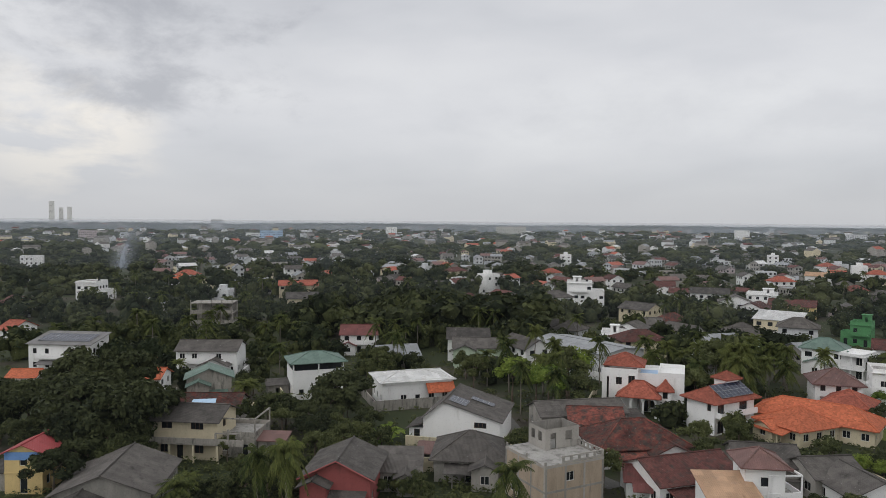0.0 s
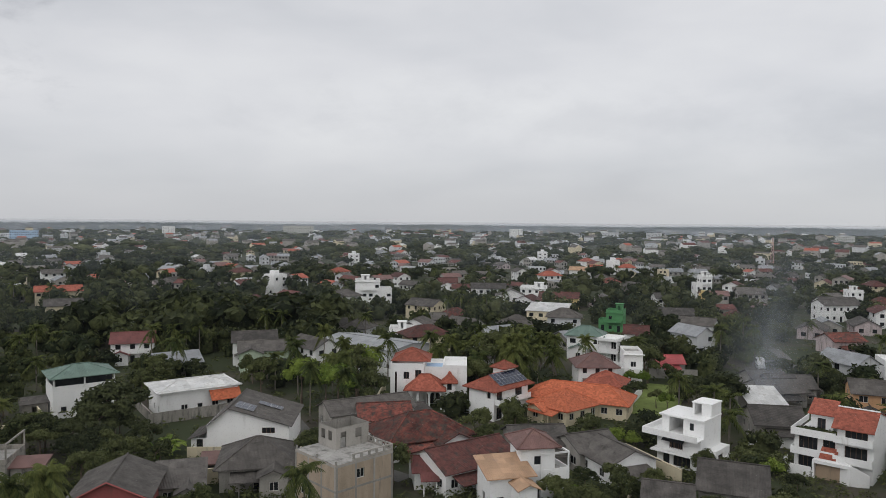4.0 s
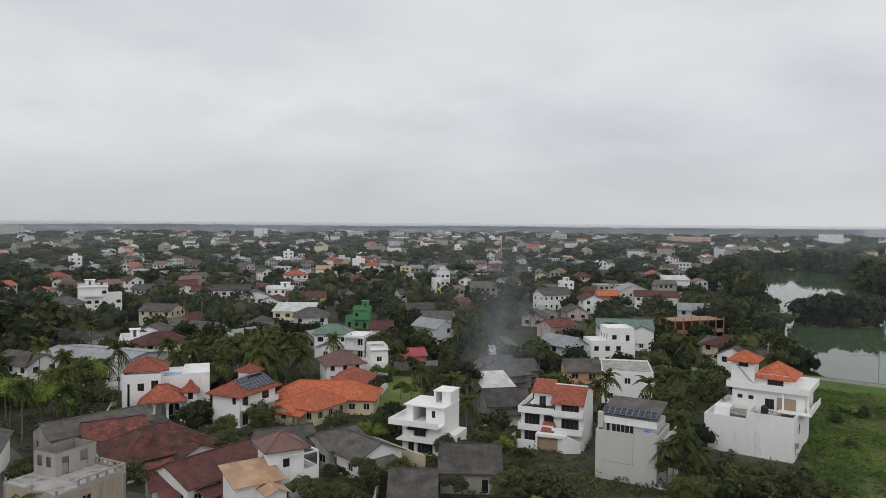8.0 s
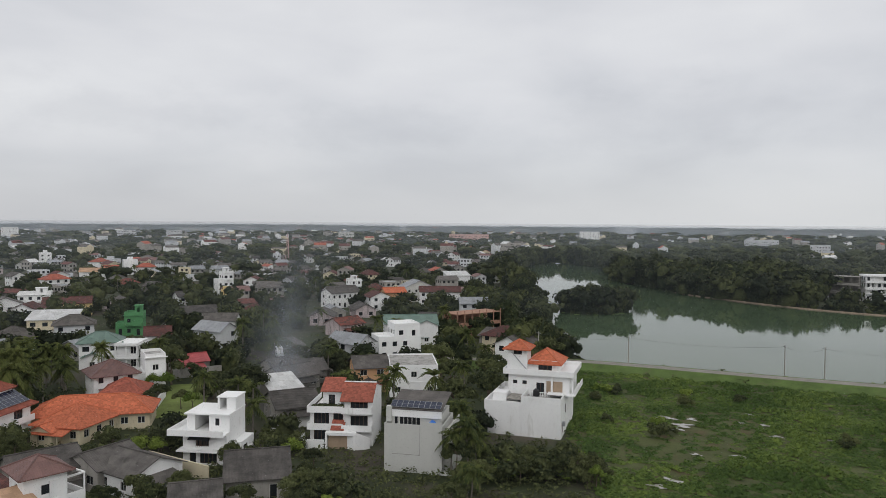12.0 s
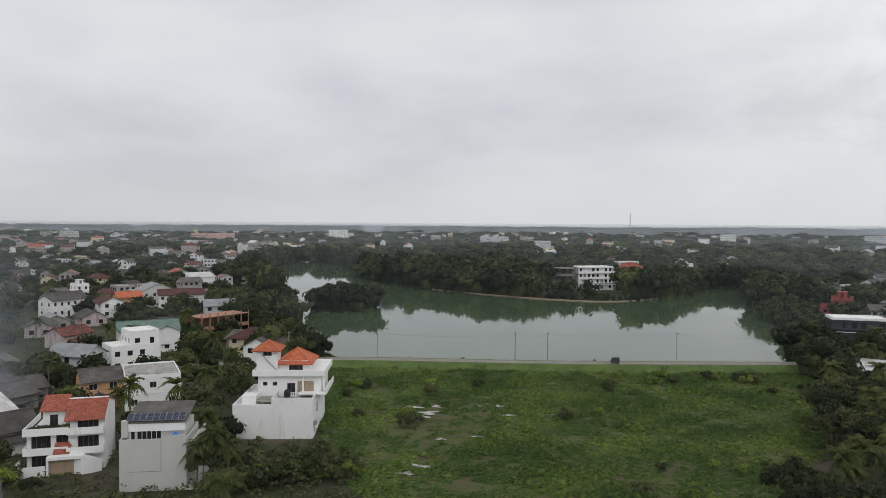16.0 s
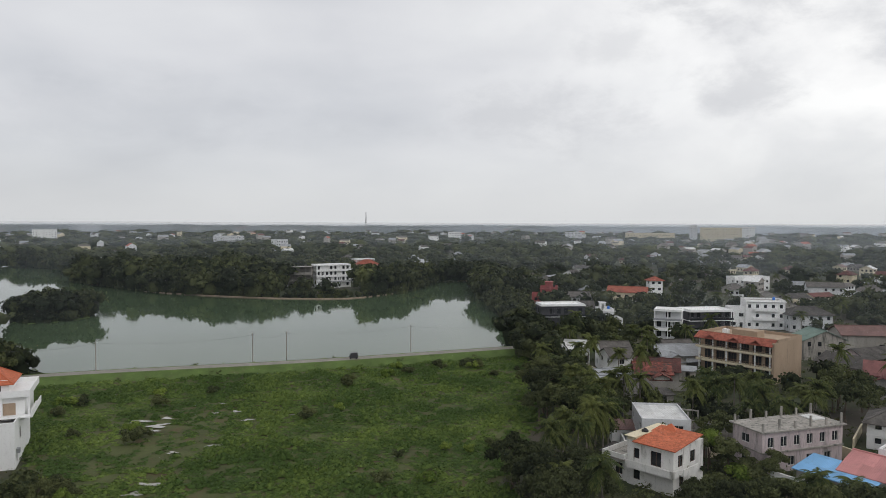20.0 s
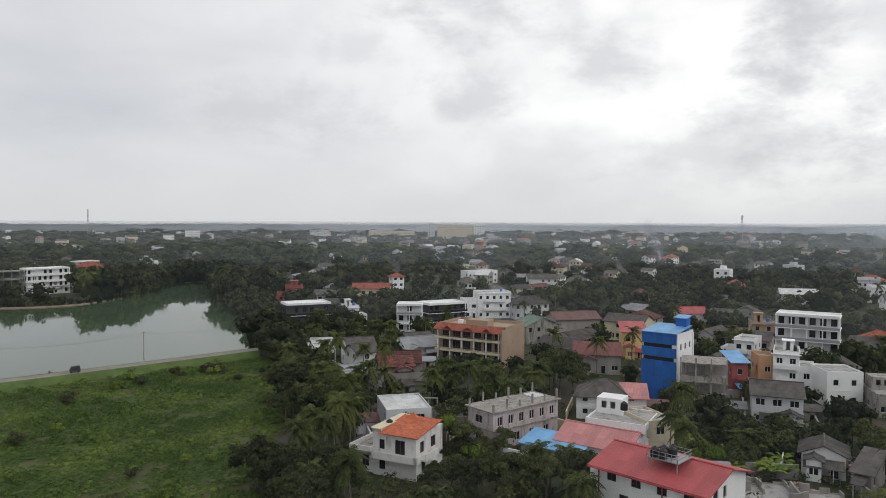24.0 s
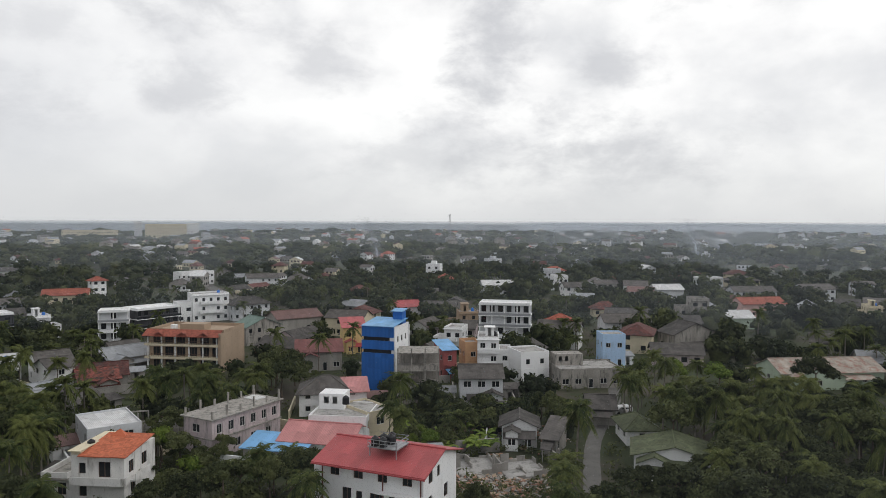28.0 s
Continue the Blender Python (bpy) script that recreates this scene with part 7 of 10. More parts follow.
house(51.5, 95.0, 6, 7.0, 7.0, 3.4, 1, "cement", "gable", "asbestos", "low house with a dark sheet roof")
house(89.6, -60.5, -152, 9.4, 4.5, 2.6, 1, "cement", "shed", "bluemetal", "low shed with a blue metal roof")
house(83.5, 64.9, -66, 8.6, 8.0, 7.0, 3, "greywall", "none", "concrete", "grey rendered house with solar panels on its roof", custom='greybox')
yellow_house = house(-54.5, 95.0, 1, 4.9, 6.0, 5.6, 2, "yellow", "gabley", "redmetal", "yellow two-storey house with a red metal roof")
house(45.3, 99.8, -10, 8.3, 8.0, 3.4, 1, "cement", "gable", "asbestos", "low house with a dark sheet roof")
house(87.1, -67.1, -150, 11.2, 8.0, 3.5, 1, "white", "gable", "pinkmetal", "low house with a faded pink metal roof")
house(62.7, -93.1, -159, 2.2, 7.0, 3.0, 1, "cement", "shed", "asbestos", "low grey lean-to among the trees")
house(29.3, 108.9, 9, 13.7, 10.0, 3.3, 1, "white", "hip", "oldtile", "old white house with a worn dark red tile roof")
house(66.2, 91.9, -60, 8.1, 8.0, 5.3, 2, "white", "none", "concrete", "white modern house with a stair tower on its roof", custom='modern')
house(89.0, -72.5, -144, 9.2, 9.0, 5.6, 2, "white", "deck", "concrete", "white house with a flat roof terrace")
house(-31.0, 110.6, -5, 6.4, 7.0, 3.2, 1, "stained", "terrace", "concrete", "stained concrete annexe with a flat roof terrace")
house(87.5, -75.8, -97, 4.8, 8.0, 5.8, 2, "cream", "box", "concrete", "cream house with an open concrete top")
house(-38.0, 109.5, -6, 10.0, 7.0, 6.3, 2, "cream", "gable", "asbestos", "weathered cream house with a stained balcony and asbestos roof", custom='derelict')
house(69.8, -93.4, -143, 5.6, 6.0, 3.5, 1, "white", "gabley", "asbestos", "small white house with a grey roof")
house(102.2, -60.5, -166, 6.0, 15.0, 6.0, 2, "pinkgrey", "none", "concrete", "long unfinished pink and grey two-storey house", custom='pinklong')
house(110.7, -44.1, -101, 7.4, 10.0, 5.6, 2, "palegrey", "box", "whitemetal", "pale grey house with a wide pale flat roof")
house(4.6, 119.2, -14, 12.6, 12.0, 4.4, 2, "white", "none", "asbestos", "white house with a grey sheet roof and solar panels", custom='whitegable')
house(86.5, 82.9, -58, 10.6, 9.0, 7.9, 3, "white", "none", "concrete", "white three-storey twin house with red tile roofs", custom='twin')
house(56.4, -107.6, -136, 5.0, 7.0, 3.0, 1, "white", "hip", "mossy", "small house with a mossy green tile roof")
house(25.9, 120.0, -5, 8.7, 8.0, 3.2, 1, "white", "gable", "oldtile", "old house with a red tile roof")
house(23.7, 123.9, 11, 15.3, 7.0, 3.6, 1, "cement", "gable", "asbestos", "long low house with a grey sheet roof")
house(59.9, 119.0, -67, 8.5, 9.0, 3.2, 1, "cream", "hip", "orangetile", "single-storey house under a broad orange tile roof")
house(112.1, 62.0, -72, 13.2, 15.0, 7.3, 2, "white", "none", "concrete", "white four-storey house with a red tiled stair tower", custom='tower')
house(66.9, -113.8, -145, 4.9, 7.0, 3.2, 1, "cement", "gable", "asbestos", "low grey house beside the lane")
house(88.8, 98.7, -26, 7.9, 9.0, 3.5, 1, "cement", "gable", "asbestos", "low store with a dark sheet roof")
house(-41.6, 127.2, 2, 11.7, 8.0, 3.3, 1, "cement", "gable", "oldtile", "low house with an old broken red tile roof")
house(49.1, 124.8, -61, 6.0, 10.0, 6.1, 2, "white", "hip", "redtile", "white two-storey house with solar panels on a red tile roof", custom='solarhip')
house(103.9, -86.3, -127, 5.4, 6.0, 4.5, 1, "white", "shed", "pinkmetal", "small house with a pink metal roof")
house(107.8, -83.4, -131, 9.5, 8.0, 4.6, 2, "white", "hip", "asbestos", "white two-storey house with a dark hipped roof")
house(64.9, 122.7, -40, 19.0, 8.0, 3.3, 1, "cream", "hip", "orangetile", "wing of a single-storey house under orange tiles")
house(90.7, -108.3, -136, 8.2, 8.0, 6.0, 2, "palegrey", "gable", "asbestos", "grey house with a dark sheet roof")
house(101.0, -101.3, -136, 8.3, 8.0, 10.2, 3, "stained", "frame", "concrete", "unfinished three-storey concrete frame building")
awning_house = house(-6.1, 143.3, 18, 14.1, 9.0, 5.0, 1, "white", "hip", "whitemetal", "white house with a pale metal roof and red awning", ridge=1.0)
house(39.5, 138.6, -19, 15.0, 10.0, 7.9, 2, "white", "none", "concrete", "large white villa with red tiled porch roof", custom='villa')
house(95.0, 108.6, -23, 6.1, 8.0, 3.5, 1, "cement", "shed", "whitemetal", "open shed with a pale sheet roof")
house(136.8, -49.9, -85, 5.6, 7.0, 3.2, 1, "cement", "shed", "asbestos", "grey lean-to with a dark sheet roof")
house(-46.4, 141.7, 17, 8.4, 6.0, 5.2, 1, "stained", "gabley", "greenmetal", "bare cement house with green metal roof edges")
house(142.4, -44.7, -87, 7.5, 7.0, 3.4, 1, "palegrey", "gable", "greymetal", "low house with a pale grey roof")
house(-26.2, 147.1, 20, 10.5, 8.0, 7.6, 2, "white", "opentop", "greenmetal", "white house with an open top floor under a green roof", ridge=1.4)
house(-55.9, 139.6, 1, 3.0, 6.0, 5.6, 2, "white", "gable", "orangetile", "small white house with an orange tile roof")
house(75.4, 131.1, -42, 7.3, 7.0, 3.6, 1, "white", "hip", "redtile", "low house with a red hipped roof")
house(112.4, -102.8, -155, 7.0, 9.0, 14.2, 4, "white", "none", "concrete", "tall narrow building clad in bright blue sheets", custom='blue')
house(120.1, 95.5, -48, 10.0, 13.1, 6.3, 2, "white", "box", "concrete", "white house with a flat roof and low parapet")
house(115.1, 103.5, -38, 7.1, 8.0, 5.6, 2, "orange", "gable", "asbestos", "brown two-storey house with a grey sheet roof")
house(149.4, -46.7, -82, 7.8, 8.0, 3.2, 1, "palegrey", "gable", "greymetal", "low house with a patched pale metal roof")
house(105.8, 117.6, -9, 9.0, 8.0, 3.3, 1, "cement", "gable", "asbestos", "low house with a dark sheet roof")
house(77.6, 140.3, -17, 8.2, 8.0, 5.5, 2, "white", "hip", "brownmetal", "white house with a brown roof")
house(84.9, -137.4, -130, 14.1, 10.0, 4.0, 1, "stained", "deck", "concrete", "bare concrete building with a rough flat roof")
house(96.0, -131.5, -120, 6.8, 8.0, 6.8, 2, "white", "box", "concrete", "white two-storey house with a flat roof")
house(111.0, -120.0, -116, 3.2, 6.0, 7.0, 2, "redwall", "shed", "bluemetal", "narrow red house with a blue roof")
house(85.2, 140.2, -23, 6.8, 7.0, 7.5, 2, "white", "flat", "concrete", "white two-storey house with a roof terrace")
house(111.6, 120.4, -26, 8.9, 8.0, 3.3, 1, "cement", "gable", "asbestos", "low house with a dark sheet roof")
house(155.8, -59.8, -102, 7.7, 8.0, 3.2, 1, "cement", "gable", "oldtile", "low house with an old tile roof")
house(104.9, -130.3, -141, 7.7, 8.0, 9.0, 3, "white", "flat", "concrete", "white three-storey house among the trees")
house(109.3, -126.7, -124, 3.8, 6.0, 7.5, 2, "orange", "flat", "concrete", "narrow peach-coloured house beside white houses")
house(111.3, 127.0, -14, 7.4, 7.0, 3.3, 1, "cement", "gable", "asbestos", "low house with a dark sheet roof")
house(159.0, -62.1, -111, 10.1, 9.0, 3.3, 1, "cement", "gable", "darkredtile", "low house with a dark red tile roof")
house(162.5, -53.8, -84, 5.3, 7.0, 5.5, 2, "white", "gable", "asbestos", "small white gabled house")
house(-87.6, 150.0, 3, 5.8, 5.0, 3.2, 1, "white", "gable", "orangetile", "low white wing with an orange tile roof")
house(-54.4, 167.8, 1, 13.9, 8.0, 6.0, 2, "white", "gable", "asbestos", "white two-storey house with a dark sheet roof")
house(141.0, -106.8, -126, 10.8, 8.0, 4.6, 1, "cement", "shed", "darkred", "shop with a dark red awning roof")
house(101.6, 147.9, -20, 6.3, 6.0, 3.3, 1, "cement", "gable", "redmetal", "small house with a red metal roof")
house(8.8, 180.3, -2, 11.7, 8.0, 5.0, 1, "palegreen", "gable", "asbestos", "pale green house with a grey sheet roof")
house(172.1, -56.3, -94, 7.0, 8.0, 5.2, 2, "white", "gable", "asbestos", "white two-storey house with a dark sheet roof")
house(36.0, 178.5, -55, 25.0, 14.0, 5.6, 1, "palegrey", "gable", "greymetal", "large white hall with a grey metal roof", ridge=0.9)
house(47.1, -175.2, -131, 24.1, 10.0, 3.5, 1, "palegreen", "gable", "rusty", "long shed with a rusting pale metal roof")
house(90.8, -159.3, -134, 5.7, 6.0, 8.0, 2, "lightblue", "box", "concrete", "narrow light blue house")
house(163.9, -86.8, -145, 19.0, 13.5, 9.3, 3, "brown", "none", "concrete", "brown three-storey building with orange tiled awnings", custom='awning')
house(181.2, -49.7, -97, 5.9, 6.0, 4.0, 1, "white", "flat", "concrete", "small white house among trees")
house(6.9, 187.9, -1, 10.7, 9.0, 6.0, 2, "white", "gable", "asbestos", "white house with a grey sheet roof")
house(95.5, 163.2, -50, 5.2, 8.0, 6.2, 2, "white", "balcony", "concrete", "white two-storey wing with balconies and roof terrace")
house(175.8, -73.6, -86, 11.7, 9.0, 3.5, 1, "cement", "gable", "greymetal", "low house with a grey metal roof")
house(146.5, 122.1, -34, 11.4, 8.0, 9.0, 3, "white", "step", "concrete", "white three-storey stepped house")
house(185.9, -50.4, -112, 5.6, 6.0, 3.2, 1, "white", "shed", "whitemetal", "small white house with a pale roof")
house(-89.6, 170.9, -6, 15.3, 8.0, 6.5, 2, "white", "shed", "solar", "white two-storey house with solar panels on its roof")
house(92.3, 171.4, -34, 9.2, 7.0, 6.8, 2, "white", "hip", "greenmetal", "white house with a green metal roof")
house(-22.7, 196.6, 3, 9.9, 9.0, 5.5, 2, "white", "gable", "darkred", "white house with a dark red roof among trees")
house(134.2, -147.0, -153, 8.5, 7.0, 6.5, 2, "white", "flat", "concrete", "white flat-roofed house among the trees")
house(153.4, -127.8, -123, 6.1, 8.0, 7.0, 2, "yellow", "shed", "redmetal", "yellow shop with a red metal roof")
house(185.9, -77.9, -88, 7.7, 8.0, 3.2, 1, "cement", "gable", "asbestos", "low house with a dark sheet roof")
house(126.3, -162.0, -147, 14.4, 8.0, 12.5, 4, "palegrey", "balcony", "concrete", "white four-storey block with long balconies")
house(109.8, 174.8, -33, 6.4, 8.0, 6.0, 1, "white", "gable", "darkredtile", "house with a dark red tile roof")
house(51.9, 206.1, -15, 11.1, 8.0, 4.0, 1, "white", "flat", "whitemetal", "low white hall with a pale flat roof")
house(87.3, -195.7, -120, 13.7, 8.0, 5.0, 1, "stained", "gabley", "asbestos", "large dark house with a gabled grey roof")
house(169.2, 135.5, -46, 15.7, 9.0, 6.3, 2, "white", "gable", "greenmetal", "house with a long green metal roof")
house(183.4, -116.3, -93, 11.2, 8.0, 5.5, 2, "stained", "gabley", "greenmetal", "cement house with a green roof edge")
house(84.4, 200.8, -14, 8.4, 8.0, 5.0, 2, "palegreen", "gable", "asbestos", "pale green house with a grey roof")
house(123.2, -185.3, -147, 8.9, 8.0, 5.5, 2, "pink", "hip", "redtile", "pink house with a hipped tile roof")
house(86.8, 206.0, -51, 10.0, 9.0, 5.0, 1, "palegreen", "hip", "asbestos", "pale house with a grey hipped roof")
house(39.7, 221.1, -36, 8.2, 8.0, 3.5, 1, "palegrey", "hip", "asbestos", "low grey house with a hipped sheet roof")
house(58.5, 218.9, -37, 8.5, 8.0, 4.0, 1, "white", "gabley", "asbestos", "low white gabled house among trees")
house(33.1, 225.3, -8, 6.9, 9.0, 3.5, 1, "cement", "gable", "asbestos", "low grey house with a dark sheet roof")
house(175.8, -145.0, -150, 12.3, 9.0, 6.0, 2, "cream", "gable", "asbestos", "cream house with a grey roof")
house(191.9, 128.0, -18, 17.9, 8.0, 7.5, 2, "brick", "frame", "concrete", "unfinished brick and concrete house")
house(166.5, 160.0, -9, 9.6, 8.0, 4.0, 1, "pinkgrey", "gable", "oldtile", "low brown house with an old tile roof")
house(137.9, 185.4, -51, 10.3, 8.0, 6.0, 1, "white", "gable", "asbestos", "plain white house with a grey sheet roof")
house(111.8, -204.3, -135, 14.6, 9.0, 5.0, 1, "palegrey", "gable", "asbestos", "low house with a broad grey roof")
house(-119.6, 200.4, -13, 4.8, 9.0, 5.5, 2, "white", "gable", "redtile", "white house with a red roof")
house(216.2, -88.4, -117, 8.1, 7.0, 9.0, 3, "palegrey", "balcony", "concrete", "pale grey house with stacked balconies")
house(105.2, 210.2, -28, 10.4, 8.0, 6.3, 2, "palegrey", "hip", "asbestos", "pale grey house with a hipped sheet roof")
house(156.9, -177.4, -131, 10.2, 8.0, 6.0, 2, "brown", "flat", "concrete", "brown flat-roofed house among the trees")
house(194.6, -137.4, -101, 15.5, 9.0, 5.0, 1, "cement", "gable", "brownmetal", "long house with a red-brown roof")
house(-73.6, 230.1, 4, 13.2, 8.0, 9.6, 3, "stained", "frame", "concrete", "unfinished three-storey concrete frame house")
house(219.9, -101.7, -86, 14.4, 9.0, 8.5, 3, "darkwall", "balcony", "concrete", "dark-fronted house with white balconies")
house(66.6, 233.0, -12, 9.7, 8.0, 3.5, 1, "cement", "gable", "asbestos", "low house with a dark sheet roof")
house(124.0, 212.5, -40, 8.2, 6.0, 6.5, 2, "green", "flat", "greenmetal", "bright green walled building")
house(119.2, -219.1, -153, 13.3, 9.0, 5.0, 1, "palegrey", "gable", "asbestos", "house with a grey roof")
house(106.9, 225.7, -38, 13.2, 9.0, 6.0, 2, "cream", "shed", "whitemetal", "house with a pale sheet roof")
house(238.5, -76.4, -94, 7.8, 7.0, 6.5, 2, "white", "flat", "concrete", "white shop house among the trees")
house(245.7, -61.2, -89, 15.3, 9.0, 7.5, 2, "darkwall", "balcony", "concrete", "black building with a white roof edge")
house(184.1, -177.9, -117, 9.0, 8.0, 6.0, 1, "white", "gable", "redmetal", "house with a red roof among trees")
house(93.7, -246.7, -133, 10.6, 9.0, 4.0, 1, "palegreen", "gable", "whitemetal", "low house with a pale roof")
house(106.7, -242.4, -145, 10.5, 8.0, 9.0, 3, "stained", "flat", "concrete", "unplastered grey three-storey house")
house(71.4, 256.9, -49, 12.1, 9.0, 5.5, 2, "cream", "gable", "asbestos", "cream house with a grey sheet roof")
house(238.3, -128.2, -105, 17.8, 8.0, 9.5, 3, "white", "flat", "concrete", "white modern house with a walled roof terrace")
house(231.2, -142.5, -96, 14.1, 8.0, 6.0, 2, "palegrey", "hip", "asbestos", "grey house with a hipped roof")
house(104.2, 250.9, -24, 8.4, 8.0, 4.0, 1, "cement", "gable", "darkredtile", "low house with a dark red roof")
house(45.6, 287.5, 16, 11.2, 8.0, 6.5, 2, "white", "hip", "asbestos", "white two-storey wing with a grey hipped roof")
house(-57.0, 289.6, 11, 12.3, 9.0, 5.0, 1, "cream", "gable", "asbestos", "low house among trees")
house(112.1, 273.1, -18, 11.4, 8.0, 6.5, 2, "white", "gabley", "asbestos", "white house with a grey gabled roof")
house(98.1, -282.5, -127, 17.8, 9.0, 5.5, 1, "pink", "gable", "redtile", "pink house with an orange tile roof")
house(133.1, 270.7, -31, 16.0, 9.0, 5.5, 1, "yellow", "gable", "darkredtile", "yellow house with a dark red roof")
house(294.4, -66.7, -104, 10.6, 8.0, 9.0, 3, "redwall", "flat", "concrete", "dark red three-storey building")
house(290.9, -82.1, -93, 11.8, 8.0, 6.0, 2, "palegrey", "gable", "asbestos", "grey shop house on the street")
house(59.8, 298.5, -10, 15.2, 9.0, 11.0, 3, "white", "flat", "concrete", "white three-storey building with balconies", top='pinkroof')
house(220.0, 214.7, -10, 13.6, 8.0, 6.5, 2, "white", "gable", "asbestos", "white house with a grey gabled roof")
house(173.8, 254.7, -17, 10.4, 8.0, 6.0, 2, "white", "gable", "asbestos", "white house with a grey sheet roof")
house(64.6, -301.6, -153, 6.9, 9.0, 5.0, 2, "cream", "flat", "concrete", "cream house among trees")
house(238.2, 200.1, -33, 9.2, 8.0, 6.3, 1, "orange", "gable", "orangetile", "orange house with a tiled roof")
house(187.9, 249.6, -33, 7.9, 7.0, 6.5, 2, "yellow", "flat", "concrete", "yellow house with a flat roof")
house(225.4, 219.4, -21, 13.6, 9.0, 6.5, 2, "white", "gable", "asbestos", "white house with a grey gabled roof")
house(300.0, -104.3, -115, 16.1, 9.0, 7.0, 2, "cream", "gable", "redtile", "cream house with a dull red tile roof")
house(256.3, 188.4, -50, 17.8, 9.0, 6.0, 2, "white", "gable", "darkredtile", "house with a dark red gabled roof")
house(114.9, 306.3, -23, 15.6, 9.0, 6.5, 2, "white", "gable", "asbestos", "white house with a long grey roof")
house(259.6, 204.2, -33, 13.3, 10.0, 7.0, 2, "greywall", "gabley", "greymetal", "grey house with a metal roof")
house(139.4, 303.6, -28, 17.6, 9.0, 6.0, 2, "white", "flat", "whitemetal", "white house with a flat pale roof")
house(105.4, 317.3, -21, 8.2, 8.0, 5.5, 1, "white", "gable", "darkredtile", "white house with a dark red roof")
house(146.6, -305.9, -131, 12.8, 9.0, 6.0, 1, "palegrey", "gable", "whitemetal", "low house with a pale sheet roof")
house(-68.0, 336.0, 13, 17.6, 9.0, 6.0, 2, "cream", "gable", "redtile", "house with a red tile roof among trees")
house(101.4, 328.7, -7, 6.5, 8.0, 6.0, 2, "white", "gabley", "darkredtile", "white house with a dark red roof")
house(163.5, -309.1, -149, 10.7, 9.0, 6.5, 2, "white", "gable", "asbestos", "plain white house among dense trees")
house(218.4, -273.2, -130, 15.5, 9.0, 5.5, 1, "palegrey", "gable", "whitemetal", "low house with a pale sheet roof")
house(117.4, -329.6, -134, 19.2, 9.0, 5.5, 2, "palegrey", "gable", "asbestos", "grey house with a sheet roof")
house(254.7, 240.3, -26, 7.5, 7.0, 8.0, 3, "white", "flat", "concrete", "white three-storey house among trees")
house(-155.1, 319.3, -4, 13.2, 10.0, 8.0, 2, "white", "flat", "concrete", "white house among palms")
house(335.6, -129.8, -88, 6.2, 5.0, 9.0, 3, "white", "hip", "redtile", "white tower house with a red roof")
house(107.8, 345.9, -15, 9.1, 9.0, 6.0, 1, "white", "gable", "darkredtile", "house with a dark red roof")
house(220.6, 294.4, -16, 7.8, 6.0, 11.0, 3, "white", "flat", "concrete", "narrow white tower house")
house(98.8, -356.0, -130, 15.7, 9.0, 6.0, 2, "palegrey", "gable", "asbestos", "grey house among trees")
house(256.5, 282.2, -6, 10.4, 8.0, 6.0, 2, "palegrey", "gable", "asbestos", "pale house with a gabled grey roof")
house(214.4, -317.2, -131, 12.0, 8.0, 7.0, 2, "white", "flat", "concrete", "plain white house among dense trees")
house(147.3, -354.1, -127, 12.4, 7.0, 8.0, 2, "white", "balcony", "concrete", "white house with an open top floor")
house(-135.3, 368.5, 12, 9.0, 9.0, 5.5, 1, "white", "hip", "orangetile", "house with an orange hipped roof")
house(136.3, -368.7, -130, 15.4, 8.0, 7.0, 2, "cream", "opentop", "asbestos", "house with an open roof terrace")
house(330.6, -212.8, -113, 16.1, 9.0, 6.0, 2, "palegrey", "gable", "asbestos", "grey house with a gabled roof")
house(394.3, -4.9, -74, 7.4, 7.0, 5.5, 2, "white", "gable", "redtile", "lakeside house with a red roof")
house(393.4, 46.3, -90, 13.8, 8.0, 12.0, 3, "cement", "frame", "concrete", "unfinished lakeside concrete frame building")
house(328.1, 229.4, -37, 13.0, 9.0, 7.0, 1, "white", "shed", "whitemetal", "pale shed with a sloping roof")
house(399.7, 29.9, -63, 19.6, 9.0, 12.4, 4, "white", "balcony", "concrete", "white lakeside building with stacked balconies")
house(412.0, 66.5, -71, 16.4, 9.0, 6.0, 2, "palegrey", "hip", "asbestos", "house among lakeside trees")
house(410, 53, -71, 15, 9, 7, 2, "white", "gable", "asbestos", "white lakeside house with a dark sheet roof")
house(477, 12, -77, 13, 9, 9, 3, "pink", "hip", "redtile", "pink lakeside house with red tile roofs")
house(408, -6, -79, 9, 7, 4.5, 1, "white", "hip", "redtile", "low red-roofed house by the water")
house(401, 8, -77, 14, 8, 5.5, 2, "white", "flat", "whitemetal", "white flat-roofed pavilion among lakeside trees")
house(605, 220, -58, 24, 9, 5, 1, "white", "gable", "whitemetal", "low hall with a pale roof among trees")
house(992, 185, -67, 26, 10, 6, 2, "palegrey", "gable", "whitemetal", "long pale-roofed hall above the trees")
house(239, -345, -145, 16, 10, 8, 2, "palegrey", "flat", "concrete", "pale school block among the trees")
house(374.0, -197.0, -83, 21.0, 8.0, 7.0, 2, "white", "flat", "concrete", "long white flat-roofed house")
house(436.2, 12.3, -88, 17.1, 9.0, 6.0, 2, "palegrey", "gable", "whitemetal", "lakeside house with a pale roof")
house(453.4, -53.0, -71, 10.5, 8.0, 6.0, 2, "yellow", "gable", "asbestos", "yellow house by the water")
house(226.7, 423.0, -36, 20.2, 9.0, 5.5, 1, "white", "gable", "tan", "house with a tan sheet roof")
house(566.6, 17.5, -55, 17.1, 8.0, 7.0, 2, "pink", "balcony", "concrete", "pink house behind the lake")
house(-290.7, 505.7, 24, 14.0, 12.0, 9.0, 3, "white", "flat", "concrete", "white block among trees")
house(604.2, 222.6, -85, 22.2, 10.0, 5.0, 1, "white", "gable", "whitemetal", "pale-roofed pavilion behind the lake")
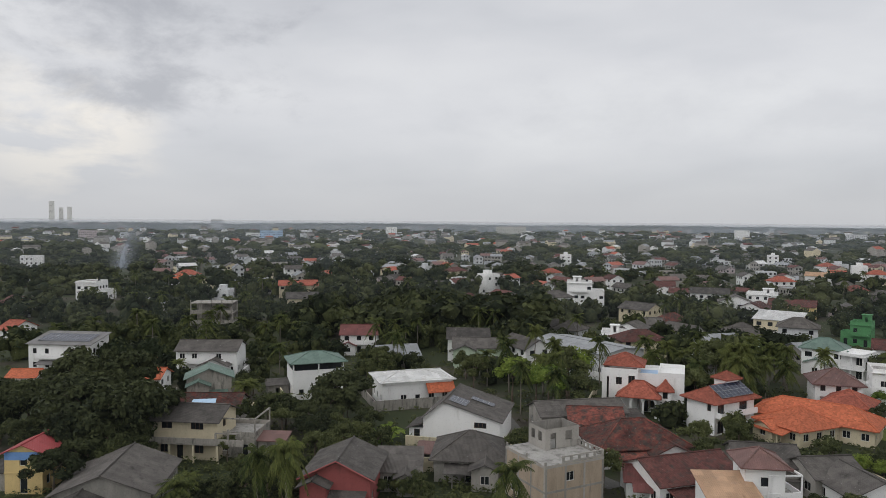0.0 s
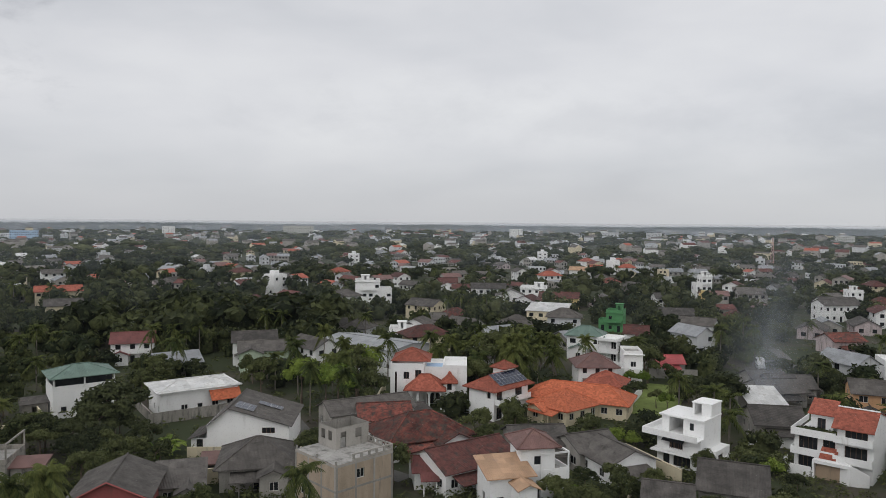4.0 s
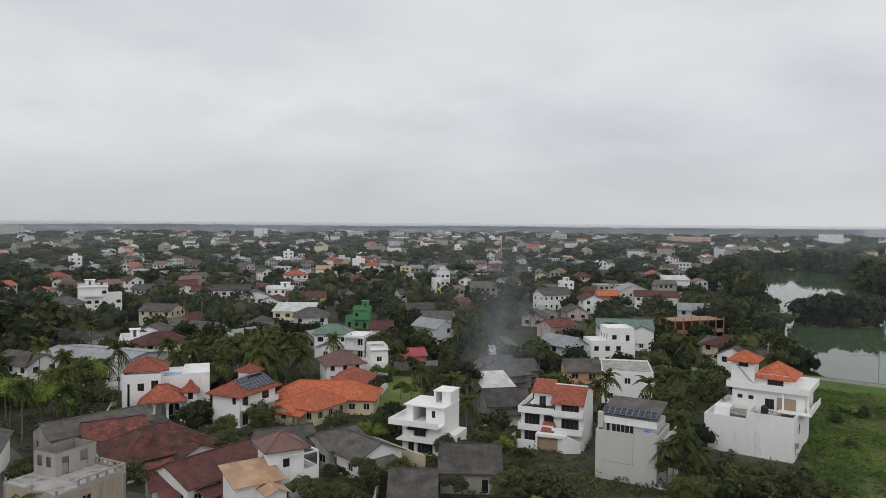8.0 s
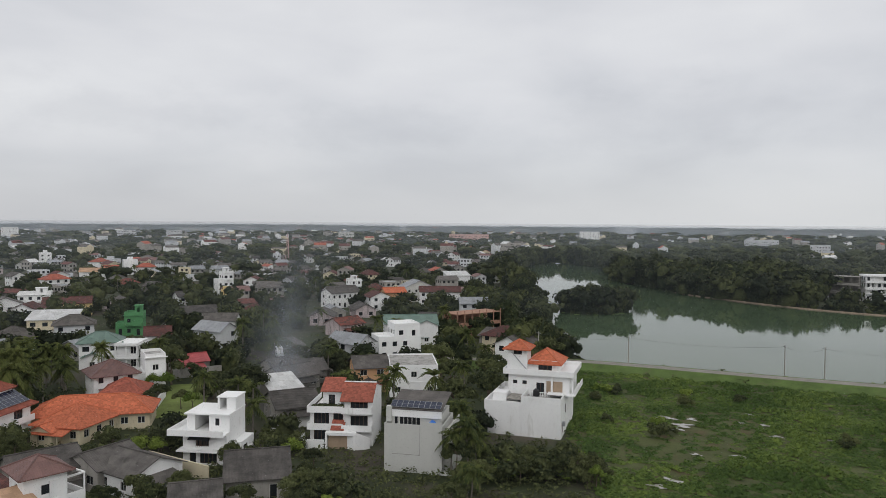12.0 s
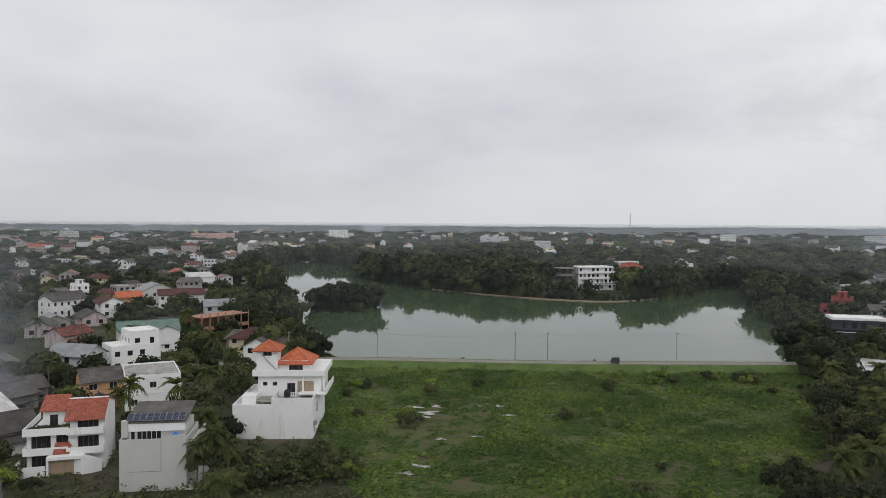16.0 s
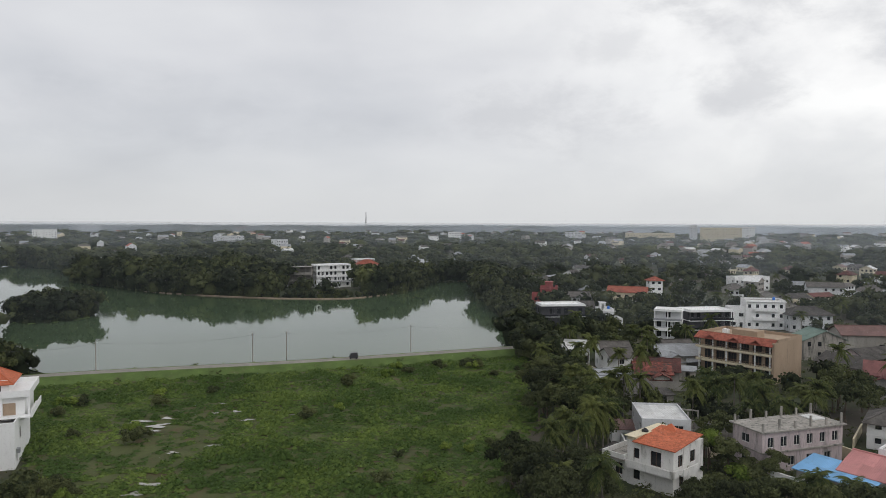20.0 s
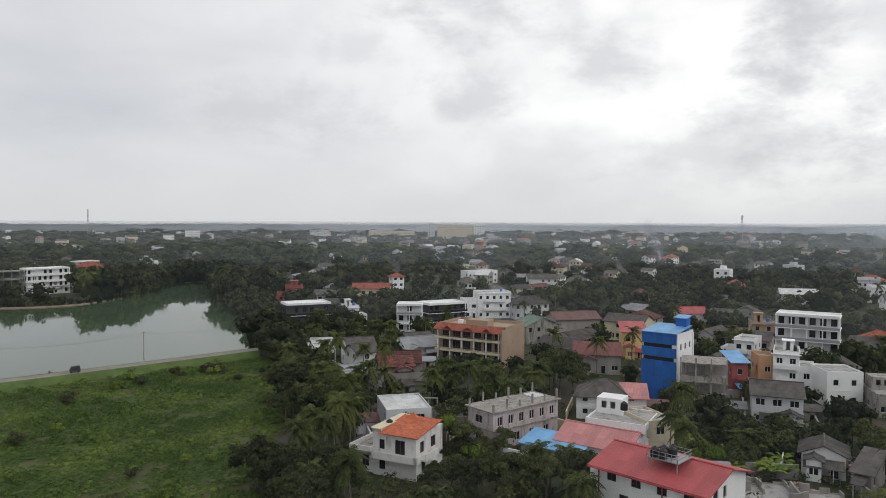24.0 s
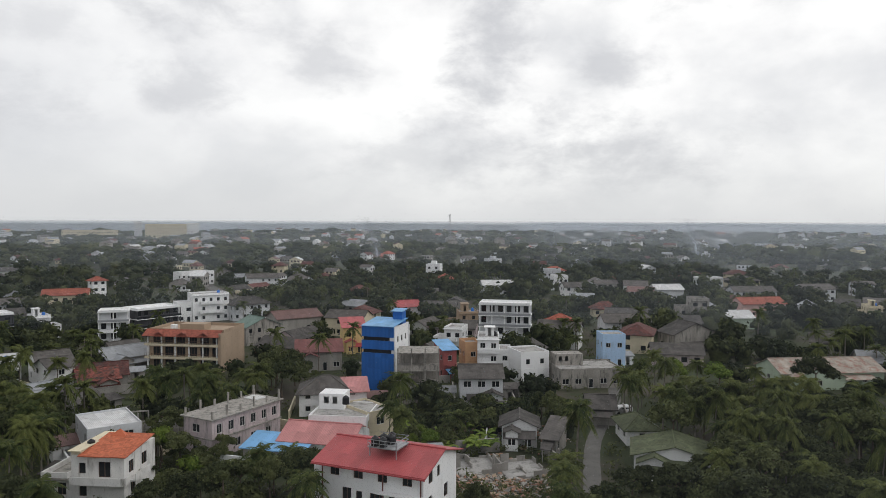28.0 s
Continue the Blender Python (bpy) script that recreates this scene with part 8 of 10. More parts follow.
house(891, 129, -82, 20, 14, 14, 4, "palegrey", "flat", "concrete", "white block with a flat roof above trees")
house(1076, 230, -78, 44, 18, 15, 4, "palegrey", "flat", "concrete", "white block with a flat roof above trees")
house(-287, 1196, 13, 37, 15, 18, 5, "lightblue", "flat", "concrete", "blue and white office block above trees")
house(-318, 1198, 15, 24, 15, 14, 4, "white", "flat", "concrete", "white office block above the far trees")
house(-556, 1119, 26, 26, 18, 17, 5, "pinkgrey", "flat", "concrete", "pinkish apartment block above the far trees")
house(1294, -126, -96, 24, 14, 19, 5, "white", "flat", "concrete", "white apartment block above the far trees")
house(1144, 772, -56, 76, 30, 14, 3, "pink", "flat", "concrete", "long hall with a dull pink front")
house(1011, 969, -46, 30, 20, 17, 6, "greywall", "flat", "concrete", "grey apartment block above the far trees")
house(1375, -521, -111, 93, 25, 17, 3, "cream", "flat", "concrete", "long cream school block above the trees")
house(1370, -608, -116, 14, 24, 33, 8, "palegrey", "flat", "concrete", "narrow pale stair tower of an institution")
house(1352, -655, -116, 76, 26, 28, 6, "cream", "flat", "concrete", "large cream institutional block above the trees")
house(1365, 622, -66, 40, 20, 20, 6, "white", "flat", "concrete", "white apartment block above the far trees")
house(1449, -387, -105, 34, 14, 17, 5, "palegrey", "flat", "concrete", "pale block above the far trees")
house(579, 1384, -23, 27, 18, 22, 8, "white", "flat", "concrete", "white apartment tower above the trees")
house(751, 1298, -30, 34, 18, 17, 5, "palegrey", "flat", "concrete", "pale apartment block above the far trees")
house(824, 1254, -33, 30, 18, 17, 6, "palegrey", "flat", "concrete", "pale apartment block above the far trees")
house(1334, -702, -116, 22, 26, 30, 7, "white", "flat", "concrete", "white end wing of an institution")
house(-115, 1596, 4, 25, 18, 22, 7, "white", "flat", "concrete", "white apartment block above the far trees")
house(161, 1692, -5, 70, 30, 24, 7, "greywall", "flat", "concrete", "broad grey block on the wooded skyline")
house(2230, 888, -68, 66, 30, 24, 7, "palegrey", "flat", "concrete", "pale apartment block on the skyline")
house(-784, 2479, 18, 38, 25, 36, 10, "palegrey", "flat", "concrete", "pale apartment block on the skyline")
# white walls put the paling of distance haze into these towers' colour
house(-1989, 3812, 28, 24, 22, 98, 16, "white", "flat", "concrete", "slim tower block far on the skyline")
house(-2063, 3773, 29, 26, 26, 128, 20, "white", "flat", "concrete", "slim tower block far on the skyline")
house(-2048, 3838, 28, 22, 22, 95, 16, "white", "flat", "concrete", "slim tower block far on the skyline")

column_row = new("unfinished_wall")
column_row.matrix_world = shift(114.7, -53.8, 0, -118)
tagged(column_row, "unfinished low walls with bare concrete columns", "wall")
HOUSES.append((114.7, -53.8, radians(-118), 10.0, 5.0, 3))
for x in (-4.8, -3.2, -1.6, 0.0, 1.6, 3.2, 4.8):
    solid(column_row, "column", WALL["cement"], (x - 0.12, x + 0.12, -2.3, -2.06, 0, 3.9 + 0.3 * math.sin(5 * x)))
    solid(column_row, "column", WALL["cement"], (x - 0.12, x + 0.12, 2.06, 2.3, 0, 3.6 + 0.3 * math.sin(3 * x)))
solid(column_row, "low_wall", WALL["stained"], (-4.9, 4.9, -2.25, -2.12, 0, 1.9), (-4.9, -4.75, -2.0, 2.0, 0, 2.2), (-4.9, 3.0, 2.12, 2.25, 0, 2.4))
solid(column_row, "beam", WALL["cement"], (-4.9, -1.5, 2.08, 2.28, 3.9, 4.1))
water_tank(109.4, 59.4, 6.10)
water_tank(108.7, -36.8, 5.66)
water_tank(84.3, -68.9, 8.16)
solid(yellow_house, "upper_band", WALL["skyblue"], (-2.47, 2.47, -3.02, 3.02, 4.5, 5.56), label="sky blue painted band")
sloped(awning_house, "awning", 1.6, 7.3, -6.4, 2.7, -4.52, 4.5, ROOF["orangetile"])
solid(awning_house, "parapet", WALL["white"], (-7.1, 7.1, -4.75, -4.6, 4.2, 5.1), (7.06, 7.2, -4.6, 4.6, 4.2, 5.1))
for k in (1, -1):
    part("verge_board", Shape().beam((k * 4.9, -5.5, 4.0), (0, -5.5, 6.42), 0.11, 4).mesh("verge_board", WALL["redwall"]), red_house)

# ---- island, shore, dam: poles, wires, vehicles, masts ----
def island():
    s = Shape()
    n = 22
    rim = [(276 + (17 + 3 * math.sin(3 * k)) * math.cos(2 * math.pi * k / n), 123 + (13 + 2 * math.cos(2 * k)) * math.sin(2 * math.pi * k / n)) for k in range(n)]
    for k in range(n):
        a, b = rim[k], rim[(k + 1) % n]
        s.face([(a[0], a[1], 0.2), (b[0], b[1], 0.2), (276 + (b[0] - 276) * 0.7, 123 + (b[1] - 123) * 0.7, 1.0), (276 + (a[0] - 276) * 0.7, 123 + (a[1] - 123) * 0.7, 1.0)])
    s.face([(276 + (x - 276) * 0.7, 123 + (y - 123) * 0.7, 1.0) for x, y in rim])
    tagged(new("island", s.mesh("island", GRASS)), "small low island thick with trees in the lake", "island", "", "structure")
    rnd = random.Random(4)
    for i in range(24):
        a, q = i * 2.4, 15.0 * math.sqrt((i + 0.5) / 24)
        FAR_TREES["d"].append((276 + q * math.cos(a), 123 + 0.8 * q * math.sin(a), rnd.uniform(9.0, 13.0)))

    for i in range(34):
        a = i * 0.1848
        FAR_TREES["d"].append((276 + 15.5 * math.cos(a), 123 + 11.5 * math.sin(a), rnd.uniform(4.0, 6.5)))


island()
for bx, by in shore:
    if near_line(bx, by, DAM) > 12:
        for q in (2.5, 5.0, 7.5) if not 0.03 < by / bx < 0.15 else (3.0,):
            v = Vector((bx - 290, by - 40)).normalized() * q
            FAR_TREES["db"[int(bx * 7 + q) % 2]].append((bx + v.x, by + v.y, 3.0 + (bx * 3.7 + q * 5) % 3.2))


def shore_trees():
    """Trees that lean over the water all round the lake but for the dam."""
    rnd = random.Random(9)
    cx, cy = 300, 60
    line = LAKE_LINE + LAKE_LINE[:1]
    for (x0, y0), (x1, y1) in zip(line, line[1:]):
        n = max(1, int(math.hypot(x1 - x0, y1 - y0) / 4.0))
        for k in range(n):
            x, y = x0 + (x1 - x0) * k / n, y0 + (y1 - y0) * k / n
            o = Vector((y1 - y0, x0 - x1)).normalized() * -1
            if inside(x + o.x * 3, y + o.y * 3, LAKE):
                o = -o
            q = rnd.uniform(2.0, 6.0)
            x, y = x + o.x * q, y + o.y * q
            if near_line(x, y, DAM) < 9 or blocked(x, y, 2.0, False) or in_sight_line(x, y) or (x > 330 and 0.03 < y / x < 0.15):
                continue
            FAR_TREES["d" if rnd.random() < 0.75 else "b"].append((x, y, rnd.uniform(10.0, 18.0) if x > 320 else rnd.uniform(5.0, 10.0)))


shore_trees()


def utility_pole(x, y, z, h=7.5, turn=0):
    ob = new("utility_pole")
    ob.matrix_world = shift(x, y, z, turn)
    tagged(ob, "slim grey concrete utility pole on the dam", "utility pole", "utility poles")
    part("pole", Shape().prism(0, 0, -0.2, h, 0.15, 0.09, 8).mesh("pole", WALL["cement"]), ob)
    part("cross_arm", Shape().box(-0.7, 0.7, -0.05, 0.05, h - 0.5, h - 0.4).mesh("cross_arm", STEEL), ob)
    return ob


POLES = [(163, 88), (171, 67), (181, 33), (183.5, 25), (194, -7), (200, -38)]
for px, py in POLES:
    utility_pole(px, py, 1.1, 7.2, 70)
for (ax, ay), (bx, by) in zip(POLES, POLES[1:]):
    s = Shape()
    n = 10
    pts = [Vector((ax + (bx - ax) * k / n, ay + (by - ay) * k / n, 7.75 - 0.9 * 4 * (k / n) * (1 - k / n))) for k in range(n + 1)]
    for p, q in zip(pts, pts[1:]):
        s.beam(p, q, 0.02, 3)
    tagged(new("power_line", s.mesh("power_line", TANK)), "thin sagging power line between poles", "cable", "power lines")


def three_wheeler(x, y, z, turn):
    ob = new("three_wheeler")
    ob.matrix_world = shift(x, y, z, turn) @ Matrix.Scale(0.85, 4)
    tagged(ob, "dark three-wheeled taxi on the dam road", "three-wheeler")
    s = Shape()
    prof = [(-1.25, 0.35), (1.1, 0.35), (1.3, 0.6), (1.15, 1.0), (0.75, 1.62), (-1.1, 1.68), (-1.28, 1.0)]
    for sgn in (1, -1):
        s.face([(px, 0.62 * sgn, pz) for px, pz in (prof if sgn < 0 else prof[::-1])])
    for (x0, z0), (x1, z1) in zip(prof, prof[1:] + prof[:1]):
        s.face([(x0, 0.62, z0), (x1, 0.62, z1), (x1, -0.62, z1), (x0, -0.62, z0)])
    part("body", s.mesh("body", WALL["darkwall"]), ob)
    part("roof", Shape().box(-1.2, 0.85, -0.64, 0.64, 1.66, 1.74).mesh("roof", TANK), ob)
    part("windscreen", Shape().box(0.98, 1.02, -0.5, 0.5, 1.05, 1.5).mesh("windscreen", GLASS), ob, Matrix.Translation((0.12, 0, 0)))
    wheel = Shape()
    for sgn in (1,):
        wheel.prism(0, 0, -0.06, 0.06, 0.23, 0.23, 12)
    me = wheel.mesh("wheel", TANK)
    for wx, wy in ((0.95, 0), (-0.8, 0.6), (-0.8, -0.6)):
        part("wheel", me, ob, Matrix.Translation((wx, wy, 0.23)) @ Matrix.Rotation(radians(90), 4, "X"))


three_wheeler(182.3, 8, 1.31, 104)

VEHICLE = {"white": surface("white_car_paint", (0.7, 0.7, 0.7), 0.3, 0.03, bump=0.0, spec=0.5), "silver": surface("silver_car_paint", (0.42, 0.43, 0.44), 0.3, 0.03, bump=0.0, spec=0.5)}


def vehicle(x, y, turn, kind="van", colour="white", length=4.4, height=1.9):
    ob = new(kind)
    ob.matrix_world = shift(x, y, 0.04, turn)
    tagged(ob, "%s %s parked beside the lane" % (colour, kind), kind)
    l, h = length / 2, height
    s = Shape()
    prof = [(-l, 0.35), (l, 0.35), (l, 0.9), (l - 0.7, 1.0), (l - 1.3, h), (-l + 0.2, h), (-l, 1.0)]
    for sgn in (1, -1):
        s.face([(px, 0.85 * sgn, pz) for px, pz in (prof if sgn < 0 else prof[::-1])])
    for (x0, z0), (x1, z1) in zip(prof, prof[1:] + prof[:1]):
        s.face([(x0, 0.85, z0), (x1, 0.85, z1), (x1, -0.85, z1), (x0, -0.85, z0)])
    part("body", s.mesh("body", VEHICLE[colour]), ob)
    part("side_glass", Shape().box(-l + 0.5, l - 1.6, -0.87, -0.855, 1.1, h - 0.2).mesh("side_glass", GLASS), ob)
    part("side_glass", Shape().box(-l + 0.5, l - 1.6, 0.855, 0.87, 1.1, h - 0.2).mesh("side_glass", GLASS), ob)
    w = Shape().prism(0, 0, -0.1, 0.1, 0.33, 0.33, 12).mesh("wheel", TANK)
    for wx in (-l + 0.8, l - 0.8):
        for wy in (0.8, -0.8):
            part("wheel", w, ob, Matrix.Translation((wx, wy, 0.33)) @ Matrix.Rotation(radians(90), 4, "X"))
    if kind == "lorry":
        part("cargo_box", Shape().box(-l - 2.4, l - 1.5, -1.05, 1.05, 0.8, 3.0).mesh("cargo_box", VEHICLE[colour]), ob)


vehicle(147, -112, 150, "lorry", "white", 5.4, 2.3)
vehicle(139, -121, 150, "van", "silver")
vehicle(131, 151, 60, "van", "white")
vehicle(127, 146, 60, "car", "silver", 4.2, 1.5)
vehicle(66, -120, 65, "car", "white", 4.0, 1.5)
vehicle(209, -143, 160, "car", "silver", 4.2, 1.5)


def lattice_mast(x, y, h, base, label, colour):
    ob = new("radio_mast")
    ob.location = (x, y, 0)
    tagged(ob, label, "radio mast", "masts")
    n = max(6, int(h / 3))
    legs = [(math.cos(a), math.sin(a)) for a in (0.4, 2.5, 4.6)]
    for lx, ly in legs:
        part("leg", Shape().beam((lx * base, ly * base, 0), (lx * base * 0.25, ly * base * 0.25, h), 0.12 + h * 0.002, 4).mesh("leg", colour), ob)
    for k in range(n):
        r0, r1 = base * (1 - 0.75 * k / n), base * (1 - 0.75 * (k + 1) / n)
        s = Shape()
        for i in range(3):
            j = (i + 1) % 3
            s.beam((legs[i][0] * r0, legs[i][1] * r0, h * k / n), (legs[j][0] * r1, legs[j][1] * r1, h * (k + 1) / n), 0.07 + h * 0.001, 3)
            s.beam((legs[i][0] * r1, legs[i][1] * r1, h * (k + 1) / n), (legs[j][0] * r1, legs[j][1] * r1, h * (k + 1) / n), 0.07 + h * 0.001, 3)
        part("bracing", s.mesh("bracing", colour), ob)
    for a in (0.3, 2.4, 4.5):
        part("antenna", Shape().box(-0.18, 0.18, -0.1, 0.1, h - 3.2, h - 0.4).mesh("antenna", VEHICLE["white"]), ob, shift(math.cos(a) * base * 0.5, math.sin(a) * base * 0.5))


lattice_mast(*(412, 463), 26, 2.2, "red and white lattice phone mast among houses", WALL["pink"])
lattice_mast(*(675, -738), 46, 3.0, "grey lattice mast rising over the far woods", STEEL)
lattice_mast(*(1799, 48), 62, 3.2, "thin grey lattice mast on the skyline", STEEL)


# ---- plot walls, tanks and lean-to roofs round the near houses ----
def plot_walls():
    rnd = random.Random(21)
    n = 0
    for hx, hy, a, w, d, h in list(HOUSES):
        r = math.hypot(hx, hy)
        if r > 185 or h > 20 or any(math.hypot(hx - px, hy - py) < 2 for px, py in ((112.1, 62.0), (83.5, 64.9), (86.5, 82.9), (66.2, 91.9), (62.1, -57.4), (14.6, 91.7))):
            continue
        m = shift(hx, hy, 0, math.degrees(a))
        if rnd.random() < 0.75:
            for side in rnd.sample((0, 1, 2, 3), 2):
                o = rnd.uniform(1.6, 3.0)
                ends = {0: ((-w / 2 - o, -d / 2 - o), (w / 2 + o, -d / 2 - o)), 1: ((w / 2 + o, -d / 2 - o), (w / 2 + o, d / 2 + o)),
                        2: ((w / 2 + o, d / 2 + o), (-w / 2 - o, d / 2 + o)), 3: ((-w / 2 - o, d / 2 + o), (-w / 2 - o, -d / 2 - o))}[side]
                p, q = (m @ Vector((*e, 0)) for e in ends)
                if any(blocked(p.x + (q.x - p.x) * t, p.y + (q.y - p.y) * t, 0.3) for t in (0, 0.2, 0.4, 0.6, 0.8, 1)):
                    continue
                hgt = rnd.uniform(1.5, 2.1)
                length = (q - p).length
                s = Shape().box(0, length, -0.08, 0.08, 0, hgt)
                s.box(0, length, -0.13, 0.13, hgt, hgt + 0.08)
                ob = new("garden_wall", s.mesh("garden_wall", WALL[rnd.choice(("white", "cement", "stained", "cream", "cement"))]))
                ob.matrix_world = shift(p.x, p.y, 0, math.degrees(math.atan2(q.y - p.y, q.x - p.x)))
                tagged(ob, "low plastered garden wall round a house plot", "wall", "garden walls")
        if rnd.random() < 0.5:
            # a lean-to with a sheet roof against or near the house
            sx = rnd.choice((-1, 1))
            lw, ld = rnd.uniform(2.5, 4.5), rnd.uniform(2.4, 4.0)
            c = m @ Vector((sx * (w / 2 + lw / 2 + 0.25), rnd.uniform(-0.3, 0.3) * d, 0))
            if blocked(c.x, c.y, 0.2) or any(blocked(*(c + m.to_3x3() @ Vector((i * lw / 2, j * ld / 2, 0))).xy, 0.1) for i in (-1, 1) for j in (-1, 1)):
                continue
            ob = new("lean_to")
            ob.matrix_world = shift(c.x, c.y, 0, math.degrees(a))
            tagged(ob, "small lean-to shed with a sheet metal roof", "shed", "sheds")
            hh = rnd.uniform(2.2, 2.7)
            part("wall", walls(lw, ld, 0, hh, {"F": [(lw / 2 - 0.45, lw / 2 + 0.45, 0.02, 1.95)]}, mat=WALL[rnd.choice(("cement", "stained", "white"))]), ob)
            rs, gs = roof_shed(lw, ld, 0.5, 0.35, None)
            part("roof", rs.mesh("roof", ROOF[rnd.choice(("asbestos", "greymetal", "asbestos", "whitemetal", "brownmetal"))]), ob, shift(0, 0, hh))
            HOUSES.append((c.x, c.y, a, lw, ld, hh))
            n += 1


plot_walls()


# ---- smoke of small garden fires ----
def smoke(x, y, height, width, dens, label):
    m = bpy.data.materials.new("thin_smoke")
    m.use_nodes = True
    nt = m.node_tree
    nt.nodes.clear()
    out = nt.nodes.new("ShaderNodeOutputMaterial")
    tr = nt.nodes.new("ShaderNodeBsdfTransparent")
    tl = nt.nodes.new("ShaderNodeBsdfTranslucent")
    tl.inputs[0].default_value = (0.62, 0.67, 0.74, 1)
    mix = nt.nodes.new("ShaderNodeMixShader")
    uv = nt.nodes.new("ShaderNodeUVMap")
    sep = nt.nodes.new("ShaderNodeSeparateXYZ")
    link(nt, uv.outputs[0], sep.inputs[0])
    tc = nt.nodes.new("ShaderNodeTexCoord")
    n = node(nt, "ShaderNodeTexNoise", Scale=3.2 / width, Detail=5.0, Roughness=0.6, Distortion=0.6)
    link(nt, tc.outputs["Object"], n.inputs["Vector"])
    u = math_node(nt, "SUBTRACT", 1.0, math_node(nt, "ABSOLUTE", math_node(nt, "MULTIPLY_ADD", sep.outputs[0], 2.0, -1.0)), clamp=True)
    v = math_node(nt, "SUBTRACT", 1.0, sep.outputs[1], clamp=True)
    low = math_node(nt, "MULTIPLY", sep.outputs[1], 12.0, clamp=True)
    f = math_node(nt, "MULTIPLY", math_node(nt, "POWER", u, 1.8), math_node(nt, "MULTIPLY", math_node(nt, "POWER", v, 0.8), low))
    nn = math_node(nt, "MULTIPLY", math_node(nt, "SUBTRACT", n.outputs["Fac"], 0.28, clamp=True), dens * 3.4)
    link(nt, math_node(nt, "MULTIPLY", f, nn, clamp=True), mix.inputs[0])
    link(nt, tr.outputs[0], mix.inputs[1])
    link(nt, tl.outputs[0], mix.inputs[2])
    link(nt, mix.outputs[0], out.inputs[0])
    s = Shape()
    k = 12
    for turn in (math.degrees(math.atan2(y, x)) + 70, math.degrees(math.atan2(y, x)) + 112):
        a = radians(turn)
        for i in range(k):
            t0, t1 = i / k, (i + 1) / k
            row = []
            for t in (t0, t1):
                w = width * (0.45 + 0.55 * t) / 2
                c = Vector((0.35 * height * t * t, 0.12 * height * t * t, height * t))
                d = Vector((math.cos(a), math.sin(a), 0)) * w
                row.append((c - d, c + d))
            s.face([row[0][0], row[0][1], row[1][1], row[1][0]], [(0, t0), (1, t0), (1, t1), (0, t1)])
    ob = tagged(new("smoke", s.mesh("smoke", m)), label, "smoke", "", "stuff")
    ob.location = (x, y, 0.5)


smoke(99, 113, 34, 40, 0.40, "thin blue-grey smoke rising from a small fire")
smoke(-221, 491, 34, 40, 0.70, "thin blue-grey smoke rising from a small fire")
smoke(442, -396, 40, 30, 0.60, "thin blue-grey smoke rising from a small fire")
smoke(289, -669, 40, 46, 0.60, "thin blue-grey smoke rising from a small fire")

LAWN = surface("mown_grass", (0.15, 0.19, 0.05), 0.95, 0.3, 0.4, 3.0, bump=0.3)
PLOT = [(72.0, 119.0), (80.0, 114.0), (98.0, 134.0), (91.0, 140.0)]
flat("lawn", PLOT, 0.05, LAWN, label="open plot of pale green grass beside houses")
rnd_f = random.Random(31)
plant(93.7, -39.6, "b", 5.2, rnd_f)
plant(96.1, -43.0, "b", 4.4, rnd_f)
for i in range(36):
    u, v = rnd_f.uniform(-9, 9), rnd_f.uniform(-4, 4)
    bx, by = 89.8 + u * math.cos(radians(-66)) - v * math.sin(radians(-66)), 47.7 + u * math.sin(radians(-66)) + v * math.cos(radians(-66))
    if not blocked(bx, by, 0.9):
        plant(bx, by, rnd_f.choice("sssbby"), rnd_f.uniform(2.0, 4.4), rnd_f)
for fx, fy, n in ((170, -8, 5), (178, -20, 6), (172, -30, 6), (160, 6, 3), (150, 38, 4), (140, 60, 5), (130, 10, 3), (112, -8, 4), (100, -6, 4), (120, 48, 4)):
    for i in range(n):
        plant(fx + rnd_f.gauss(0, 3), fy + rnd_f.gauss(0, 4), "s", rnd_f.uniform(1.4, 2.8), rnd_f)


# ---- rubble of the broken yards ----
def rubble(name, x, y, rx, ry, n, seed, label):
    rnd = random.Random(seed)
    s = Shape()
    for i in range(n):
        u, v = rnd.gauss(0, 0.45), rnd.gauss(0, 0.45)
        px, py = x + u * rx, y + v * ry
        if abs(u) > 1 or abs(v) > 1 or blocked(px, py, 0.4):
            continue
        k = 0.07 + 0.33 * rnd.random() ** 3
        m = Matrix.Translation((px, py, 0.1 + k * 0.3 + 0.5 * max(0.0, noise.noise(Vector((px * 0.5, py * 0.5, 1))))) ) @ Matrix.Rotation(rnd.uniform(0, 6.28), 4, "Z") @ Matrix.Rotation(rnd.uniform(-0.5, 0.5), 4, "X")
        a, b, c = k * rnd.uniform(0.6, 1.6), k * rnd.uniform(0.4, 0.9), k * rnd.uniform(0.25, 0.6)
        p = [m @ Vector((i0 * a, j0 * b, k0 * c)) for k0 in (-1, 1) for i0, j0 in ((-1, -1), (1, -1), (1, 1), (-1, 1))]
        mi = rnd.choice((0, 0, 1, 2))
        for q in ((4, 5, 6, 7), (0, 1, 5, 4), (1, 2, 6, 5), (2, 3, 7, 6), (3, 0, 4, 7)):
            s.face([p[j] for j in q], None, mi)
    tagged(new(name, s.mesh(name, WALL["stained"], WALL["brown"], WALL["brick"])), label, "rubble", "", "stuff")


rubble("rubble", 61, -77, 9, 9, 2200, 3, "broken concrete and brick rubble in the yards")
rubble("rubble", 73, -96, 10, 8, 1100, 4, "broken brick rubble and roof scraps in a yard")


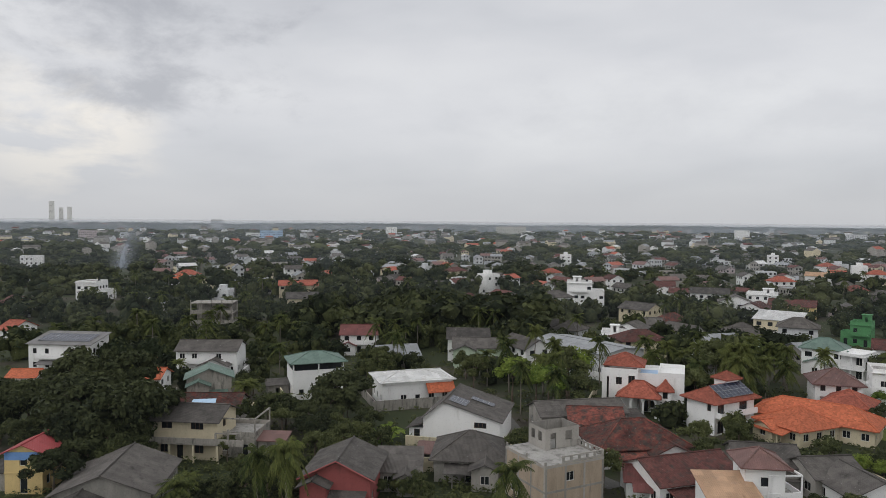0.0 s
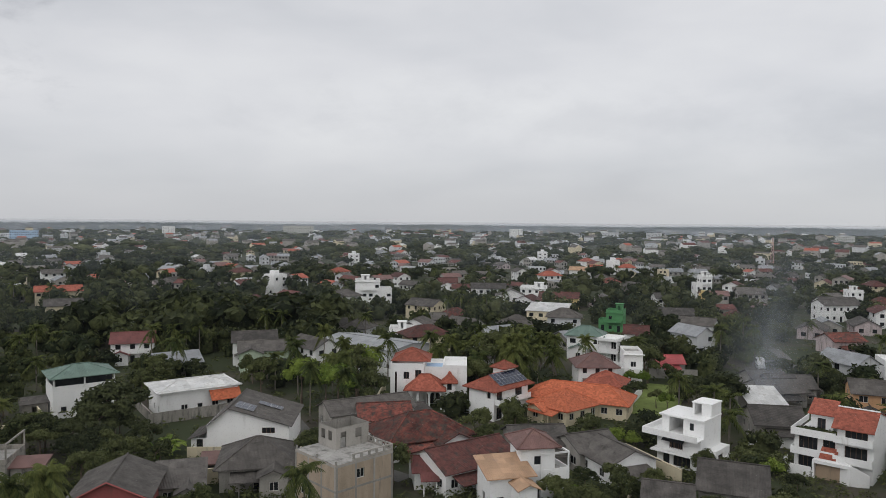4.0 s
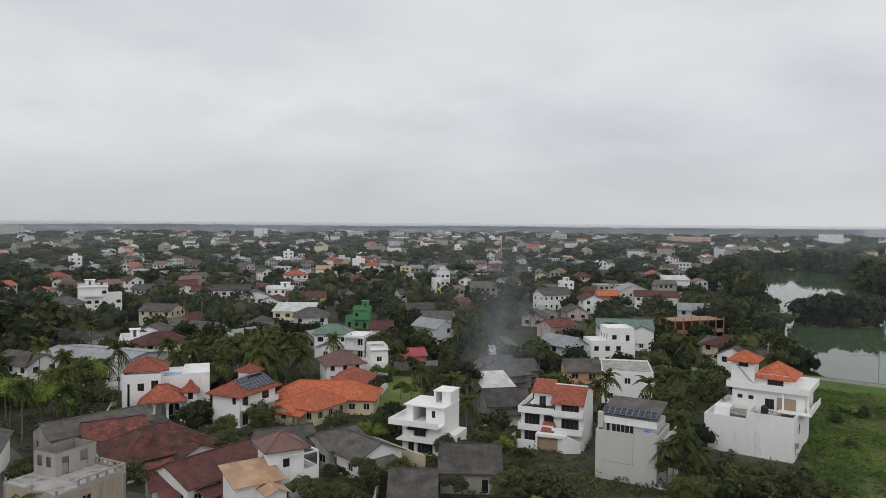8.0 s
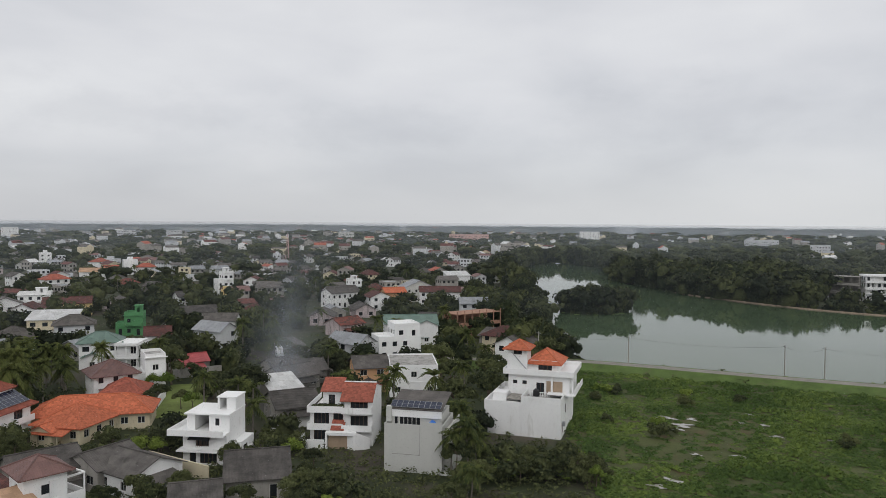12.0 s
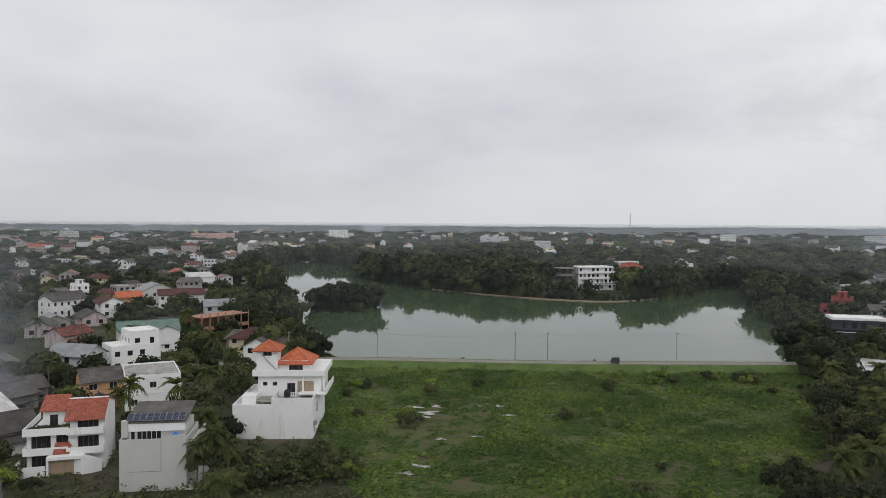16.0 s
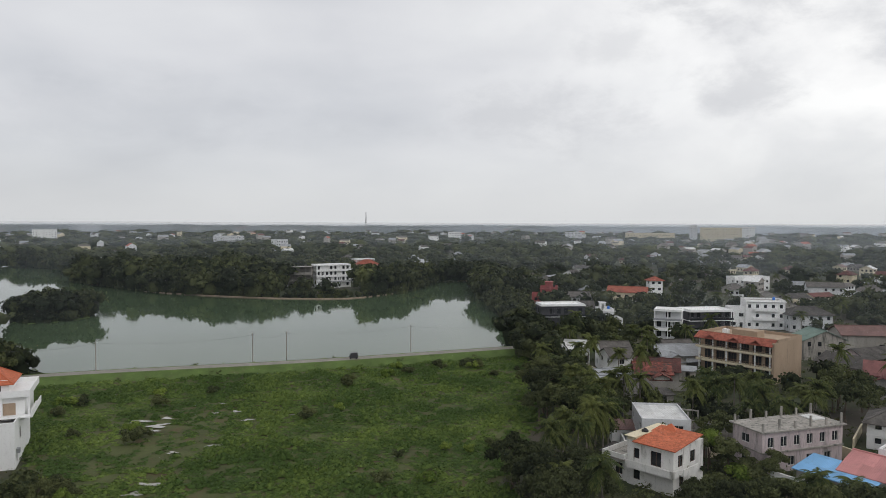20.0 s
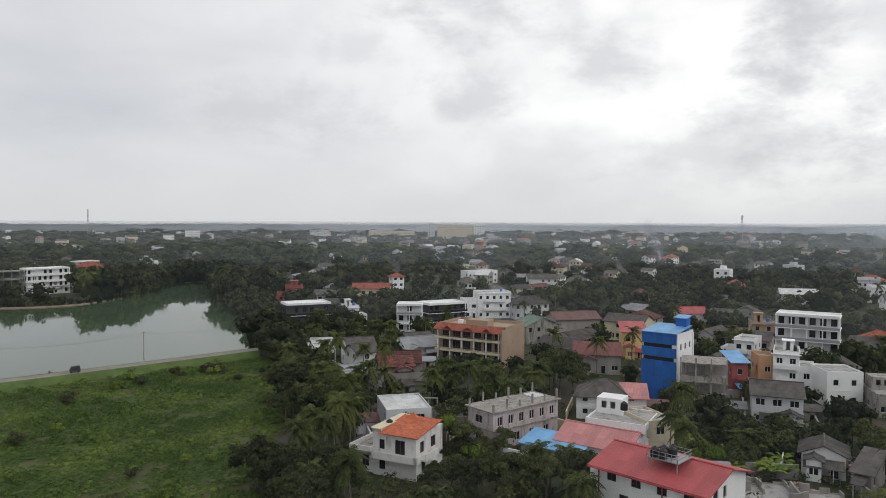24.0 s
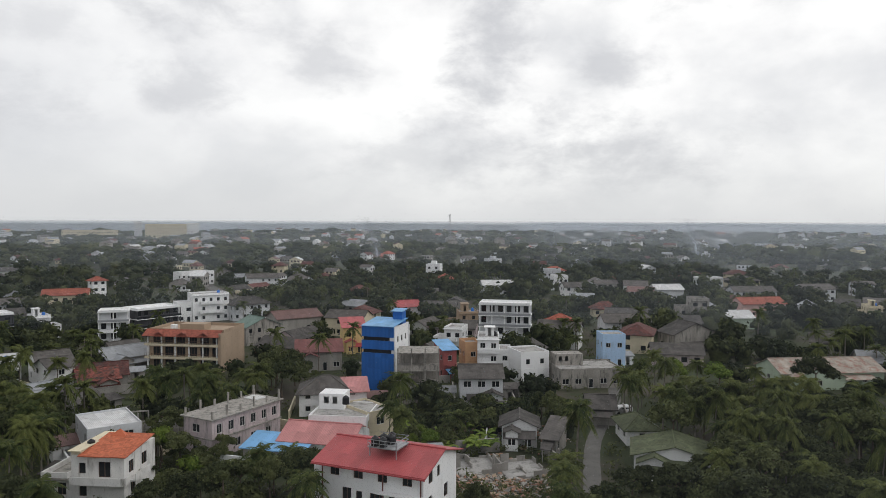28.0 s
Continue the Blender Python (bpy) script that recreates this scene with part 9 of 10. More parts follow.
def loose_sheet():
    ob = tagged(new("blue_sheet"), "pale blue plastic sheet over a broken tile roof", "sheet")
    s = Shape()
    s.face([(-2.6, -1.8, 0.0), (1.8, -2.0, 0.05), (2.2, 1.7, 0.95), (-1.6, 1.9, 1.0)])
    s.face([(-1.6, 1.9, 0.96), (2.2, 1.7, 0.91), (1.8, -2.0, 0.01), (-2.6, -1.8, -0.04)])
    part("sheet", s.mesh("sheet", PALEBLUE), ob)
    ob.matrix_world = shift(-40.5, 120.2, 4.2, 18)


PALEBLUE = surface("pale_blue_plastic", (0.42, 0.58, 0.74), 0.5, 0.1, bump=0.0)
loose_sheet()

# ---- groves of trees ----
grove(8, 78, -6, 1, 2, 1, 12.5, "p")
grove(66, -46, -125, 3, 5, 2, 8, "p")
grove(-20, 82, 14, 5, 6, 3, 10.5, "p")
grove(1, 85, -1, 8, 6, 5, 6, "bs")
grove(86, -16, -100, 10, 18, 8, 8, "d")
grove(46, -75, -149, 7, 16, 7, 6, "bp")
grove(89, -15, -99, 6, 15, 6, 8, "d")
grove(43, 80, -28, 9, 8, 8, 5, "bs")
grove(63, 65, -44, 8, 11, 8, 5, "sbn")
grove(45, 79, -30, 9, 12, 9, 5, "bs")
grove(-33, 85, 22, 6, 10, 5, 5, "psb")
grove(-28, 87, 18, 8, 13, 6, 6, "pbs")
grove(52, 75, -35, 5, 9, 4, 4, "sy")
grove(80, -47, -121, 22, 2, 16, 7, "bd")
grove(41, -85, -154, 7, 11, 4, 5, "d")
grove(78, 53, -56, 4, 20, 6, 6, "bp")
grove(91, -23, -104, 11, 16, 8, 8, "dp")
grove(78, -54, -124, 9, 2, 8, 6, "dp")
grove(-13, 95, 8, 17, 9, 14, 4, "sbn")
grove(28, -94, -163, 25, 24, 30, 8, "pdb")
grove(101, -48, -115, 3, 3, 2, 5.5, "y")
grove(22, 98, -13, 4, 8, 2, 6, "b")
grove(55, -88, -148, 2, 14, 2, 9, "p")
grove(92, 50, -61, 14, 5, 16, 4, "bs")
grove(90, 47, -55, 9, 5, 9, 4.6, "b")
grove(91, 40, -60, 7, 4, 5, 4.2, "by")
grove(15, 104, -8, 7, 10, 5, 7, "b")
grove(-15, 104, 8, 19, 25, 30, 6, "bbdn")
grove(103, -31, -107, 6, 19, 5, 9, "p")
grove(95, -54, -119, 14, 3, 7, 4.2, "bs")
grove(58, 93, -32, 5, 8, 3, 5, "by")
grove(78, -78, -135, 5, 15, 7, 4, "ny")
grove(78, -79, -135, 8, 19, 8, 5, "nb")
grove(37, 105, -20, 5, 11, 3, 6, "b")
grove(72, -86, -140, 9, 26, 10, 6, "bn")
grove(74, 85, -41, 6, 12, 7, 4, "s")
grove(93, 63, -56, 5, 29, 4, 8, "pp")
grove(-48, 102, 25, 13, 23, 10, 9, "d")
grove(-50, 102, 26, 12, 15, 8, 6, "bd")
grove(35, -112, -162, 34, 29, 40, 10, "pppbd")
grove(107, -47, -114, 12, 18, 8, 7, "b")
grove(86, -82, -134, 4, 23, 3, 8, "p")
grove(80, -88, -138, 9, 19, 6, 5.5, "bnp")
grove(-22, 117, 11, 14, 22, 9, 6.2, "bd")
grove(47, 110, -23, 4, 10, 2, 6, "b")
grove(116, -36, -107, 12, 26, 8, 9, "bp")
grove(-61, 106, 30, 12, 22, 8, 8, "d")
grove(70, -101, -145, 8, 16, 5, 6, "b")
grove(76, -96, -142, 11, 28, 8, 5.5, "bnpb")
grove(118, -36, -107, 10, 27, 8, 9, "dp")
grove(61, 107, -30, 12, 11, 5, 5, "bs")
grove(-17, 128, 6, 6, 20, 3, 11, "d")
grove(-32, 126, 14, 8, 41, 7, 6, "bp")
grove(-57, 119, 25, 15, 41, 12, 13, "dd")
grove(18, 131, -8, 16, 42, 12, 11, "ppby")
grove(117, -63, -118, 21, 30, 13, 9, "pp")
grove(82, 106, -38, 6, 20, 3, 9, "d")
grove(61, -122, -153, 10, 36, 10, 9, "pp")
grove(136, -32, -103, 10, 40, 12, 9, "db")
grove(138, -34, -104, 14, 32, 8, 8, "dbp")
grove(84, 118, -35, 6, 21, 4, 5, "sy")
grove(140, -43, -107, 9, 54, 5, 10, "p")
grove(125, 83, -56, 8, 53, 6, 9, "b")
grove(53, -140, -159, 24, 28, 12, 7, "py")
grove(81, 127, -32, 8, 21, 4, 5, "by")
grove(-16, 152, 6, 12, 33, 4, 5, "b")
grove(-68, 117, 30, 15, 12, 7, 11, "d")
grove(-56, 143, 22, 13, 56, 7, 6, "pb")
grove(63, 141, -24, 16, 30, 9, 11, "pp")
grove(7, 155, -3, 7, 17, 3, 8, "b")
grove(143, 65, -66, 5, 26, 3, 7, "d")
grove(131, -87, -124, 11, 20, 6, 8, "b")
grove(54, 152, -19, 25, 37, 10, 11, "pb")
grove(62, 160, -21, 26, 26, 14, 10, "p")
grove(72, 152, -25, 18, 22, 10, 9, "p")
grove(18, 160, -6, 9, 31, 3, 11, "p")
grove(-13, 169, 4, 9, 47, 4, 8, "pb")
grove(123, 118, -46, 14, 39, 5, 8, "bd")
grove(141, 102, -54, 7, 57, 5, 9, "b")
grove(-9, 183, 3, 10, 39, 5, 10, "pb")
grove(174, -63, -110, 15, 56, 8, 9, "bp")
grove(102, -155, -147, 29, 57, 12, 9, "bp")
grove(106, 157, -34, 9, 75, 5, 10, "d")
grove(188, -49, -105, 12, 66, 7, 9, "bp")
grove(110, 163, -34, 9, 61, 4, 10, "b")
grove(-84, 179, 25, 22, 41, 6, 10, "by")
grove(54, -192, -164, 42, 78, 20, 9, "bdp")
grove(-53, 193, 15, 11, 42, 4, 8, "b")
grove(20, 206, -5, 11, 53, 3, 12, "d")
grove(-39, 206, 11, 22, 60, 7, 9, "bp")
grove(148, -153, -136, 13, 59, 5, 8, "b")
grove(143, 165, -41, 24, 91, 10, 9, "bd")
grove(-2, 223, 0, 19, 116, 5, 17, "d")
grove(8, 226, -2, 52, 26, 22, 17, "d")
grove(-30, 222, 6, 22, 26, 8, 14, "d")
grove(145, 180, -39, 9, 47, 3, 10, "p")
grove(204, 118, -60, 19, 127, 12, 12, "b")
grove(-67, 231, 16, 32, 93, 12, 8, "ppb")
grove(82, 240, -19, 34, 70, 8, 10, "pb")
grove(-110, 229, 26, 60, 136, 26, 10, "bpd")
grove(-37, 253, 8, 16, 99, 3, 15, "d")
grove(253, -39, -99, 22, 204, 10, 11, "d")
grove(263, -42, -99, 18, 199, 18, 12, "d")
grove(122, -257, -155, 47, 125, 16, 9, "bd")
grove(240, 153, -57, 16, 118, 8, 10, "b")
grove(291, 65, -77, 52, 52, 12, 10, "bd")
grove(322, -53, -99, 24, 250, 16, 13, "d")
grove(308, 141, -65, 37, 49, 9, 10, "d")
grove(350, 31, -85, 25, 30, 5, 4, "pb")
grove(92, -364, -166, 53, 281, 26, 10, "bd")
grove(324, 222, -56, 50, 259, 14, 9, "bd")
grove(348, 195, -61, 22, 94, 8, 12, "bd")
grove(396, 102, -76, 89, 163, 70, 18, "db")
grove(416, 3, -90, 39, 102, 14, 14, "db")
grove(379, 202, -62, 31, 99, 10, 9, "d")
grove(340, -281, -130, 56, 330, 20, 9, "bd")
grove(433, 110, -76, 106, 258, 60, 15, "db")
grove(279, 361, -38, 144, 426, 26, 8, "bpd")
grove(-34, 464, 4, 154, 279, 18, 9, "bd")
grove(309, -351, -139, 44, 282, 16, 9, "bd")
grove(481, -40, -95, 38, 120, 9, 11, "d")
grove(-44, 491, 5, 39, 121, 3, 14, "d")
grove(500, -30, -93, 63, 320, 18, 10, "bd")
grove(516, -122, -103, 54, 427, 16, 9, "bd")
grove(-214, 497, 23, 205, 398, 40, 9, "bpd")
grove(421, -345, -129, 502, 505, 55, 8, "bdp")
grove(509, 227, -66, 62, 127, 14, 11, "d")
grove(480, 318, -57, 127, 445, 30, 9, "bd")
grove(560, 200, -70, 47, 360, 14, 9, "d")
grove(202, 569, -20, 319, 533, 26, 8, "bpd")
grove(496, 372, -53, 147, 519, 30, 9, "bd")
grove(622, 33, -87, 98, 316, 20, 10, "bd")
grove(1010, -42, -92, 773, 525, 40, 9, "bd")

# ---- woods, undergrowth, marsh plants ----
def on_field(x, y):
    return inside(x, y, FIELD) or inside(x, y, PLOT)


def undergrowth():
    rng = np.random.default_rng(5)
    place, size = [], []
    for i in range(19000):
        a = radians(rng.uniform(-176, 40))
        r = 52 + 218 * rng.random() ** 1.25 if i < 14000 else rng.uniform(52, 112)
        x, y = -math.sin(a) * r, math.cos(a) * r
        if blocked(x, y, 0.3) or on_field(x, y):
            continue
        place.append((x, y, -0.1))
        w = rng.uniform(0.9, 2.0)
        size.append((w, w, w * rng.uniform(0.5, 1.0)))
    place, size = np.array(place), np.array(size)
    near = np.hypot(place[:, 0], place[:, 1]) < 118
    scatter("undergrowth", [clump(200 + k, 27, 0.29, 0.9, 3, 0) for k in range(4)], place[near], size[near], LEAF_B, "tangled low green growth between the houses", "undergrowth")
    scatter("farther_undergrowth", [clump(210 + k, 14, 0.40, 0.9, 2, 0) for k in range(4)], place[~near], size[~near], LEAF_B, "low green growth between the farther houses", "undergrowth", 2)


def far_woods():
    rng = np.random.default_rng(6)
    place, size = [], []
    r = 250.0
    while r < 4700:
        s = 6.5 + 0.024 * r
        n = int(radians(232) * r / s)
        for i in range(n):
            a = radians(-184 + 232 * (i + rng.uniform(-0.4, 0.4)) / n)
            q = r + rng.uniform(-0.5, 0.5) * s
            x, y = -math.sin(a) * q, math.cos(a) * q
            if q < 800 and (inside(x, y, LAKE) or blocked(x, y, 2.5, False) or blocked(x * (1 - 9 / q), y * (1 - 9 / q), 1.0, False)):
                continue
            deg = math.degrees(a)
            town = -64 < deg < 4 or (deg < -106 and q < 330)
            if q < 700 and rng.random() < (0.12 if deg < -106 else 0.22 if town else 0.2):
                continue
            if q < 420 and in_sight_line(x, y):
                continue
            patch = noise.noise(Vector((x * 0.004, y * 0.004, 0.0)))
            if patch < -0.25 and rng.random() < 0.5:
                continue
            big = rng.random() ** 2
            w = s * (0.5 + 0.75 * big)
            hgt = (2.0 if q > 700 else 0.0) + (5.5 if town and q < 700 else 6.5) * 1.0 + (7.0 * big + 4.0 * max(0, patch)) * (1 + q / 6000)
            place.append((x, y, -0.4))
            size.append((w, w, hgt))
        r += s * (0.9 + r / 2500)
    place, size = np.array(place), np.array(size)
    near = np.hypot(place[:, 0], place[:, 1]) < 720
    scatter("middle_woods", [far_tree(340 + k, 5, 12, 0.16, 5, 2) for k in range(6)], place[near], size[near], LEAF_F, "dense green tree canopy between scattered houses", "woods")
    scatter("far_woods", [clump(300 + k, 12, 0.26, 0.8, 2, 6, 2) for k in range(5)], place[~near], size[~near], LEAF_F, "unbroken far tree canopy reaching to the horizon", "woods")
    # low wooded rises on the horizon
    place, size = [], []
    for i in range(900):
        a = radians(-186 + 236 * i / 900)
        q = rng.uniform(4300, 4850)
        hill = 26 + 9 * noise.noise(Vector((a * 5.0, 0, 0))) + 5 * noise.noise(Vector((a * 19.0, 3, 0)))
        place.append((-math.sin(a) * q, math.cos(a) * q, -2.0))
        size.append((60, 60, hill))
    scatter("horizon_woods", [clump(320 + k, 12, 0.3, 0.6, 4, 6, 2) for k in range(4)], np.array(place), np.array(size), LEAF_F, "low wooded rises along the horizon", "woods", 3)


def marsh():
    rng = np.random.default_rng(8)
    place, size = [], []
    xs = [p[0] for p in FIELD]
    ys = [p[1] for p in FIELD]
    for i in range(17000):
        x, y = rng.uniform(min(xs), max(xs)), rng.uniform(min(ys), max(ys))
        if not on_field(x, y) or near_line(x, y, DAM) < 5.5:
            continue
        n1 = noise.noise(Vector((x * 0.06, y * 0.06, 2.0)))
        n2 = noise.noise(Vector((x * 0.22, y * 0.22, 5.0)))
        wet = max(0.0, 1.0 - math.hypot((x - 118) / 26, (y - 36) / 14))
        if n1 * 0.6 + n2 * 0.5 < -0.52 or rng.random() < 0.75 * min(1.0, wet * 1.6):
            continue
        if any(math.hypot(x - a, y - b) < c * 1.25 for a, b, c in PUDDLES):
            continue
        w = rng.uniform(1.0, 1.9) * (1.25 + 0.4 * n2)
        place.append((x, y, -0.05))
        size.append((w, w, max(0.25, (0.6 + 0.9 * n2 + 0.5 * n1) * rng.uniform(0.6, 1.3) * (1 - 0.5 * wet))))
    scatter("marsh_plants", [clump(400 + k, 18, 0.22, 0.9, 2, 5, 1) for k in range(5)], np.array(place), np.array(size), LEAF_G, "lush bright green marsh plants", "marsh plants", 4)


PUDDLES = [(131, 44, 1.4), (128, 40, 1.5), (125, 40, 1.0), (116, 27, 1.0), (134, 17, 0.8), (137, 28, 0.9), (131, 25, 0.8), (126, 45, 0.7), (99, 32, 1.2), (96, 33, 1.0), (113, 33, 0.6), (136, 32, 0.6), (143, 32, 0.7), (137, 24, 0.6), (133, 40, 0.9)]
# nearly smooth water with a base colour much paler than the lake
SHALLOW = surface("pale_shallow_water", (0.30, 0.29, 0.25), 0.08, 0.15, 0.5, 2.0, bump=0.0, spec=0.5)
for px, py, pr in PUDDLES:
    out = math.atan2(py, px) + math.pi / 2
    poly = []
    for k in range(18):
        a = k * math.pi / 9
        q = pr * (1 + 0.45 * math.sin(3 * a + px) + 0.3 * math.sin(5 * a + py) + 0.2 * math.cos(7 * a))
        u, v = q * 1.15 * math.cos(a), q * 0.85 * math.sin(a)
        poly.append((px + u * math.cos(out) - v * math.sin(out), py + u * math.sin(out) + v * math.cos(out)))
    flat("puddle", poly, 0.13, SHALLOW, label="shallow puddle of open water in the marsh")


# ---- distant houses ----
def distant_houses():
    rnd = random.Random(77)
    kinds = []
    for k in range(14):
        w, d, h = rnd.uniform(7, 13), rnd.uniform(6, 9.5), (5.8, 6.4, 6.0, 5.5, 9.2, 3.3, 3.4, 6.2, 6.5, 3.3, 3.2, 3.4, 5.8, 3.3)[k]
        wm = WALL[("white", "palegrey", "palegrey", "cream", "white", "pinkgrey", "stained", "white", "palegrey", "greywall", "cement", "cream", "white", "cement")[k]]
        rm = ROOF[("asbestos", "concrete", "greymetal", "darkredtile", "concrete", "asbestos", "asbestos", "redtile", "concrete", "asbestos", "asbestos", "oldtile", "darkredtile", "greymetal")[k]]
        holes = rows_of_windows(w, d, 1 if h < 4 else 2 if h < 8 else 3, h, rnd, 3.0, "FRBL", (1.4, 1.3), False)
        s = [("wall", walls(w, d, 0, h, holes, mat=wm, extra=() if k in (1, 4, 8, 3, 7, 11) else gable_faces(w, d, h, 1.9, "x")), 0)]
        g = Shape()
        for side, length, m in (("F", w, shift(0, -d / 2)), ("R", d, shift(w / 2, 0, 0, 90)), ("B", w, shift(0, d / 2, 0, 180)), ("L", d, shift(-w / 2, 0, 0, -90))):
            for u0, u1, v0, v1 in holes.get(side, []):
                g.face([m @ Vector((u - length / 2, 0.15, v)) for u, v in ((u0, v0), (u1, v0), (u1, v1), (u0, v1))])
        s.append(("glazing", g.mesh("glazing", GLASS), 0))
        if k in (1, 4, 8):
            s.append(("parapet", parapet(w, d, h, 0.8, mat=wm), 0))
            s.append(("stair_room", walls(w * 0.35, d * 0.4, h + 0.01, h + 2.6, {}, mat=wm), 0))
        elif k in (3, 7, 11):
            s.append(("roof", roof_hip(w, d, 2.2, 0.7, rm)[0], h))
        else:
            s.append(("roof", roof_gable(w, d, 1.9, 0.7, rm)[0], h))
        kinds.append((s, w, d))
    labels = ("white", "pale flat-roofed", "pale grey", "cream dark-roofed", "white flat-roofed", "faded pink", "bare cement", "white red-roofed", "pale flat-roofed", "grey", "low cement", "low tile-roofed", "white dark-roofed", "low metal-roofed")
    count = 0
    tries = 0
    stuff = Shape()
    while count < 1500 and tries < 24000:
        tries += 1
        a = rnd.uniform(-176, 38)
        # the town is denser ahead than over the woods past the lake
        if a < -62 and rnd.random() < (0.3 if a < -106 else 0.62):
            continue
        near = count < 300
        if near and a > 4 and rnd.random() < 0.6:
            continue
        r = (178 if a < 4 else 300) + 560 * rnd.random() ** 1.35 if near else 760 * (3600 / 760) ** rnd.random()
        x, y = -math.sin(radians(a)) * r, math.cos(radians(a)) * r
        if inside(x, y, LAKE) or blocked(x, y, 8 if r > 300 else 5.5, False) or near_line(x, y, LAKE) < 14 or (-103 < a < -62 and r < 420):
            continue
        k = rnd.choices(range(14), (2, 1, 2, 2, 0.4, 3, 3, 0.6, 0.8, 3, 3, 2, 1.5, 3))[0]
        if near and r < 260 and k in (1, 4, 7, 8):
            k = 9
        turn = 25 + 40 * noise.noise(Vector((x * 0.006, y * 0.006, 1.0))) * 2 + 90 * rnd.randrange(4) + rnd.uniform(-9, 9)
        if near:
            s, w, d = kinds[k]
            ob = new("distant_house")
            ob.matrix_world = shift(x, y, 0, turn)
            tagged(ob, "%s house far off among trees" % labels[k], "house", "distant houses")
            for name, me, z in s:
                p = part(name, me, ob, shift(0, 0, z))
                if name == "glazing":
                    tagged(p, "", "", "", "stuff")
            HOUSES.append((x, y, radians(turn), w, d, 7))
        else:
            w, d, h = rnd.uniform(7, 15) + r / 400, rnd.uniform(6, 11), rnd.choice((6, 6, 7, 8, 10)) + r / 900
            m = shift(x, y, 0, turn)
            mi = rnd.choice((0, 1, 1, 2, 6, 6, 6, 6))
            c = [m @ Vector((p * w / 2, q * d / 2, 0)) for p, q in ((-1, -1), (1, -1), (1, 1), (-1, 1))]
            up = Vector((0, 0, h))
            for i in range(4):
                j = (i + 1) % 4
                stuff.face([c[i], c[j], c[j] + up, c[i] + up], None, mi)
            ri = rnd.choice((3, 3, 3, 3, 3, 3, 7, 7, 7, 4, 5, 8, 8))
            a0, b0 = (c[0] + c[3]) / 2 + up * 1.25, (c[1] + c[2]) / 2 + up * 1.25
            stuff.face([c[0] + up, c[1] + up, b0, a0], None, ri)
            stuff.face([c[2] + up, c[3] + up, a0, b0], None, ri)
            stuff.face([c[1] + up, c[2] + up, b0], None, mi)
            stuff.face([c[3] + up, c[0] + up, a0], None, mi)
        count += 1
    # close rows of town houses, with their windows
    for i in range(620):
        a = rnd.uniform(-60, 22) if i < 460 else rnd.uniform(-170, -104)
        r = 300 + 470 * rnd.random() ** 0.8
        x, y = -math.sin(radians(a)) * r, math.cos(radians(a)) * r
        if noise.noise(Vector((x * 0.011, y * 0.011, 7.0))) < (-0.12 if i < 460 else 0.12) or blocked(x, y, 5.0, False) or inside(x, y, LAKE) or near_line(x, y, LAKE) < 14:
            continue
        turn = 25 + 80 * noise.noise(Vector((x * 0.006, y * 0.006, 1.0))) + 90 * rnd.randrange(2) + rnd.uniform(-9, 9)
        w, d, h = rnd.uniform(7, 12), rnd.uniform(6, 9), rnd.choice((3.4, 3.4, 3.6, 5.4, 6.0, 6.2))
        m = shift(x, y, 0, turn)
        mi = rnd.choice((0, 1, 1, 2, 6, 6, 6))
        c = [m @ Vector((p * w / 2, q * d / 2, 0)) for p, q in ((-1, -1), (1, -1), (1, 1), (-1, 1))]
        up = Vector((0, 0, h))
        for k in range(4):
            j = (k + 1) % 4
            stuff.face([c[k], c[j], c[j] + up, c[k] + up], None, mi)
            e = (c[j] - c[k]).normalized()
            out = Vector((e.y, -e.x, 0)) * 0.03
            for z in range(1 if h < 4 else 2 if h < 8 else 3):
                for q in range(1, int((c[j] - c[k]).length / 2.6) + 1):
                    p = c[k] + e * (2.6 * q - 1.3) + out + Vector((0, 0, z * 3.0 + 1.0))
                    stuff.face([p, p + e * 1.3, p + e * 1.3 + Vector((0, 0, 1.3)), p + Vector((0, 0, 1.3))], None, 9)
        ri = rnd.choice((3, 3, 3, 3, 7, 4, 5, 8, 8, 10, 10))
        if h > 8 or rnd.random() < 0.2:
            stuff.face([q + up * 0.93 for q in c], None, 7)
        else:
            k0 = Vector((m.to_3x3() @ Vector((0.6, 0, 0))))
            k1 = Vector((m.to_3x3() @ Vector((0, 0.6, 0))))
            lo = [c[0] - k0 - k1, c[1] + k0 - k1, c[2] + k0 + k1, c[3] - k0 + k1]
            lo = [q + up - Vector((0, 0, 0.25)) for q in lo]
            a0, b0 = (lo[0] + lo[3]) / 2 + Vector((0, 0, d * 0.26)), (lo[1] + lo[2]) / 2 + Vector((0, 0, d * 0.26))
            stuff.face([lo[0], lo[1], b0, a0], None, ri)
            stuff.face([lo[2], lo[3], a0, b0], None, ri)
            stuff.face([c[1] + up, c[2] + up, (c[1] + c[2]) / 2 + up + Vector((0, 0, d * 0.22))], None, mi)
            stuff.face([c[3] + up, c[0] + up, (c[3] + c[0]) / 2 + up + Vector((0, 0, d * 0.22))], None, mi)
        HOUSES.append((x, y, radians(turn), w, d, 5))
    tagged(new("distant_town", stuff.mesh("distant_town", WALL["white"], WALL["palegrey"], WALL["cream"], ROOF["asbestos"], ROOF["whitemetal"], ROOF["redtile"], WALL["cement"], ROOF["greymetal"], ROOF["darkredtile"], GLASS, ROOF["brownmetal"])),
           "scattered pale houses of the far town", "town", "", "stuff")


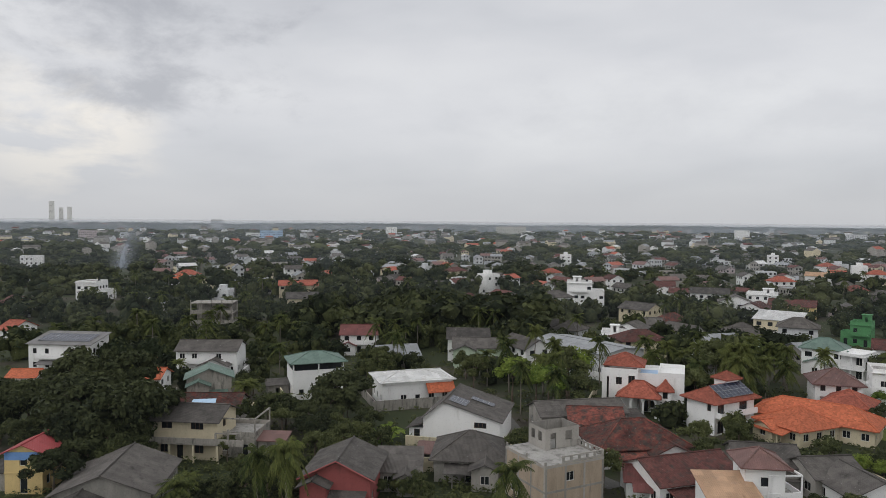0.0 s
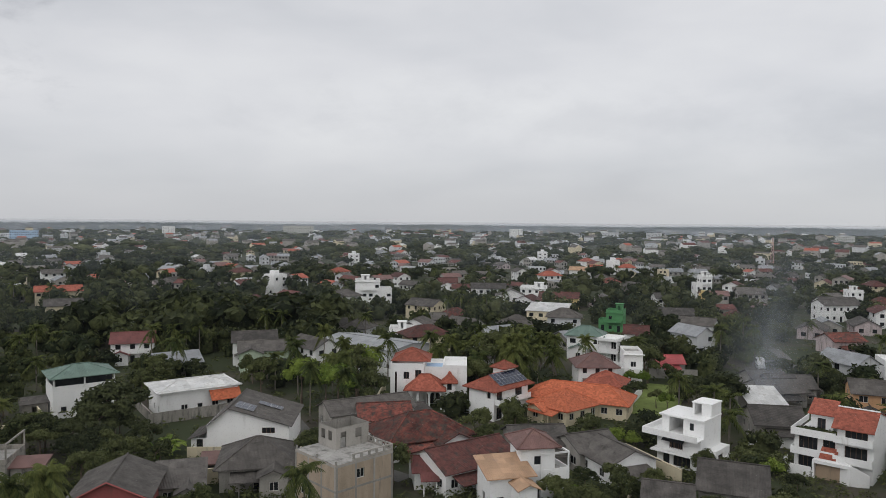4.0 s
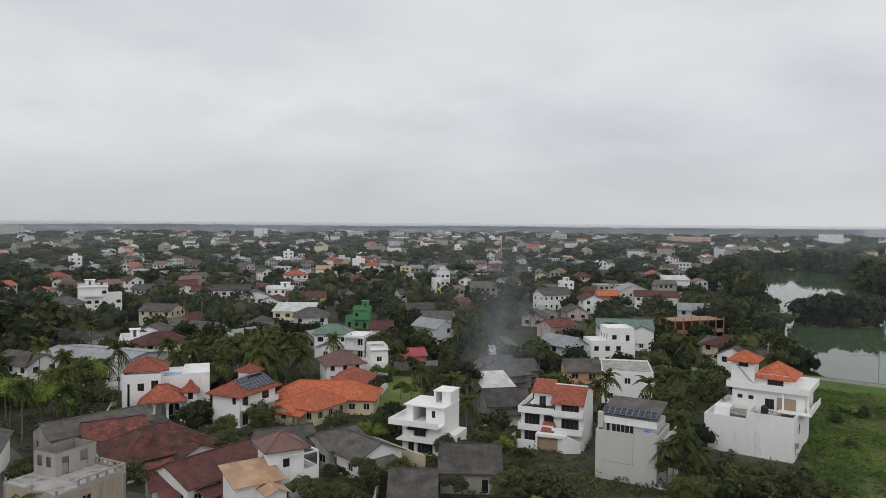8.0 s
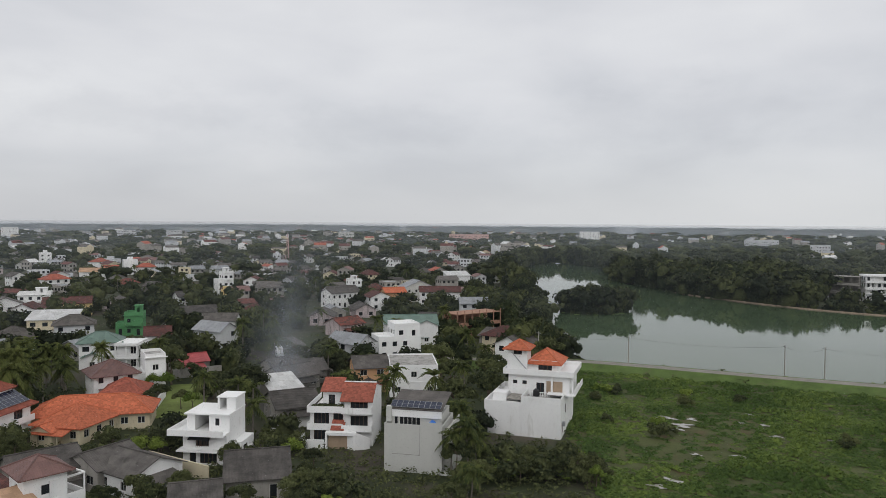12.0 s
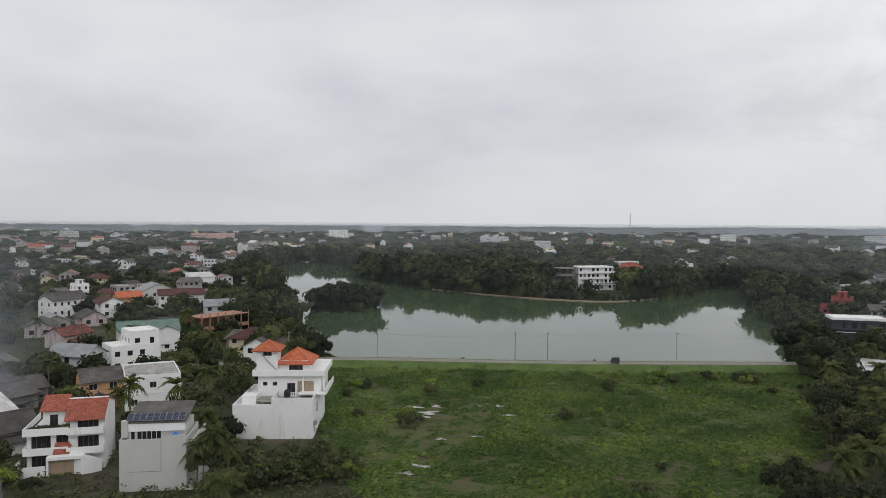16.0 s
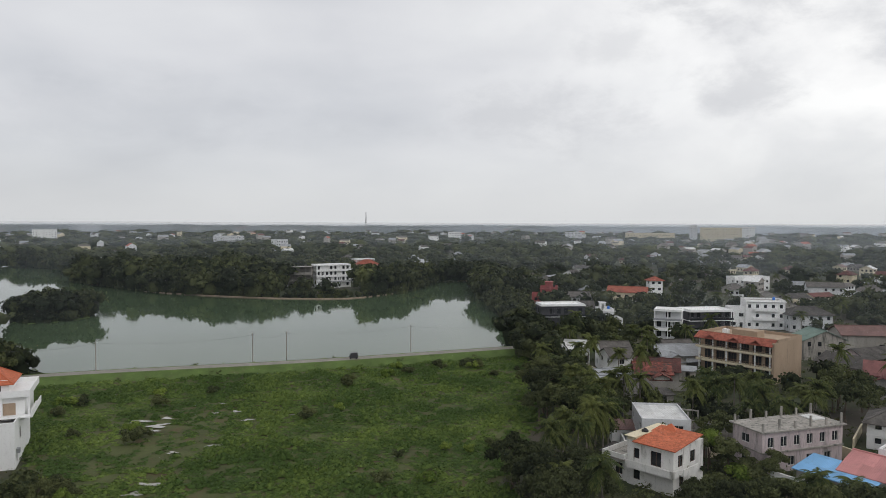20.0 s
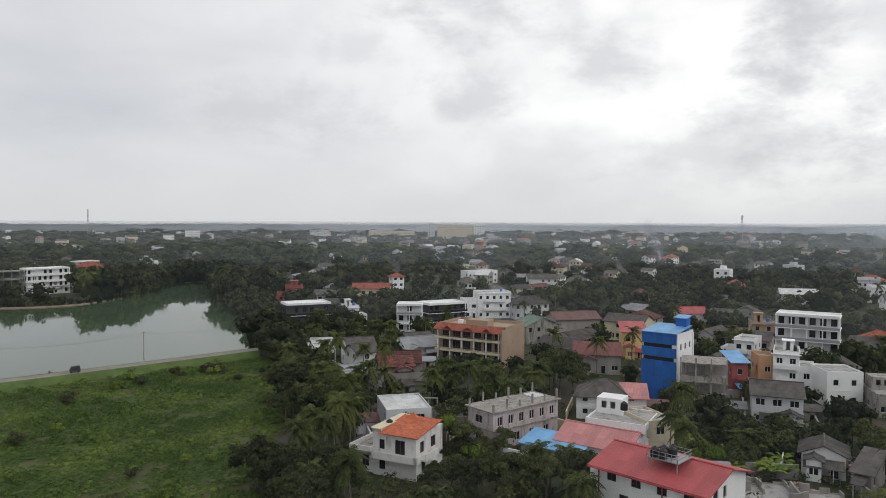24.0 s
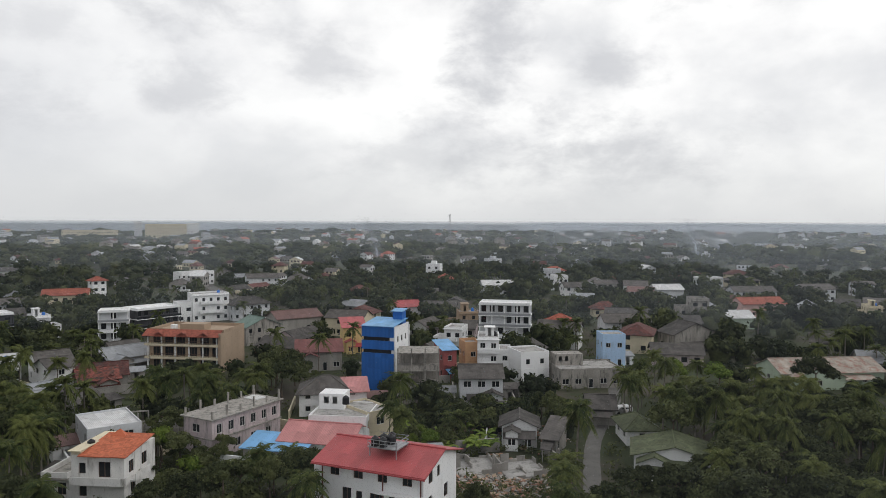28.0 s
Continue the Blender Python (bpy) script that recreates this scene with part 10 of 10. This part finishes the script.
def farther_trees():
    """The trees past the near ones, joined by kind."""
    for kind, mat, name, label in (("b", LEAF_FB, "farther_trees", "green trees standing among the farther houses"), ("d", LEAF_FD, "farther_dark_trees", "dark dense trees round the lake and houses")):
        rows = FAR_TREES[kind]
        place = np.array([(x, y, -0.2) for x, y, h in rows])
        size = np.array([(h * q, h * q, h * 1.02) for x, y, h in rows for q in ((1.08 if kind == "d" else 0.9) * (0.85 + 0.3 * ((x * 7.3 + y * 3.1) % 1.0)),)])
        scatter(name, [far_tree(500 + k) for k in range(6)], place, size, mat, label, "trees", 9)
    rows = FAR_TREES["p"]
    tpl = []
    for t, c in [palm_meshes(80 + k, 17, 6) for k in range(3)]:
        v = np.empty(len(c.vertices) * 3, dtype=np.float32)
        c.vertices.foreach_get("co", v)
        tpl.append(Foliage().leaves(v.reshape(-1, 4, 3) / np.array([1, 1, 9.6])).arrays())
    scatter("farther_palm_crowns", tpl, np.array([(x, y, 0.0) for x, y, h in rows]), np.array([(0.8, 0.8, h) for x, y, h in rows]), LEAF_P, "coconut palms among the farther houses", "palms", 10)
    s = Shape()
    for x, y, h in rows:
        s.beam((x, y, 0), (x, y, h * 0.87), 0.14, 5)
    tagged(new("farther_palm_trunks", s.mesh("farther_palm_trunks", PALMBARK)), "thin trunks of the farther coconut palms", "palms", "", "stuff")


def garden_trees():
    """Trees in the yards of the middle distance."""
    rnd = random.Random(91)
    for i in range(2300):
        deg = rnd.uniform(-176, 24)
        if -104 < deg < -60:
            continue
        r = 118 + 362 * rnd.random() ** 1.1
        x, y = -math.sin(radians(deg)) * r, math.cos(radians(deg)) * r
        if blocked(x, y, 1.6) or on_field(x, y) or noise.noise(Vector((x * 0.02, y * 0.02, 4.0))) < -0.25 or near_line(x, y, LAKE) < 6 or in_sight_line(x, y) or (deg > -12 and r < 150):
            continue
        kind = rnd.choice("bbbdddp")
        FAR_TREES[kind].append((x, y, rnd.uniform(4.5, 9.5 if r > 190 else 7.0) if kind != "p" else rnd.uniform(7, 11)))


def yard_trees():
    """Small trees and bushes in the near yards."""
    rnd = random.Random(57)
    count = 0
    while count < 44:
        deg, r = rnd.choice((rnd.uniform(-46, 34), rnd.uniform(-46, 34), rnd.uniform(-158, -112))), rnd.uniform(72, 122)
        x, y = -math.sin(radians(deg)) * r, math.cos(radians(deg)) * r
        if blocked(x, y, 1.5) or on_field(x, y):
            continue
        plant(x, y, rnd.choice("bbdds"), rnd.uniform(2.6, 5.2), rnd)
        count += 1


distant_houses()
yard_trees()
garden_trees()
farther_trees()
undergrowth()
marsh()
far_woods()


# ---- haze over the distance, imitated by pale see-through shells ----
def haze():
    # ring radius and opacity; each added shell pales whatever stands behind it
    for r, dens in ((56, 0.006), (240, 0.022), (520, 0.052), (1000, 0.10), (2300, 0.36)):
        m = bpy.data.materials.new("haze_shell")
        m.use_nodes = True
        nt = m.node_tree
        nt.nodes.clear()
        out = nt.nodes.new("ShaderNodeOutputMaterial")
        tr = nt.nodes.new("ShaderNodeBsdfTransparent")
        di = nt.nodes.new("ShaderNodeBsdfDiffuse")
        tl = nt.nodes.new("ShaderNodeBsdfTranslucent")
        # the shells' blue-grey colour stands in for light scattered by haze
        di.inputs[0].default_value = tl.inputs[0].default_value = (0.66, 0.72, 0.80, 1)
        both = nt.nodes.new("ShaderNodeMixShader")
        both.inputs[0].default_value = 0.82
        link(nt, di.outputs[0], both.inputs[1])
        link(nt, tl.outputs[0], both.inputs[2])
        mix = nt.nodes.new("ShaderNodeMixShader")
        tc = nt.nodes.new("ShaderNodeTexCoord")
        sep = nt.nodes.new("ShaderNodeSeparateXYZ")
        link(nt, tc.outputs["Object"], sep.inputs[0])
        n = node(nt, "ShaderNodeTexNoise", Scale=6.0 / r, Detail=3.0)
        link(nt, tc.outputs["Object"], n.inputs["Vector"])
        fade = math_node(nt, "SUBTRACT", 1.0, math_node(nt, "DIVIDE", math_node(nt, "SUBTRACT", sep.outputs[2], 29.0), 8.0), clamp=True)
        # more opaque towards -y, so the woods on that side pale more
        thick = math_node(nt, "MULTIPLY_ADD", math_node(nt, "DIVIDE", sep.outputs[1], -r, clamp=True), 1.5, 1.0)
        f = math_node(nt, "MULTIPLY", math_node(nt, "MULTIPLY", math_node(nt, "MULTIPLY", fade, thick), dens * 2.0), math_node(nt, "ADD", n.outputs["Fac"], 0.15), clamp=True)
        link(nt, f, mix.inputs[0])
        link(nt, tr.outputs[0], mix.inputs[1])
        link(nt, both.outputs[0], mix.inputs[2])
        link(nt, mix.outputs[0], out.inputs[0])
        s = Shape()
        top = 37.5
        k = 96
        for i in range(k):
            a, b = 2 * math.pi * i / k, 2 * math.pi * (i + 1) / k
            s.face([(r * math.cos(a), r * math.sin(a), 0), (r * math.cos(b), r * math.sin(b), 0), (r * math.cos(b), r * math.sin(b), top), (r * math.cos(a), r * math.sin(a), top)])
        tagged(new("haze", s.mesh("haze", m)), "pale translucent shell imitating haze over the town", "haze", "", "stuff")


haze()
